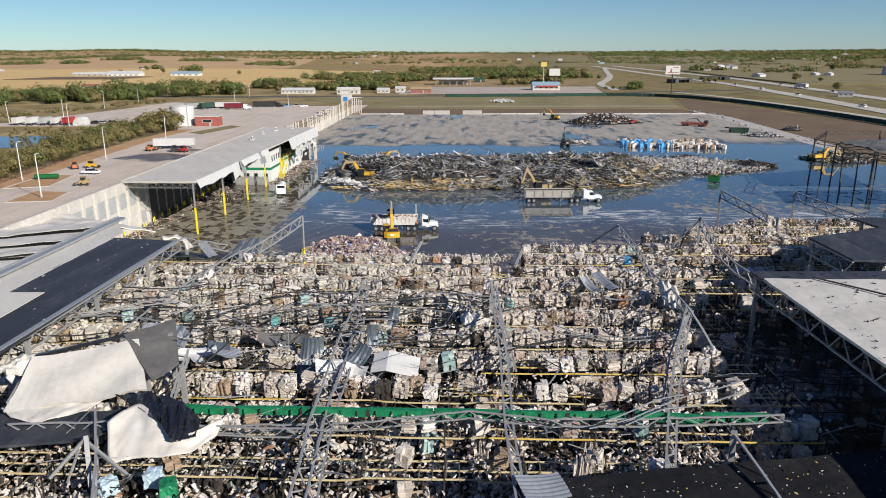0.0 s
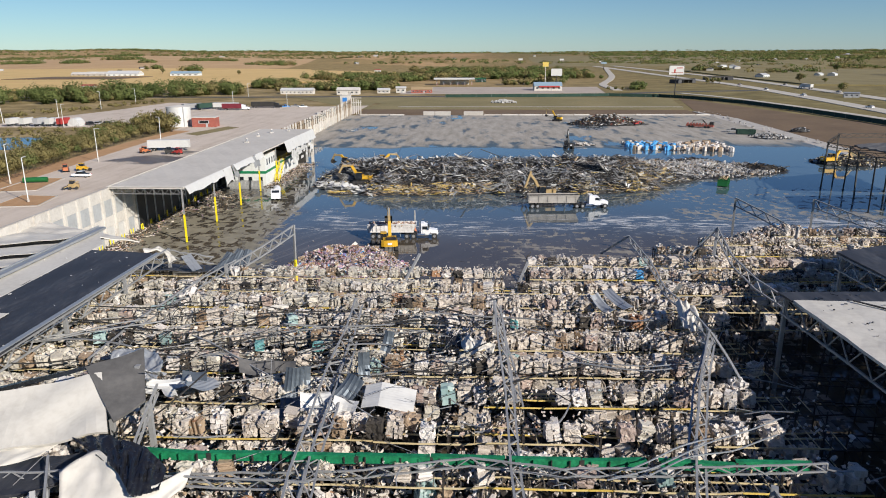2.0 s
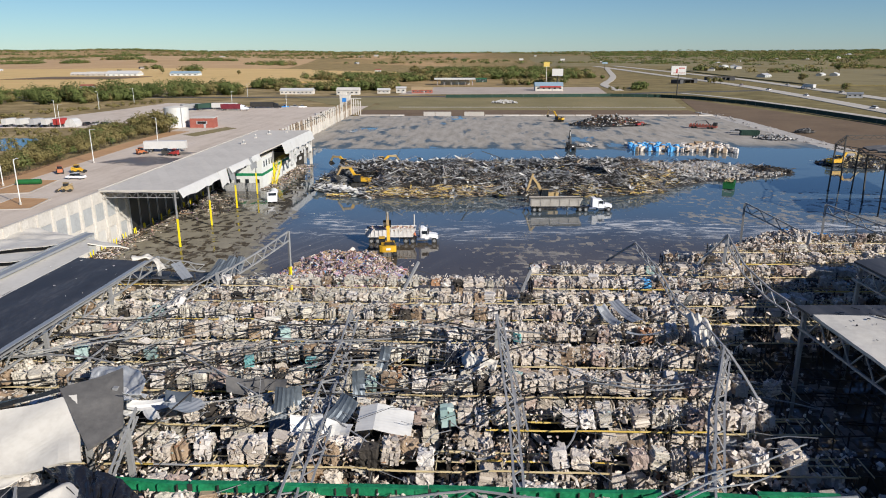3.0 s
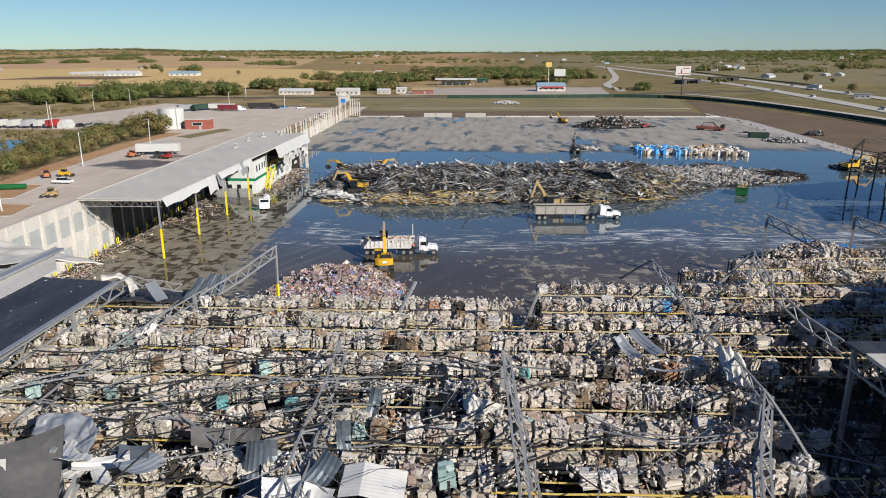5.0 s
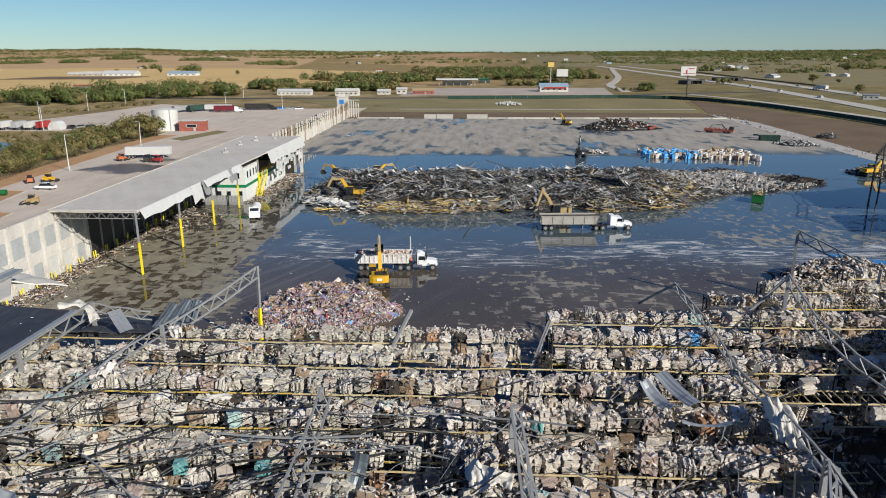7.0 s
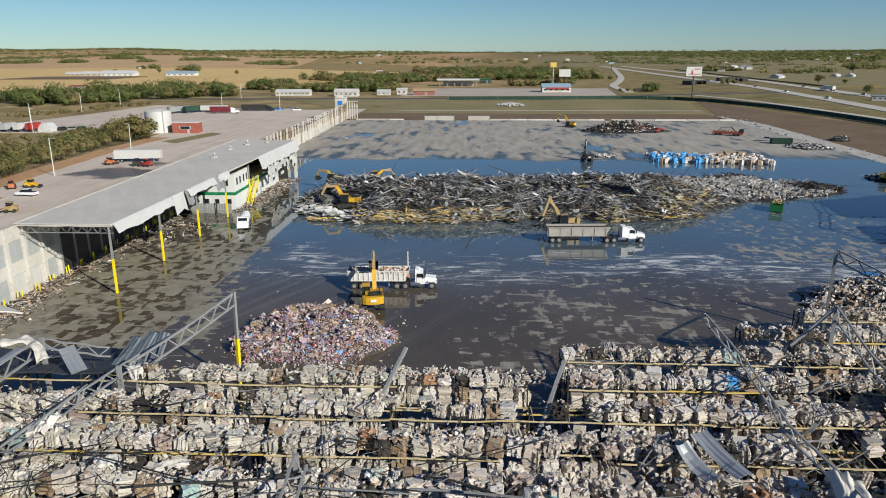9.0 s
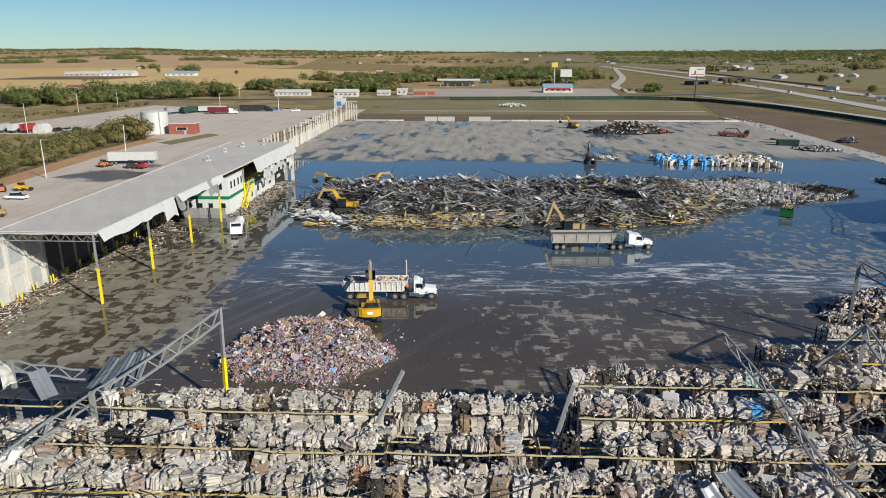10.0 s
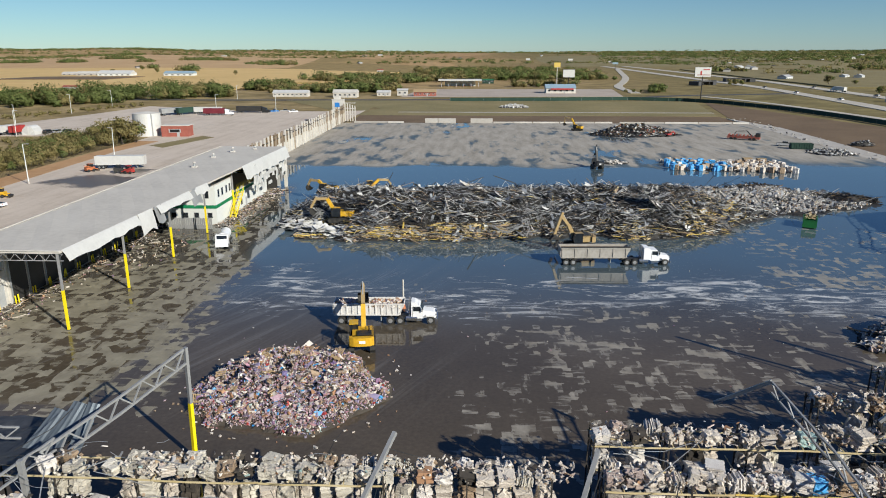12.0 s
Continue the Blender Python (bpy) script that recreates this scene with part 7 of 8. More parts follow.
    h = Heap()
    if tool == "bucket":
        v = []
        for xx in (-.7, .7):
            for yy, zz in ((0, 0), (.35, -.5), (.1, -1.15), (-.5, -1.3), (-.95, -.9)):
                v.append((d[0] + xx, d[1] + yy, d[2] + zz))
        i = np.arange(5)
        j = (i + 1) % 5
        h.add(v, np.stack([i, j, j + 5, i + 5], -1)[:4])
        h.add(v, [[4, 3, 2, 1, 0], [5, 6, 7, 8, 9]])
        for q in np.linspace(-.6, .6, 5):
            h.bar(np.array((d[0] + q, d[1] - .95, d[2] - .9)), np.array((d[0] + q, d[1] - 1.15, d[2] - .6)), .1)
    else:
        for sgn in (-1, 1):
            for q in (-.4, 0, .4):
                h.bar(d + (q, 0, 0), d + (q, sgn * .8, -.9), .14)
                h.bar(d + (q, sgn * .8, -.9), d + (q, sgn * .25, -1.9), .14)
        h.box(d + (0, 0, -.1), (1.0, .5, .4))
    part(tool, h, "steel_dark", t, "worn dark steel " + tool)
    return t


UPB = ((.9, 1.9), (3.0, 5.4), (6.2, 5.9), (6.6, 3.4))
excavator(-14.9, 128.3, 9, ((.9, 1.9), (2.5, 4.5), (5.0, 6.1), (6.4, 4.7)), "yellow tracked excavator loading the tipper truck")
excavator(17.3, 172.0, 104, ((.9, 1.9), (2.0, 4.2), (3.4, 6.0), (4.6, 2.6)), "tan tracked excavator with a grapple behind the grey tipper", "machine_tan", 1.0, .5, tool="grapple")
excavator(-29.2, 189.5, 98, ((.9, 1.9), (2.4, 4.6), (4.6, 4.6), (5.6, 2.8)), "yellow tracked excavator working on the scrap heap", "machine_yellow", 1.05, .6)
excavator(-37.0, 214.0, 70, ((.9, 1.9), (2.6, 3.4), (5.0, 3.3), (5.8, 2.0)), "yellow tracked excavator behind the scrap heap", "machine_yellow", .95, 1.2)
excavator(-27.0, 214.0, -70, ((.9, 1.9), (2.6, 3.4), (5.0, 3.2), (5.8, 2.0)), "yellow tracked excavator behind the scrap heap", "machine_yellow", .95, 1.6)
excavator(112.0, 228.0, -80, ((.9, 1.9), (2.2, 4.0), (5.0, 4.0), (6.6, 2.0)), "yellow tracked excavator under the burnt eastern frames", "machine_yellow", 1.05)
excavator(43.0, 364.0, 60, UPB, "yellow tracked excavator at the far slab end", "machine_yellow", .95)
excavator(35.4, 263.0, 8, ((.9, 1.9), (2.2, 5.2), (2.6, 7.0), (3.0, 4.4)), "dark tracked excavator standing in shallow water", "black_paint", .92, tool="grapple")
excavator(78.0, 344.0, -60, ((.9, 1.9), (2.5, 3.2), (4.4, 2.8), (5.0, 1.4)), "small red skid machine beside the far heap", "red_paint", .6)

# ---- other machines and boxes on the slab ----
t = thing("roll_off_bin", "green steel roll-off bin filled with scrap", "skip bin", (66.8, 192.0, 0), 65)
h = Heap()
for c, s in (((0, -1.2, .95), (5.2, .1, 1.5)), ((0, 1.2, .95), (5.2, .1, 1.5)), ((-2.6, 0, .95), (.1, 2.5, 1.5)), ((2.6, 0, .95), (.1, 2.5, 1.5)), ((0, 0, .25), (5.2, 2.5, .12))):
    h.box(c, s)
part("body", h, "bin_green", t)
for q in np.linspace(-2.2, 2.2, 6):
    part("rib", one((q, -1.3, .95), (.12, .12, 1.5)), "bin_green", t)
for c, s in (((0, -1.25, 1.72), (5.3, .12, .1)), ((0, 1.25, 1.72), (5.3, .12, .1)), ((-2.62, 0, 1.72), (.12, 2.38, .1)), ((2.62, 0, 1.72), (.12, 2.38, .1))):
    part("rail", one(c, s), "bin_green", t)
h = Heap()
for i in range(80):
    a = rng.uniform(0, 6.3)
    p_ = np.array((rng.uniform(-2, 2), rng.uniform(-.9, .9), 1.75 + rng.random() * .4))
    h.bar(p_, p_ + (math.cos(a) * .9, math.sin(a) * .5, .2), .1, .06, rng.integers(2))
tagged(solid("bin_scrap", h, ["rack_yellow", "soil_brown"], "rusty rods heaped in the green bin", "scrap", kind="stuff"), "").matrix_basis = pose(66.8, 192.0, 0, 0, 0, 65)

t = thing("open_container", "long green ribbed open container by the slab edge", "container", (115.5, 308, 0), -8)
h = Heap()
for c, s in (((0, -1.2, 1.1), (7.4, .1, 2.0)), ((0, 1.2, 1.1), (7.4, .1, 2.0)), ((-3.7, 0, 1.1), (.1, 2.5, 2.0)), ((3.7, 0, 1.1), (.1, 2.5, 2.0)), ((0, 0, .2), (7.4, 2.5, .12))):
    h.box(c, s)
part("body", h, "screen_green", t)
for q in np.linspace(-3.4, 3.4, 9):
    part("rib", one((q, -1.3, 1.1), (.14, .14, 2.0)), "screen_green", t)

t = thing("mobile_crane", "burnt red lattice machine on the far slab", "crane", (104.5, 334, 0), -30)
part("carrier", one((0, 0, 1.0), (12, 2.4, .9)), "brick_red", t)
for q in (-4.5, -3, 2.5, 4):
    for s in (-1, 1):
        part("wheel", onetube((q, s * 1.1 - .2, .55), (q, s * 1.1 + .2, .55), .55, n=14), "rubber", t)
for q in np.linspace(-5.5, 5.5, 9):
    part("rib", one((q, 0, 1.7), (.5, 2.2, .7), turn(0, .4, 0)), "brick_red", t)
h = Heap()
for a, b in (((3, .5, 1.5), (1, .5, 3.6)), ((3, -.5, 1.5), (1, -.5, 3.6)), ((1, 0, 3.6), (-3, 0, 3.2)), ((-3, 0, 3.2), (-3.6, 0, 1.8))):
    h.bar(a, b, .22)
for q in np.linspace(0, 1, 7):
    h.bar((3 - 2 * q, .5, 1.5 + 2.1 * q), (3 - 2 * q, -.5, 1.5 + 2.1 * q), .12)
part("mast", h, "steel_dark", t)
part("cab", one((5.2, 0, 2.1), (1.6, 2.2, 1.6)), "steel_dark", t)


def car(x, y, z, rz, tone, label, kind_="pickup", name="pickup_truck"):
    t = thing(name, label, "car", (x, y, z), rz, group="parked vehicles")
    h = Heap()
    prism(h, [(-2.7, .45), (2.65, .45), (2.75, .8), (2.6, 1.05), (-2.7, 1.1)], -.95, .95)
    part("body", h, tone, t)
    h = Heap()
    if kind_ == "pickup":
        prism(h, [(-.9, 1.08), (1.55, 1.05), (.85, 1.75), (-.7, 1.8)], -.85, .85)
    else:
        prism(h, [(-2.5, 1.08), (1.4, 1.05), (.6, 1.7), (-2.3, 1.72)], -.85, .85)
    cab = part("cabin", h, "glass_dark", t)
    part("roof", one((0 if kind_ == "pickup" else -.8, 0, 1.79 if kind_ == "pickup" else 1.73), (1.5 if kind_ == "pickup" else 2.7, 1.6, .06)), tone, cab)
    if kind_ == "pickup":
        part("bed", one((-1.8, 0, 1.115), (1.6, 1.5, .02)), "black_paint", t)
    for xx in (-1.75, 1.75):
        for s in (-1, 1):
            tk = part("wheel", onetube((xx, s * .82 - .12, .38), (xx, s * .82 + .12, .38), .38, n=14), "rubber", t)
            part("rim", onetube((xx, s * .82 - .13, .38), (xx, s * .82 + .13, .38), .22, n=10), "rim", tk)
    for s in (-1, 1):
        part("headlight", one((2.7, s * .7, .85), (.06, .35, .18)), "chrome", t)
        part("tail_light", one((-2.71, s * .8, .9), (.04, .2, .25)), "red_paint", t)
    return t


car(113, 316, 0, -20, "grey_paint", "grey and white pickup by the far slab edge")
# tank truck near the office
t = thing("tank_truck", "small white vacuum truck with a red tank end beside the office", "truck", (-47.6, 172.5, 0), -78)
part("tank", onetube((-3.2, 0, 1.75), (1.2, 0, 1.75), .95, n=18), "truck_white", t)
part("tank_end", onetube((-3.45, 0, 1.75), (-3.2, 0, 1.75), .7, .95, n=18), "red_paint", t)
h = Heap()
prism(h, [(1.4, .6), (3.3, .6), (3.3, 1.6), (2.6, 1.9), (2.3, 2.6), (1.4, 2.6)], -1.1, 1.1)
part("cab", h, "truck_white", t)
part("windscreen", one((2.5, 0, 2.2), (.06, 1.8, .6), turn(0, -.35, 0)), "glass_dark", t)
part("frame", one((0, 0, .75), (6.4, .9, .3)), "black_paint", t)
for q in (-2.6, -1.3, 2.4):
    for s in (-1, 1):
        wheel(t, q, s * .95, .5, .32)
# blue boom and dark machine by the eastern heap
t = thing("boom_lift", "dark boom lift with a blue arm beside the rubble", "boom lift", (60, 137, 0), -15)
part("base", one((0, 0, .8), (4.2, 2.2, 1.0), None, 0, .03), "black_paint", t)
part("arm", onebar((-3.0, 0, 2.6), (5.5, 0, 2.1), .4, .5), "blue_paint", t)
part("turret", one((1.0, 0, 1.7), (1.8, 1.6, .9)), "steel_dark", t)
for q in (-1.4, 1.4):
    for s in (-1, 1):
        part("wheel", onetube((q, s * 1.1 - .2, .5), (q, s * 1.1 + .2, .5), .5, n=14), "rubber", t)

# ---- yard west of the dock ----
# yard concrete with a ragged wet patch, tyre marks and slab joints
m, nt, p, geo = blank("yard_slab")
pos = geo.outputs["Position"]
sx = nt.nodes.new("ShaderNodeSeparateXYZ")
nt.links.new(pos, sx.inputs[0])
n1, n2 = noise_node(nt, pos, .06, 6, .65), noise_node(nt, pos, 1.2, 5, .6)
marks = noise_node(nt, stretched(nt, pos, (.35, .03, 1)), 1.0, 5, .65)
tone = ramp(nt, [(.3, (.36, .29, .225)), (.5, (.52, .44, .36)), (.7, (.6, .52, .44))])
nt.links.new(maths(nt, 'ADD', maths(nt, 'MULTIPLY', n1, .4), maths(nt, 'ADD', maths(nt, 'MULTIPLY', n2, .2), maths(nt, 'MULTIPLY', marks, .4))), tone.inputs[0])
dx = maths(nt, 'MULTIPLY', maths(nt, 'ADD', sx.outputs[0], 112.0), 1 / 13)
dy = maths(nt, 'MULTIPLY', maths(nt, 'ADD', sx.outputs[1], -248.0), 1 / 22)
d2 = maths(nt, 'ADD', maths(nt, 'MULTIPLY', dx, dx), maths(nt, 'MULTIPLY', dy, dy))
damp = maths(nt, 'MULTIPLY', maths(nt, 'SUBTRACT', maths(nt, 'MULTIPLY_ADD', n1, 6.5, -2.5), d2), 1.6, None, True)
drip = maths(nt, 'MULTIPLY', maths(nt, 'SUBTRACT', marks, .62), 10.0, None, True)
damp = maths(nt, 'MAXIMUM', damp, maths(nt, 'MULTIPLY', drip, .35))
nt.links.new(mixed(nt, damp, tone.outputs[0], (.12, .1, .08)), p.inputs["Base Color"])
nt.links.new(maths(nt, 'MULTIPLY_ADD', damp, -.45, .88), p.inputs["Roughness"])
p.inputs["Specular IOR Level"].default_value = .25
M["yard_slab"] = m
draped("yard", [(-131, 40), (-67.75, 40), (-67.75, 300), (-139, 300)], "yard_slab", .06, "pale concrete truck yard", "yard")
draped("yard_north", [(-139, 300), (-67.75, 300), (-67.75, 470), (-148, 470)], "yard_slab", .06, "pale concrete truck yard", "yard")
draped("parking_lot", [(-248, 346), (-162, 346), (-148, 475), (-212, 500)], "yard_slab", .07, "pale concrete lorry park", "parking lot")
draped("yard_track", [(-162, 346), (-139, 346), (-148, 470), (-150, 470)], "yard_slab", .065, "pale concrete apron", "yard")
draped("verge", [(-139, 150), (-127, 150), (-134, 300), (-141, 300)], "soil_orange", .08, "bare orange soil along the yard fence", "verge")
draped("verge", [(-141, 300), (-134, 300), (-131, 331), (-140, 332)], "soil_orange", .08, "bare orange soil along the yard fence", "verge")
draped("verge", [(-129, 318), (-121, 312), (-113, 345), (-120, 350)], "grass_dry", .085, "dry grass beside the brick pump house", "verge")
for o in ([(-128, 184), (-117, 187), (-120, 206), (-129, 206)], [(-116, 166), (-105, 168), (-107, 180), (-117, 181)]):
    draped("verge", o, "soil_orange", .1, "bare soil island with a pale kerb", "verge")
    t = thing("kerb_island", "pale concrete kerb round a soil island", "kerb", kind="structure")
    q = np.array(o + [o[0]], float)
    for a, b in zip(q[:-1], q[1:]):
        part("kerb_length", onebar((*a, -1.2), (*b, -1.2), .3, .3), "concrete", t)
draped("pond", [(-225, 258), (-168, 268), (-184, 305), (-250, 300)], "water", .09, "small pond beyond the hedge", "water", step=6)
draped("lawn", [(-66, 440), (128, 437), (148, 548), (-140, 556)], "grass_green", .1, "mown grass strip beyond the slab", "grass")
draped("bank", [(-64, 398), (127, 398), (128, 436), (-66, 440)], "soil_brown", .09, "bare brown soil beyond the slab", "soil")
draped("path", [(-70, 458), (132, 456), (132, 459.5), (-70, 461.5)], "concrete", .13, "thin pale path in the grass", "path")
draped("bare_field", [(134, 180), (205, 180), (195, 345), (134, 345)], "soil_brown", .08, "bare brown soil east of the slab", "soil")
draped("bare_field", [(134, 345), (195, 345), (152, 540), (131, 430)], "soil_brown", .085, "bare brown soil east of the slab", "soil")
draped("apron_east", [(128.2, 250), (136, 262), (138, 380), (128.2, 425)], "concrete", .3, "broken pale concrete apron beside the slab", "pavement", step=6)
ap = Heap()
for i in range(90):
    y = rng.uniform(262, 420)
    ap.box((rng.uniform(127, 137), y, .1 + rng.random() * .25), rng.gamma(2, .25, 3) * (1, 1, .25) + .1, turn(*rng.normal(0, .15, 2), rng.uniform(0, 3)), rng.choice(3, p=[.8, .1, .1]), .1)
solid("apron_rubble", ap, ["concrete", "wall_white", "steel_dark"], "broken concrete pieces along the slab edge", "rubble", kind="stuff")
draped("field", [(-980, 560), (-215, 690), (-290, 1300), (-1250, 1480)], "field_gold", 1.0, "straw-coloured stubble field", "field", step=90)
draped("field", [(-1500, 1500), (-330, 1300), (-520, 2500), (-2300, 2600)], "field_rust", 3.0, "rust-brown field", "field", step=120)
draped("field", [(-240, 800), (-150, 800), (-120, 1150), (-300, 1250)], "field_gold", 1.1, "straw-coloured stubble field", "field", step=90)
draped("field", [(150, 1500), (700, 1400), (1300, 2600), (200, 2900)], "grass_dry", 3.0, "pale dry field", "field", step=120)
draped("field", [(330, 720), (760, 640), (900, 1150), (330, 1250)], "grass_dry", 1.2, "dry pasture beside the highway", "field", step=80)
draped("field", [(-600, 900), (-440, 880), (-430, 960), (-580, 980)], "soil_brown", 1.6, "bare brown ground by the sheds", "soil", step=40)
draped("gravel_lot", [(-60, 590), (110, 600), (120, 700), (-50, 700)], "yard_concrete", .12, "pale gravel forecourt", "gravel", step=30)
ribbon("road", [(-420, 556), (-250, 556), (-146, 556), (-20, 563), (100, 580), (160, 612), (260, 640)], 9, "asphalt_dark", .2, "dark asphalt country road", "road")
ribbon("highway", [(225, 250), (228, 340), (238, 430), (251, 570), (262, 733), (259, 908), (253, 1223), (249, 1500)], 13, "road_grey", .35, "pale concrete highway lanes", "road")
ribbon("highway", [(275, 330), (285, 430), (296, 560), (310, 760), (314, 900), (303, 1128), (291, 1406), (289, 1500)], 13, "road_grey", .35, "pale concrete highway lanes", "road")
ribbon("side_road", [(128, 640), (133, 739), (160, 850), (186, 971), (215, 1150), (244, 1331)], 8, "road_grey", .4, "pale side road", "road")
ribbon("frontage_road", [(212, 250), (214, 340), (206, 440), (190, 540), (170, 600)], 6, "road_grey", .25, "pale frontage road", "road")

# green windscreen fence round the site
pts = np.array([(-20, 548), (50, 552), (105, 560), (140, 548), (160, 525), (178, 480), (188, 430), (194, 370), (198, 300), (200, 235)], float)
f_ = thing("site_fence", "dark green windscreen fence round the site", "fence")
for a, b in zip(pts[:-1], pts[1:]):
    n = int(np.linalg.norm(b - a) / 12) + 1
    for k in range(n):
        p0, p1 = a + (b - a) * k / n, a + (b - a) * (k + 1) / n
        part("screen", onebar((*p0, .95), (*p1, .95), .06, 2.3), "screen_green", f_)
        part("post", onetube((*p0, -.4), (*p0, 2.2), .06, n=6), "steel_grey", f_)
pts = np.array([(-133, 150), (-133.5, 189), (-140.5, 250), (-142.5, 299), (-139.5, 328)], float)
f_ = thing("yard_fence", "dark chain-link fence along the hedge", "fence")
for a, b in zip(pts[:-1], pts[1:]):
    n = int(np.linalg.norm(b - a) / 6.0)
    for k in range(n):
        p0, p1 = a + (b - a) * k / n, a + (b - a) * (k + 1) / n
        h = Heap()
        for z in np.linspace(-1.2, .9, 9):
            h.bar((*p0, z), (*p1, z), .03)
        for q in np.linspace(0, 1, 9):
            h.bar((*(p0 + (p1 - p0) * q), -1.2), (*(p0 + (p1 - p0) * q), .9), .03)
        part("mesh_panel", h, "steel_dark", f_)
        part("post", onetube((*p0, -1.3), (*p0, .9), .05, n=6), "steel_dark", f_)


# ---- trees ----
def leaves(h, c, radii, n, size, slot=0):
    """Small leaf clumps, each a bent pair of faces, in a lobed crown round c."""
    d = rng.normal(0, 1, (n, 3))
    d /= np.linalg.norm(d, axis=1, keepdims=True)
    lobe = 1 + .35 * np.sin(d[:, 0] * 4 + c[0]) * np.cos(d[:, 1] * 5 + c[1]) + .2 * np.sin(d[:, 2] * 6 + c[1])
    p_ = c + d * radii * (rng.random((n, 1)) ** .25) * lobe[:, None]
    a, b = rng.normal(0, 1, (n, 3)), rng.normal(0, 1, (n, 3))
    out = d * np.array((1, 1, 1.25)) + rng.normal(0, .28, (n, 3))
    out /= np.linalg.norm(out, axis=1, keepdims=True)
    a = a - out * (a * out).sum(1, keepdims=True)
    b = np.cross(out, a) + .3 * (b - out * (b * out).sum(1, keepdims=True))
    a = a / np.linalg.norm(a, axis=1, keepdims=True) * size * rng.uniform(.5, 1.2, (n, 1))
    b = b / np.linalg.norm(b, axis=1, keepdims=True) * size * rng.uniform(.4, .9, (n, 1))
    v = np.stack([p_ - a, p_ + b, p_ + a + (0, 0, .15 * size), p_ - b], 1).reshape(-1, 3)
    f = np.arange(4 * n).reshape(n, 4)
    h.add(v, f, slot)


def tree(x, y, height, spread, label, olive=0.5, base=None):
    z = float(land(x, y)) if base is None else base
    t = thing("tree", label, "tree", (x, y, z), rng.uniform(0, 360), group="single trees")
    h = Heap()
    lean = rng.normal(0, .3, 2)
    fork = np.array((lean[0], lean[1], height * .35))
    h.tube((0, 0, -.2), fork, height * .03, height * .02, 8)
    for k in range(6):
        a = k * 1.05 + rng.normal(0, .2)
        h.tube(fork, fork + (math.cos(a) * spread * .6, math.sin(a) * spread * .6, height * rng.uniform(.2, .45)), height * .014, height * .005, 6)
    part("trunk", h, "bark", t)
    h = Heap()
    for k in range(9):
        a, r = rng.uniform(0, 6.3), spread * rng.uniform(.1, .62)
        leaves(h, np.array((math.cos(a) * r, math.sin(a) * r, height * rng.uniform(.4, .82))), np.array((.5, .5, .38)) * spread * rng.uniform(.7, 1.1), 110, height * .05, int(rng.random() < olive))
    part("crown", h, ["leaf_green", "leaf_olive"], t)
    return t


def thicket(name, label, spots, hi, n, size, olive=.5, wide=.55):
    """A belt of crowns that nobody could count."""
    h = Heap()
    for x, y in spots:
        z, H_ = float(land(x, y)), hi * rng.uniform(.45, 1.15) * (1 + .45 * noise.noise(Vector((x * 1.3 / hi / 2, y * 1.3 / hi / 2, 2.0))))
        leaves(h, np.array((x, y, z + H_ * .5)), np.array((H_ * wide, H_ * wide, H_ * .48)), n, size, int(rng.random() < olive))
    return solid(name, h, ["leaf_green", "leaf_olive"], label, "trees", kind="stuff")


def band(a, b, n, depth):
    a, b = np.array(a, float), np.array(b, float)
    d = (b - a) / np.linalg.norm(b - a)
    s = np.array((-d[1], d[0]))
    return [tuple(a + (b - a) * rng.random() + s * rng.uniform(0, depth)) for _ in range(n)]


thicket("hedge", "dense olive scrub behind the yard fence", band((-135, 165), (-142, 250), 120, 13) + band((-142, 250), (-144, 310), 110, 22) + band((-143, 300), (-140, 332), 50, 26), 5.6, 420, .34, .85)
thicket("scrub", "low dry scrub round the pond", band((-150, 290), (-180, 345), 60, 40) + band((-205, 240), (-200, 330), 50, 30), 1.8, 60, .35, .9)
for x, y, hh, sp_ in ((-138.5, 327, 10, 6.5), (-141.5, 322, 11, 7), (-146, 322, 10, 6), (-151, 318, 8, 5), (-149, 330, 9, 5.5), (-157, 312, 7, 5)):
    tree(x, y, hh, sp_, "olive broad-leaved tree beside the white tank", .8)
thicket("tree_belt", "green belt of trees beyond the lorry park", band((-470, 418), (-300, 479), 80, 70) + band((-300, 479), (-264, 498), 40, 60) + band((-264, 500), (-225, 557), 60, 60) + band((-225, 557), (-188, 590), 40, 40), 11.5, 560, .75, .12)
thicket("verge_scrub", "low brown scrub before the trees", band((-300, 385), (-255, 395), 40, 16) + band((-255, 420), (-215, 505), 70, 14), 2.2, 50, .5, 1.0)
thicket("woods", "olive woods north of the road", band((-205, 668), (-165, 672), 50, 40) + band((-125, 640), (-70, 640), 60, 50) + band((-112, 770), (-30, 850), 150, 130) + band((-30, 850), (160, 900), 260, 150) + band((-60, 1000), (170, 1050), 200, 250), 9.0, 260, 1.0, .4, .7)
thicket("woods", "olive hedgerow north of the road", band((-175, 640), (-120, 640), 50, 30) + band((40, 730), (100, 760), 40, 25) + band((150, 640), (165, 700), 20, 10), 7, 120, .9, .6)
sp_ = band((-997, 1899), (-875, 1845), 70, 50) + band((-693, 1721), (-590, 1802), 60, 40) + band((-1150, 1690), (-1036, 1671), 60, 60) + band((-974, 1676), (-908, 1647), 40, 30) + band((-760, 1623), (-724, 1616), 24, 25)
sp_ += band((-1450, 2147), (-1095, 2364), 150, 70) + band((-435, 1511), (-400, 1659), 40, 60) + band((-585, 1315), (-575, 1320), 5, 8) + band((-480, 1180), (-440, 1170), 10, 10)
thicket("far_groves", "dark green groves standing in the straw fields", sp_, 11, 110, 1.6, .25, .9)
sp_ = []
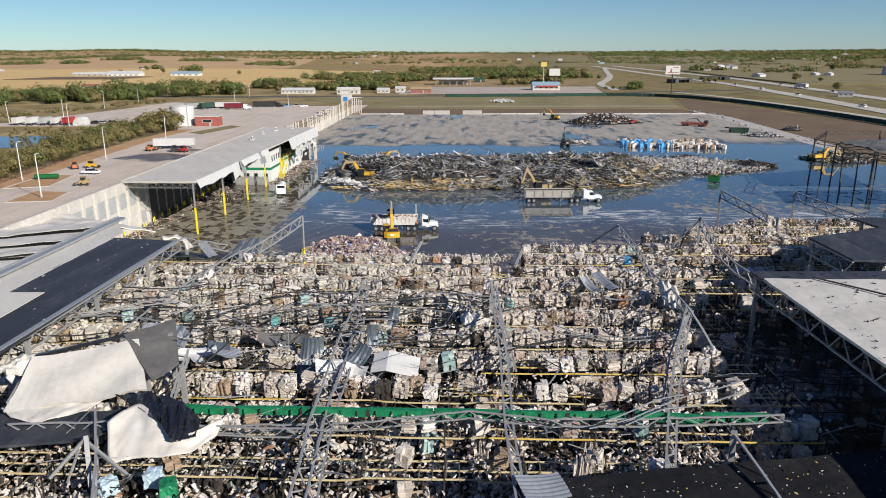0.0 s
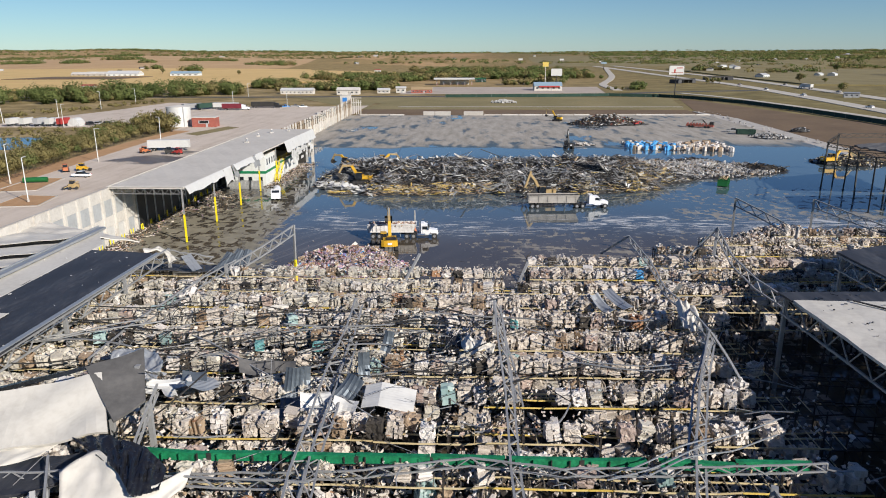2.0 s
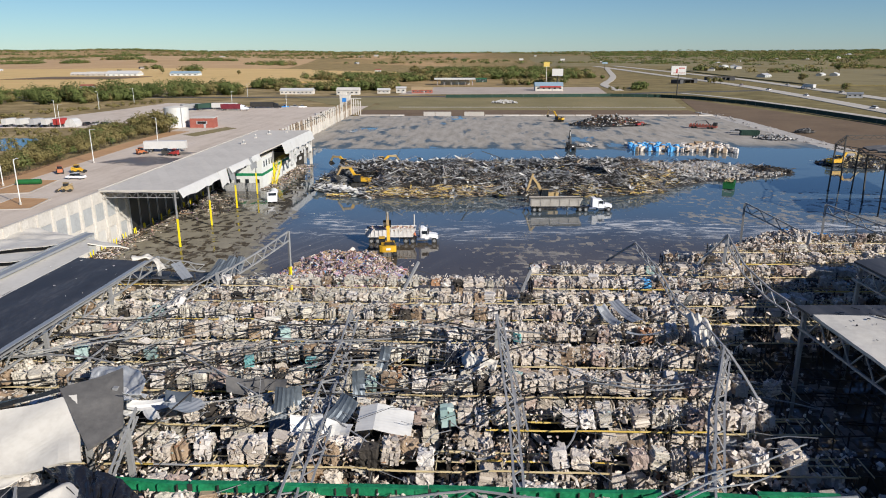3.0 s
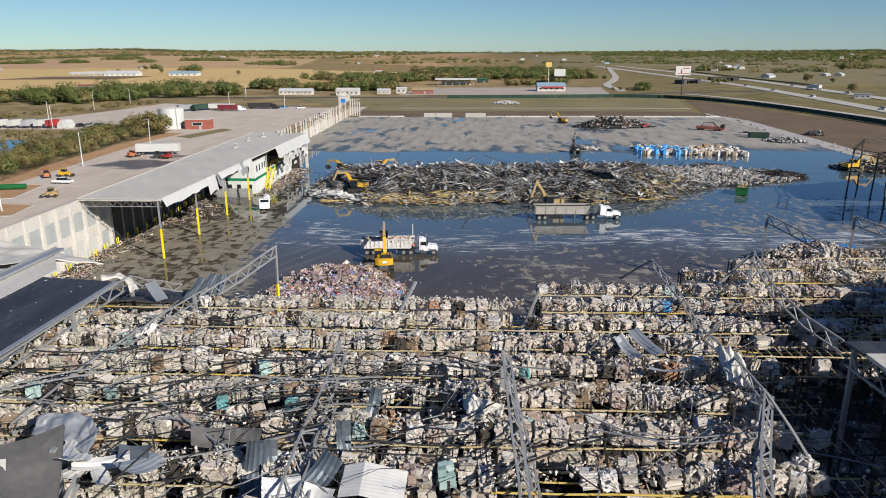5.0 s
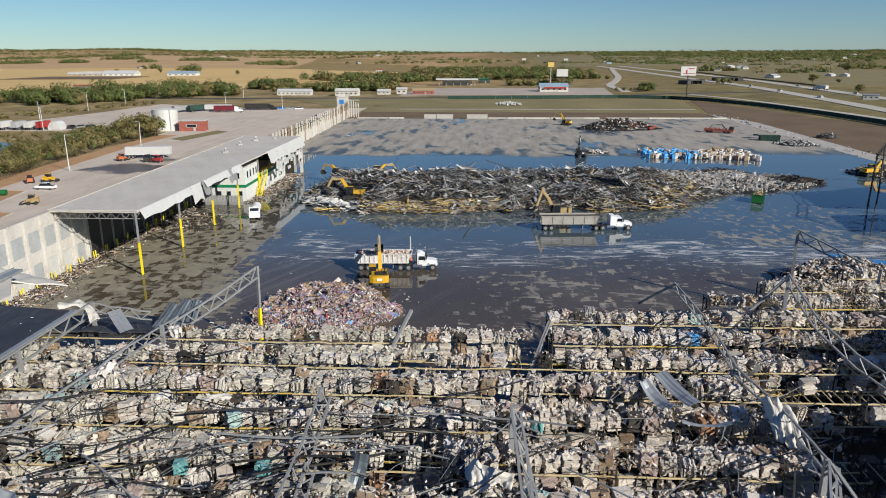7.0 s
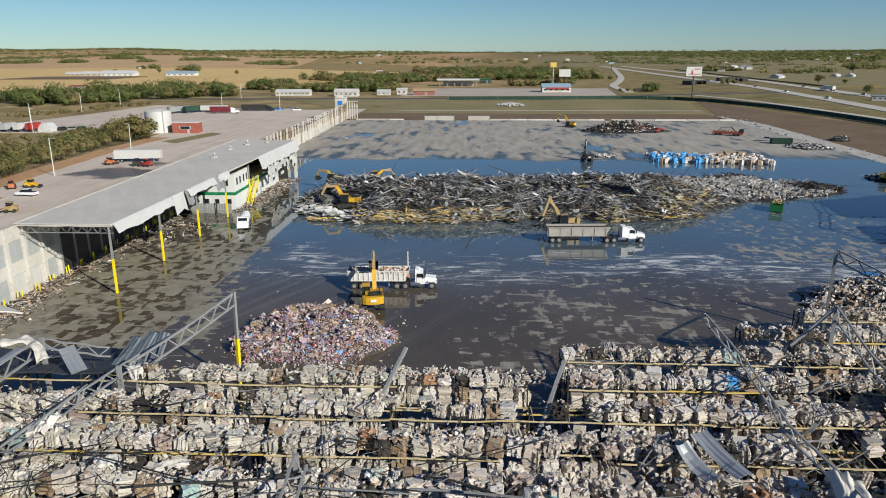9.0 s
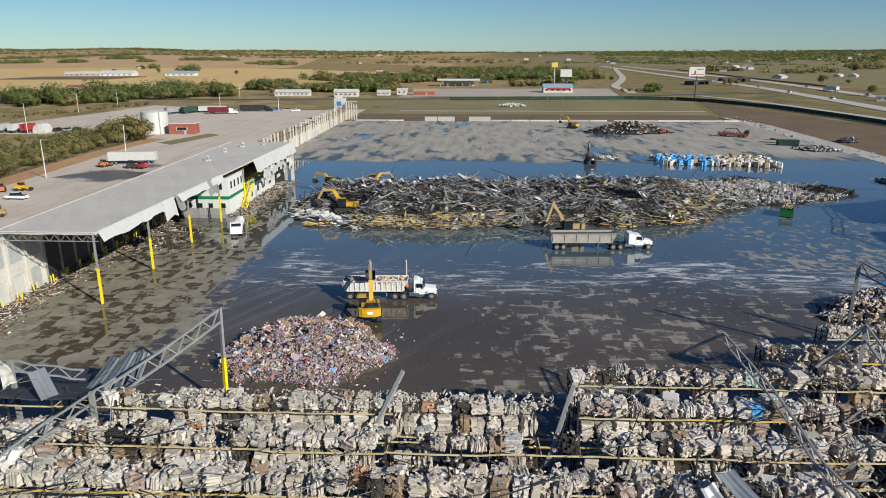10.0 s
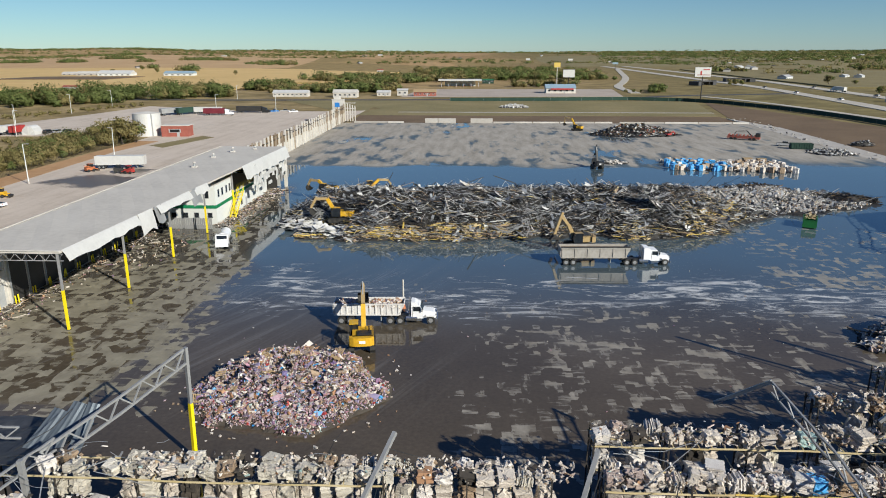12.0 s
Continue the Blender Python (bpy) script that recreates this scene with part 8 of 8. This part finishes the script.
for i in range(60):
    r, th = rng.uniform(1500, 4400), rng.uniform(-.68, .62)
    if th < -.1 and r < 2500:
        continue
    a = rng.uniform(-.25, .25)
    c = np.array((r * math.sin(th), r * math.cos(th)))
    for k in range(int(10 + r / 110)):
        sp_.append(tuple(c + np.array((math.cos(a), math.sin(a))) * rng.normal(0, 45 + r * .035) + rng.normal(0, 9, 2)))
sp_ += band((348, 1137), (397, 1136), 26, 30) + band((754, 1990), (811, 1884), 40, 40) + band((728, 1539), (760, 1400), 30, 30) + band((517, 2700), (664, 2465), 70, 60) + band((430, 1010), (520, 1090), 16, 60)
thicket("distant_woods", "dark distant hedgerows and woods", sp_, 8.5, 40, 1.9, .4, 1.1)
sp_ = []
for i in range(1300):
    r, th = rng.uniform(3600, 4750), rng.uniform(-.68, .66)
    sp_.append((r * math.sin(th), r * math.cos(th)))
for i in range(1300):
    r, th = rng.uniform(1900, 4300), rng.uniform(.16, .66)
    sp_.append((r * math.sin(th), r * math.cos(th)))
thicket("horizon_woods", "dark woods along the horizon", sp_, 8.5, 40, 2.6, .25, 1.8)
for x, y, hh in ((-520, 1050, 9), (-470, 1085, 10), (-395, 1010, 9), (-330, 1015, 8), (342, 769, 11), (367, 769, 7), (536, 1086, 13), (300, 600, 9), (238, 745, 8), (246, 750, 8), (255, 758, 7), (-560, 1230, 10), (120, 640, 4), (126, 641, 4), (132, 640, 3.5)):
    tree(x, y, hh, hh * .5, "olive broad-leaved tree in the dry fields", .7)

# ---- lamp posts, poles ----
lp = thing("lamp_post", "tall pale yard lamp post with a single head", "lamp post", (-126.6, 237.9, -1.3), group="yard lamp posts")
part("pole", onetube((0, 0, 0), (0, 0, 11.2), .16, .1), "wall_cream", lp)
part("arm", onebar((0, 0, 11.1), (1.2, 0, 11.2), .1), "wall_cream", lp)
part("lamp_head", one((1.4, 0, 11.18), (.7, .35, .14)), "grey_paint", lp)
part("base", onetube((0, 0, 0), (0, 0, .7), .3), "concrete", lp)
for x, y in ((-122.6, 278.5), (-130.4, 196.6), (-110.3, 172.8), (-241, 361), (-221, 377), (-238, 454), (-234, 494), (-200, 345), (-152, 455), (-120, 465), (-175, 560)):
    copy_thing(lp, pose(x, y, -1.3, rng.normal(0, .7), rng.normal(0, .7), rng.uniform(0, 360)))


def sign(x, y, z0, z1, w, tone, label, post="steel_dark", yaw=0.0, bars_=True):
    t = thing("billboard", label, "billboard", (x, y, float(land(x, y))), yaw, group="roadside signs")
    part("post", onetube((0, 0, 0), (0, 0, z0 + .3), .35, n=12), post, t)
    part("board", one((0, 0, (z0 + z1) / 2), (w, .5, z1 - z0)), tone, t)
    part("frame", one((0, .12, (z0 + z1) / 2), (w + .3, .4, z1 - z0 + .3)), "steel_dark", t)
    part("catwalk", one((0, -.5, z0 - .1), (w, .7, .1)), "steel_grey", t)
    if bars_:
        part("picture_block", one((-.12 * w, -.27, z0 + (z1 - z0) * .42), (w * .1, .04, (z1 - z0) * .42)), "red_paint", t, "red printed block")
        part("print_bar", one((.2 * w, -.27, z0 + (z1 - z0) * .75), (w * .4, .04, (z1 - z0) * .1)), "red_paint", t, "red printed bar")
        part("print_bar", one((.05 * w, -.27, z0 + (z1 - z0) * .2), (w * .8, .04, (z1 - z0) * .08)), "brick_red", t, "red printed bar")
    return t


sign(149, 538, 17.0, 23.2, 10.6, "sheet_white", "white billboard with red print on a single steel post")
sign(86, 742, 9, 16, 11, "sheet_white", "white double roadside sign on a post", bars_=False)
sign(75, 745, 18, 22.5, 6, "rack_orange", "tall orange and yellow pole sign", "wall_white", bars_=False)
sign(225, 1250, 10, 13, 9, "pale_blue_roof", "distant teal billboard beside the highway", bars_=False)
sign(120, 1800, 9, 13, 10, "sheet_white", "distant white billboard beside the highway", bars_=False)
sign(215, 1750, 9, 13, 10, "sheet_white", "distant white billboard beside the highway", bars_=False)


# ---- buildings far off ----
def house(x, y, w, d, hgt, wall_, roof_, label, yaw=0.0, pitched=True, n=4, name="house", z=None):
    t = thing(name, label, "building", (x, y, float(land(x, y)) if z is None else z), yaw, group="distant buildings")
    part("wall", one((0, 0, hgt / 2 - .3), (w, d, hgt + .6)), wall_, t)
    h = Heap()
    if pitched:
        r = d * .22
        v = np.array([(a * (w / 2 + .4), b * (d / 2 + .5), hgt - .05 + (r if b == 0 else 0)) for a in (-1, 1) for b in (-1, 0, 1)])
        h.add(v, [[0, 3, 4, 1], [1, 4, 5, 2], [0, 2, 5, 3]])
        h.add(v, [[0, 1, 2], [5, 4, 3]])
    else:
        h.box((0, 0, hgt + .15), (w + .4, d + .4, .3))
    part("roof", h, roof_, t)
    for k in range(n):
        xx = -w / 2 + w * (k + .5) / n
        win = part("window", one((xx, -d / 2 - .03, hgt * .55), (w / n * .45, .08, hgt * .32)), "grey_paint", t)
        part("pane", one((xx, -d / 2 - .08, hgt * .55), (w / n * .36, .04, hgt * .25)), "glass_dark", win)
    part("door", one((w * .12, -d / 2 - .04, 1.0), (1.1, .08, 2.1)), "grey_paint", t)
    return t


house(-145, 598, 27, 9, 3.0, "wall_white", "sheet_white", "long white single-storey shed by the road", n=8)
house(-101, 590, 18, 10, 3.6, "wall_white", "wall_white", "white house with a red-trimmed roof by the road", n=5)
house(-74, 606, 10, 7, 2.8, "wall_white", "sheet_white", "white caravan-like building by the road", n=3)
house(-60, 612, 8, 6, 4, "wall_white", "sheet_white", "small white building by the road", n=2)
house(-42, 608, 17, 9, 3.0, "brick_red", "wood", "red-brown timber building by the road", n=5)
house(67, 645, 24, 14, 4.2, "wall_white", "pale_blue_roof", "white shop with a blue-grey roof and red front", n=5)
t = thing("shop_front", "red metal awning at the shop front", "awning", (68, 637.4, float(land(68, 637))))
part("awning", one((0, 0, 3.6), (18, 1.6, 1.2)), "red_paint", t)
st2 = thing("fuel_station", "white fuel station canopy on posts", "fuel station", (-18, 748, float(land(-18, 748))))
part("canopy", one((0, 0, 6.2), (42, 14, 1.3)), "sheet_white", st2)
for q in np.linspace(-18, 18, 6):
    part("post", one((q, -3, 2.8), (.6, .6, 5.6)), "grey_paint", st2)
    part("pump", one((q, -1, 1.0), (.8, .6, 2.0)), "red_paint", st2)
part("shop", one((0, 10, 2.4), (30, 8, 4.8)), "wall_cream", st2)
house(10, 810, 12, 10, 4, "screen_green", "green_paint", "green flat-roofed building by the road", pitched=False)
house(-493, 1012, 46, 18, 4, "wall_cream", "sheet_white", "long white farm sheds in the fields", n=6)
house(-540, 1030, 34, 14, 3.5, "concrete", "wall_white", "white farm shed in the fields", n=4)
house(-575, 1050, 30, 12, 3, "concrete", "wall_white", "white farm shed in the fields", n=4)
house(-400, 1000, 40, 14, 4, "wall_cream", "pale_blue_roof", "pale farm buildings beyond the sheds", n=5)
house(-150, 1150, 9, 6, 4, "sheet_white", "brick_red", "small white farm shed", n=2)
house(-356, 660, 12, 6, 4, "sheet_white", "brick_red", "small white shed among trees", n=2)
for i in range(48):
    r, th = rng.uniform(900, 3200), rng.uniform(.16, .64) if rng.random() < .75 else rng.uniform(-.6, .16)
    x, y = r * math.sin(th), r * math.cos(th)
    if 225 < x < 330 and y < 1500:
        continue
    house(x, y, rng.uniform(8, 20), rng.uniform(7, 12), rng.uniform(2.6, 4.2), rng.choice(["wall_white", "concrete", "wall_cream"]), rng.choice(["sheet_white", "grey_paint", "deck_grey"]), "distant pale farm building among fields", rng.uniform(0, 90), True, 3)
house(545, 930, 40, 24, 9, "wall_cream", "grey_paint", "large pale roadside building", n=6)
house(280, 545, 10, 4, 3.2, "grey_paint", "sheet_metal", "grey open truck shed beside the highway", -20, n=3)
# underpass shade put into the colour: spans and abutments near-black
for x, y, yaw in ((223, 776, 40), (282, 843, 0)):
    t = thing("overpass", "highway underpass toned dark for the shade below, with concrete rails", "bridge", (x, y, 0), yaw, group="highway underpasses")
    part("span", one((0, 0, 3.4), (30, 11, .6)), "asphalt_dark", t)
    for q in (-12.5, 12.5):
        part("abutment", one((q, 0, 1.5), (6, 11, 3.4)), "asphalt_dark", t)
    part("rail", one((0, -5.4, 4.1), (30, .3, .8)), "steel_dark", t)
    for q in (-5, 5):
        part("pier", one((q, 0, 1.5), (1.0, 8, 3.4)), "steel_dark", t)

# tank and pump house
t = thing("water_tank", "white cylindrical steel water tank", "tank", (-145, 352, -1.3))
part("shell", onetube((0, 0, 0), (0, 0, 9.6), 5.8, n=40), "sheet_white", t)
part("roof", onetube((0, 0, 9.6), (0, 0, 10.3), 5.85, .4, 40), "wall_white", t)
part("ladder", one((4.1, -4.3, 5), (.5, .2, 9.6)), "grey_paint", t)
house(-131, 350, 11.5, 6.5, 4.6, "brick_red", "wall_white", "red brick pump house with a white flat roof", 4, False, 1, "pump_house", -1.3)


# ---- vehicles in the yard ----
def trailer(x, y, rz, L, tone, label, z=-1.23, cabtone=None):
    t = thing("semi_trailer", label, "trailer", (x, y, z), rz, group="parked trailers")
    part("box", one((0, 0, 2.6), (L, 2.6, 2.8)), tone, t)
    part("skirt", one((0, 0, 1.12), (L - .6, 2.2, .2)), "black_paint", t)
    for q in (-L / 2 + 1.2, -L / 2 + 2.4):
        for s in (-1, 1):
            wheel(t, q, s * 1.05, .5, .35)
    part("landing_gear", one((L / 2 - 2.5, 0, .6), (.2, 1.6, 1.1)), "steel_grey", t)
    if cabtone:
        h = Heap()
        prism(h, [(L / 2 + .3, .7), (L / 2 + 4.8, .7), (L / 2 + 4.8, 1.7), (L / 2 + 3.0, 2.0), (L / 2 + 2.6, 3.0), (L / 2 + .3, 3.6)], -1.2, 1.2)
        part("cab", h, cabtone, t)
        part("windscreen", one((L / 2 + 2.85, 0, 2.5), (.06, 2.0, .7), turn(0, -.3, 0)), "glass_dark", t)
        for q in (L / 2 + .2, L / 2 + 4.0):
            for s in (-1, 1):
                wheel(t, q, s * 1.05, .5, .35)
    return t


trailer(-113.5, 265, 8, 15, "sheet_white", "white office trailer beside the wet patch")
trailer(-150, 446, 2, 12, "maroon_paint", "dark red semi-trailer with a white cab", cabtone="truck_white")
trailer(-157, 455, 2, 16, "sheet_white", "white box semi-trailer in the lorry park")
trailer(-168, 452, 60, 14, "screen_green", "green and dark trailers in the lorry park", cabtone="steel_dark")
trailer(-176, 448, 60, 14, "steel_grey", "dark trailer in the lorry park")
trailer(-135, 462, 0, 15, "steel_dark", "dark flat trailer in the lorry park", cabtone="black_paint")
for i, (x, tone) in enumerate(((-230, "sheet_white"), (-223, "sheet_white"), (-216, "grey_paint"), (-210, "sheet_white"), (-204, "red_paint"))):
    trailer(x, 352, 86, 7.5, tone, "parked caravan in a row at the lot's edge" if tone != "red_paint" else "red trailer parked beside the caravans")
h = Heap()
k = np.linspace(0, math.pi, 9)
for a in range(8):
    h.add([(-198 + 3 * math.cos(k[a]), 350, -1.2 + 4 * math.sin(k[a])), (-198 + 3 * math.cos(k[a + 1]), 350, -1.2 + 4 * math.sin(k[a + 1])), (-198 + 3 * math.cos(k[a + 1]), 356, -1.2 + 4 * math.sin(k[a + 1])), (-198 + 3 * math.cos(k[a]), 356, -1.2 + 4 * math.sin(k[a]))], [[0, 1, 2, 3]])
    h.add([(-198, 350, -1.2), (-198 + 3 * math.cos(k[a]), 350, -1.2 + 4 * math.sin(k[a])), (-198 + 3 * math.cos(k[a + 1]), 350, -1.2 + 4 * math.sin(k[a + 1]))], [[0, 1, 2]])
solid("arched_shelter", h, "sheet_white", "white arched shelter at the lot's edge", "shelter")
for x, y, rz, tone in ((-193, 357, 80, "black_paint"), (-189, 358, 85, "grey_paint"), (-184, 358, 10, "black_paint")):
    car(x, y, -1.22, rz, tone, "parked car at the lot's edge", "car", "parked_car")
car(-116, 208, -1.24, 176, "truck_white", "white pickup truck parked in the yard")
for x, y, rz, tone in ((-128, 470, 5, "red_paint"), (-122, 468, 20, "blue_paint"), (-116, 470, 0, "grey_paint"), (-110, 466, 30, "truck_white")):
    car(x, y, -1.24, rz, tone, "parked vehicle at the yard's far end", "pickup", "parked_car")
draped("blue_sheet", [(-88, 345), (-78, 345), (-75, 372), (-86, 372)], "blue_paint", .12, "blue tarpaulin lying on the yard", "tarpaulin", "", 6)


def loader(x, y, rz, tone, label, z=-1.24):
    t = thing("skid_loader", label, "loader", (x, y, z), rz, group="yard machines")
    part("body", one((0, 0, 1.0), (2.6, 1.5, 1.0), None, 0, .02), tone, t)
    cab = part("cab", one((.2, 0, 1.9), (1.3, 1.3, .9)), "glass_dark", t)
    part("cab_roof", one((.2, 0, 2.4), (1.5, 1.45, .1)), tone, cab)
    for s in (-1, 1):
        part("arm", onebar((-1.2, s * .85, 1.9), (2.2, s * .85, .6), .18, .25), tone, t)
        for q in (-.8, .8):
            part("wheel", onetube((q, s * .9 - .16, .42), (q, s * .9 + .16, .42), .42, n=12), "rubber", t)
    part("bucket", one((2.4, 0, .4), (.8, 1.8, .6), turn(0, .3, 0)), "steel_dark", t)
    return t


loader(-108, 189.5, 200, "machine_tan", "tan and black skid loader in the yard")
loader(-122, 219, 10, "machine_yellow", "yellow compact machine beside the kerb")
loader(-126, 217, 120, "orange_paint", "small orange machine beside the kerb")
loader(-106, 255, 170, "red_paint", "dark red machine in front of the trailer")
loader(-110, 256, 20, "steel_dark", "dark machine in front of the trailer")
loader(-120, 258, 60, "orange_paint", "orange machine beside the trailer")
t = thing("green_tank", "long green tank lying on the soil island", "tank", (-124.5, 199, -1.2), 12)
part("shell", onetube((-3.2, 0, .75), (3.2, 0, .75), .75, n=16), "bin_green", t)
part("skid", one((0, 0, .1), (6, 1.2, .2)), "steel_dark", t)
for x, y, rz in ((252, 560, 95), (256, 640, 95), (298, 600, 95), (240, 445, 100), (262, 720, 92), (234, 390, 100), (306, 720, 92)):
    car(x, y, float(land(x, y)) + .3, rz, ["truck_white", "black_paint", "grey_paint", "red_paint"][int(x) % 4], "car standing on the highway", "car", "parked_car")
trailer(300, 660, 94, 15, "sheet_white", "white semi-trailer on the highway", .1, "truck_white")
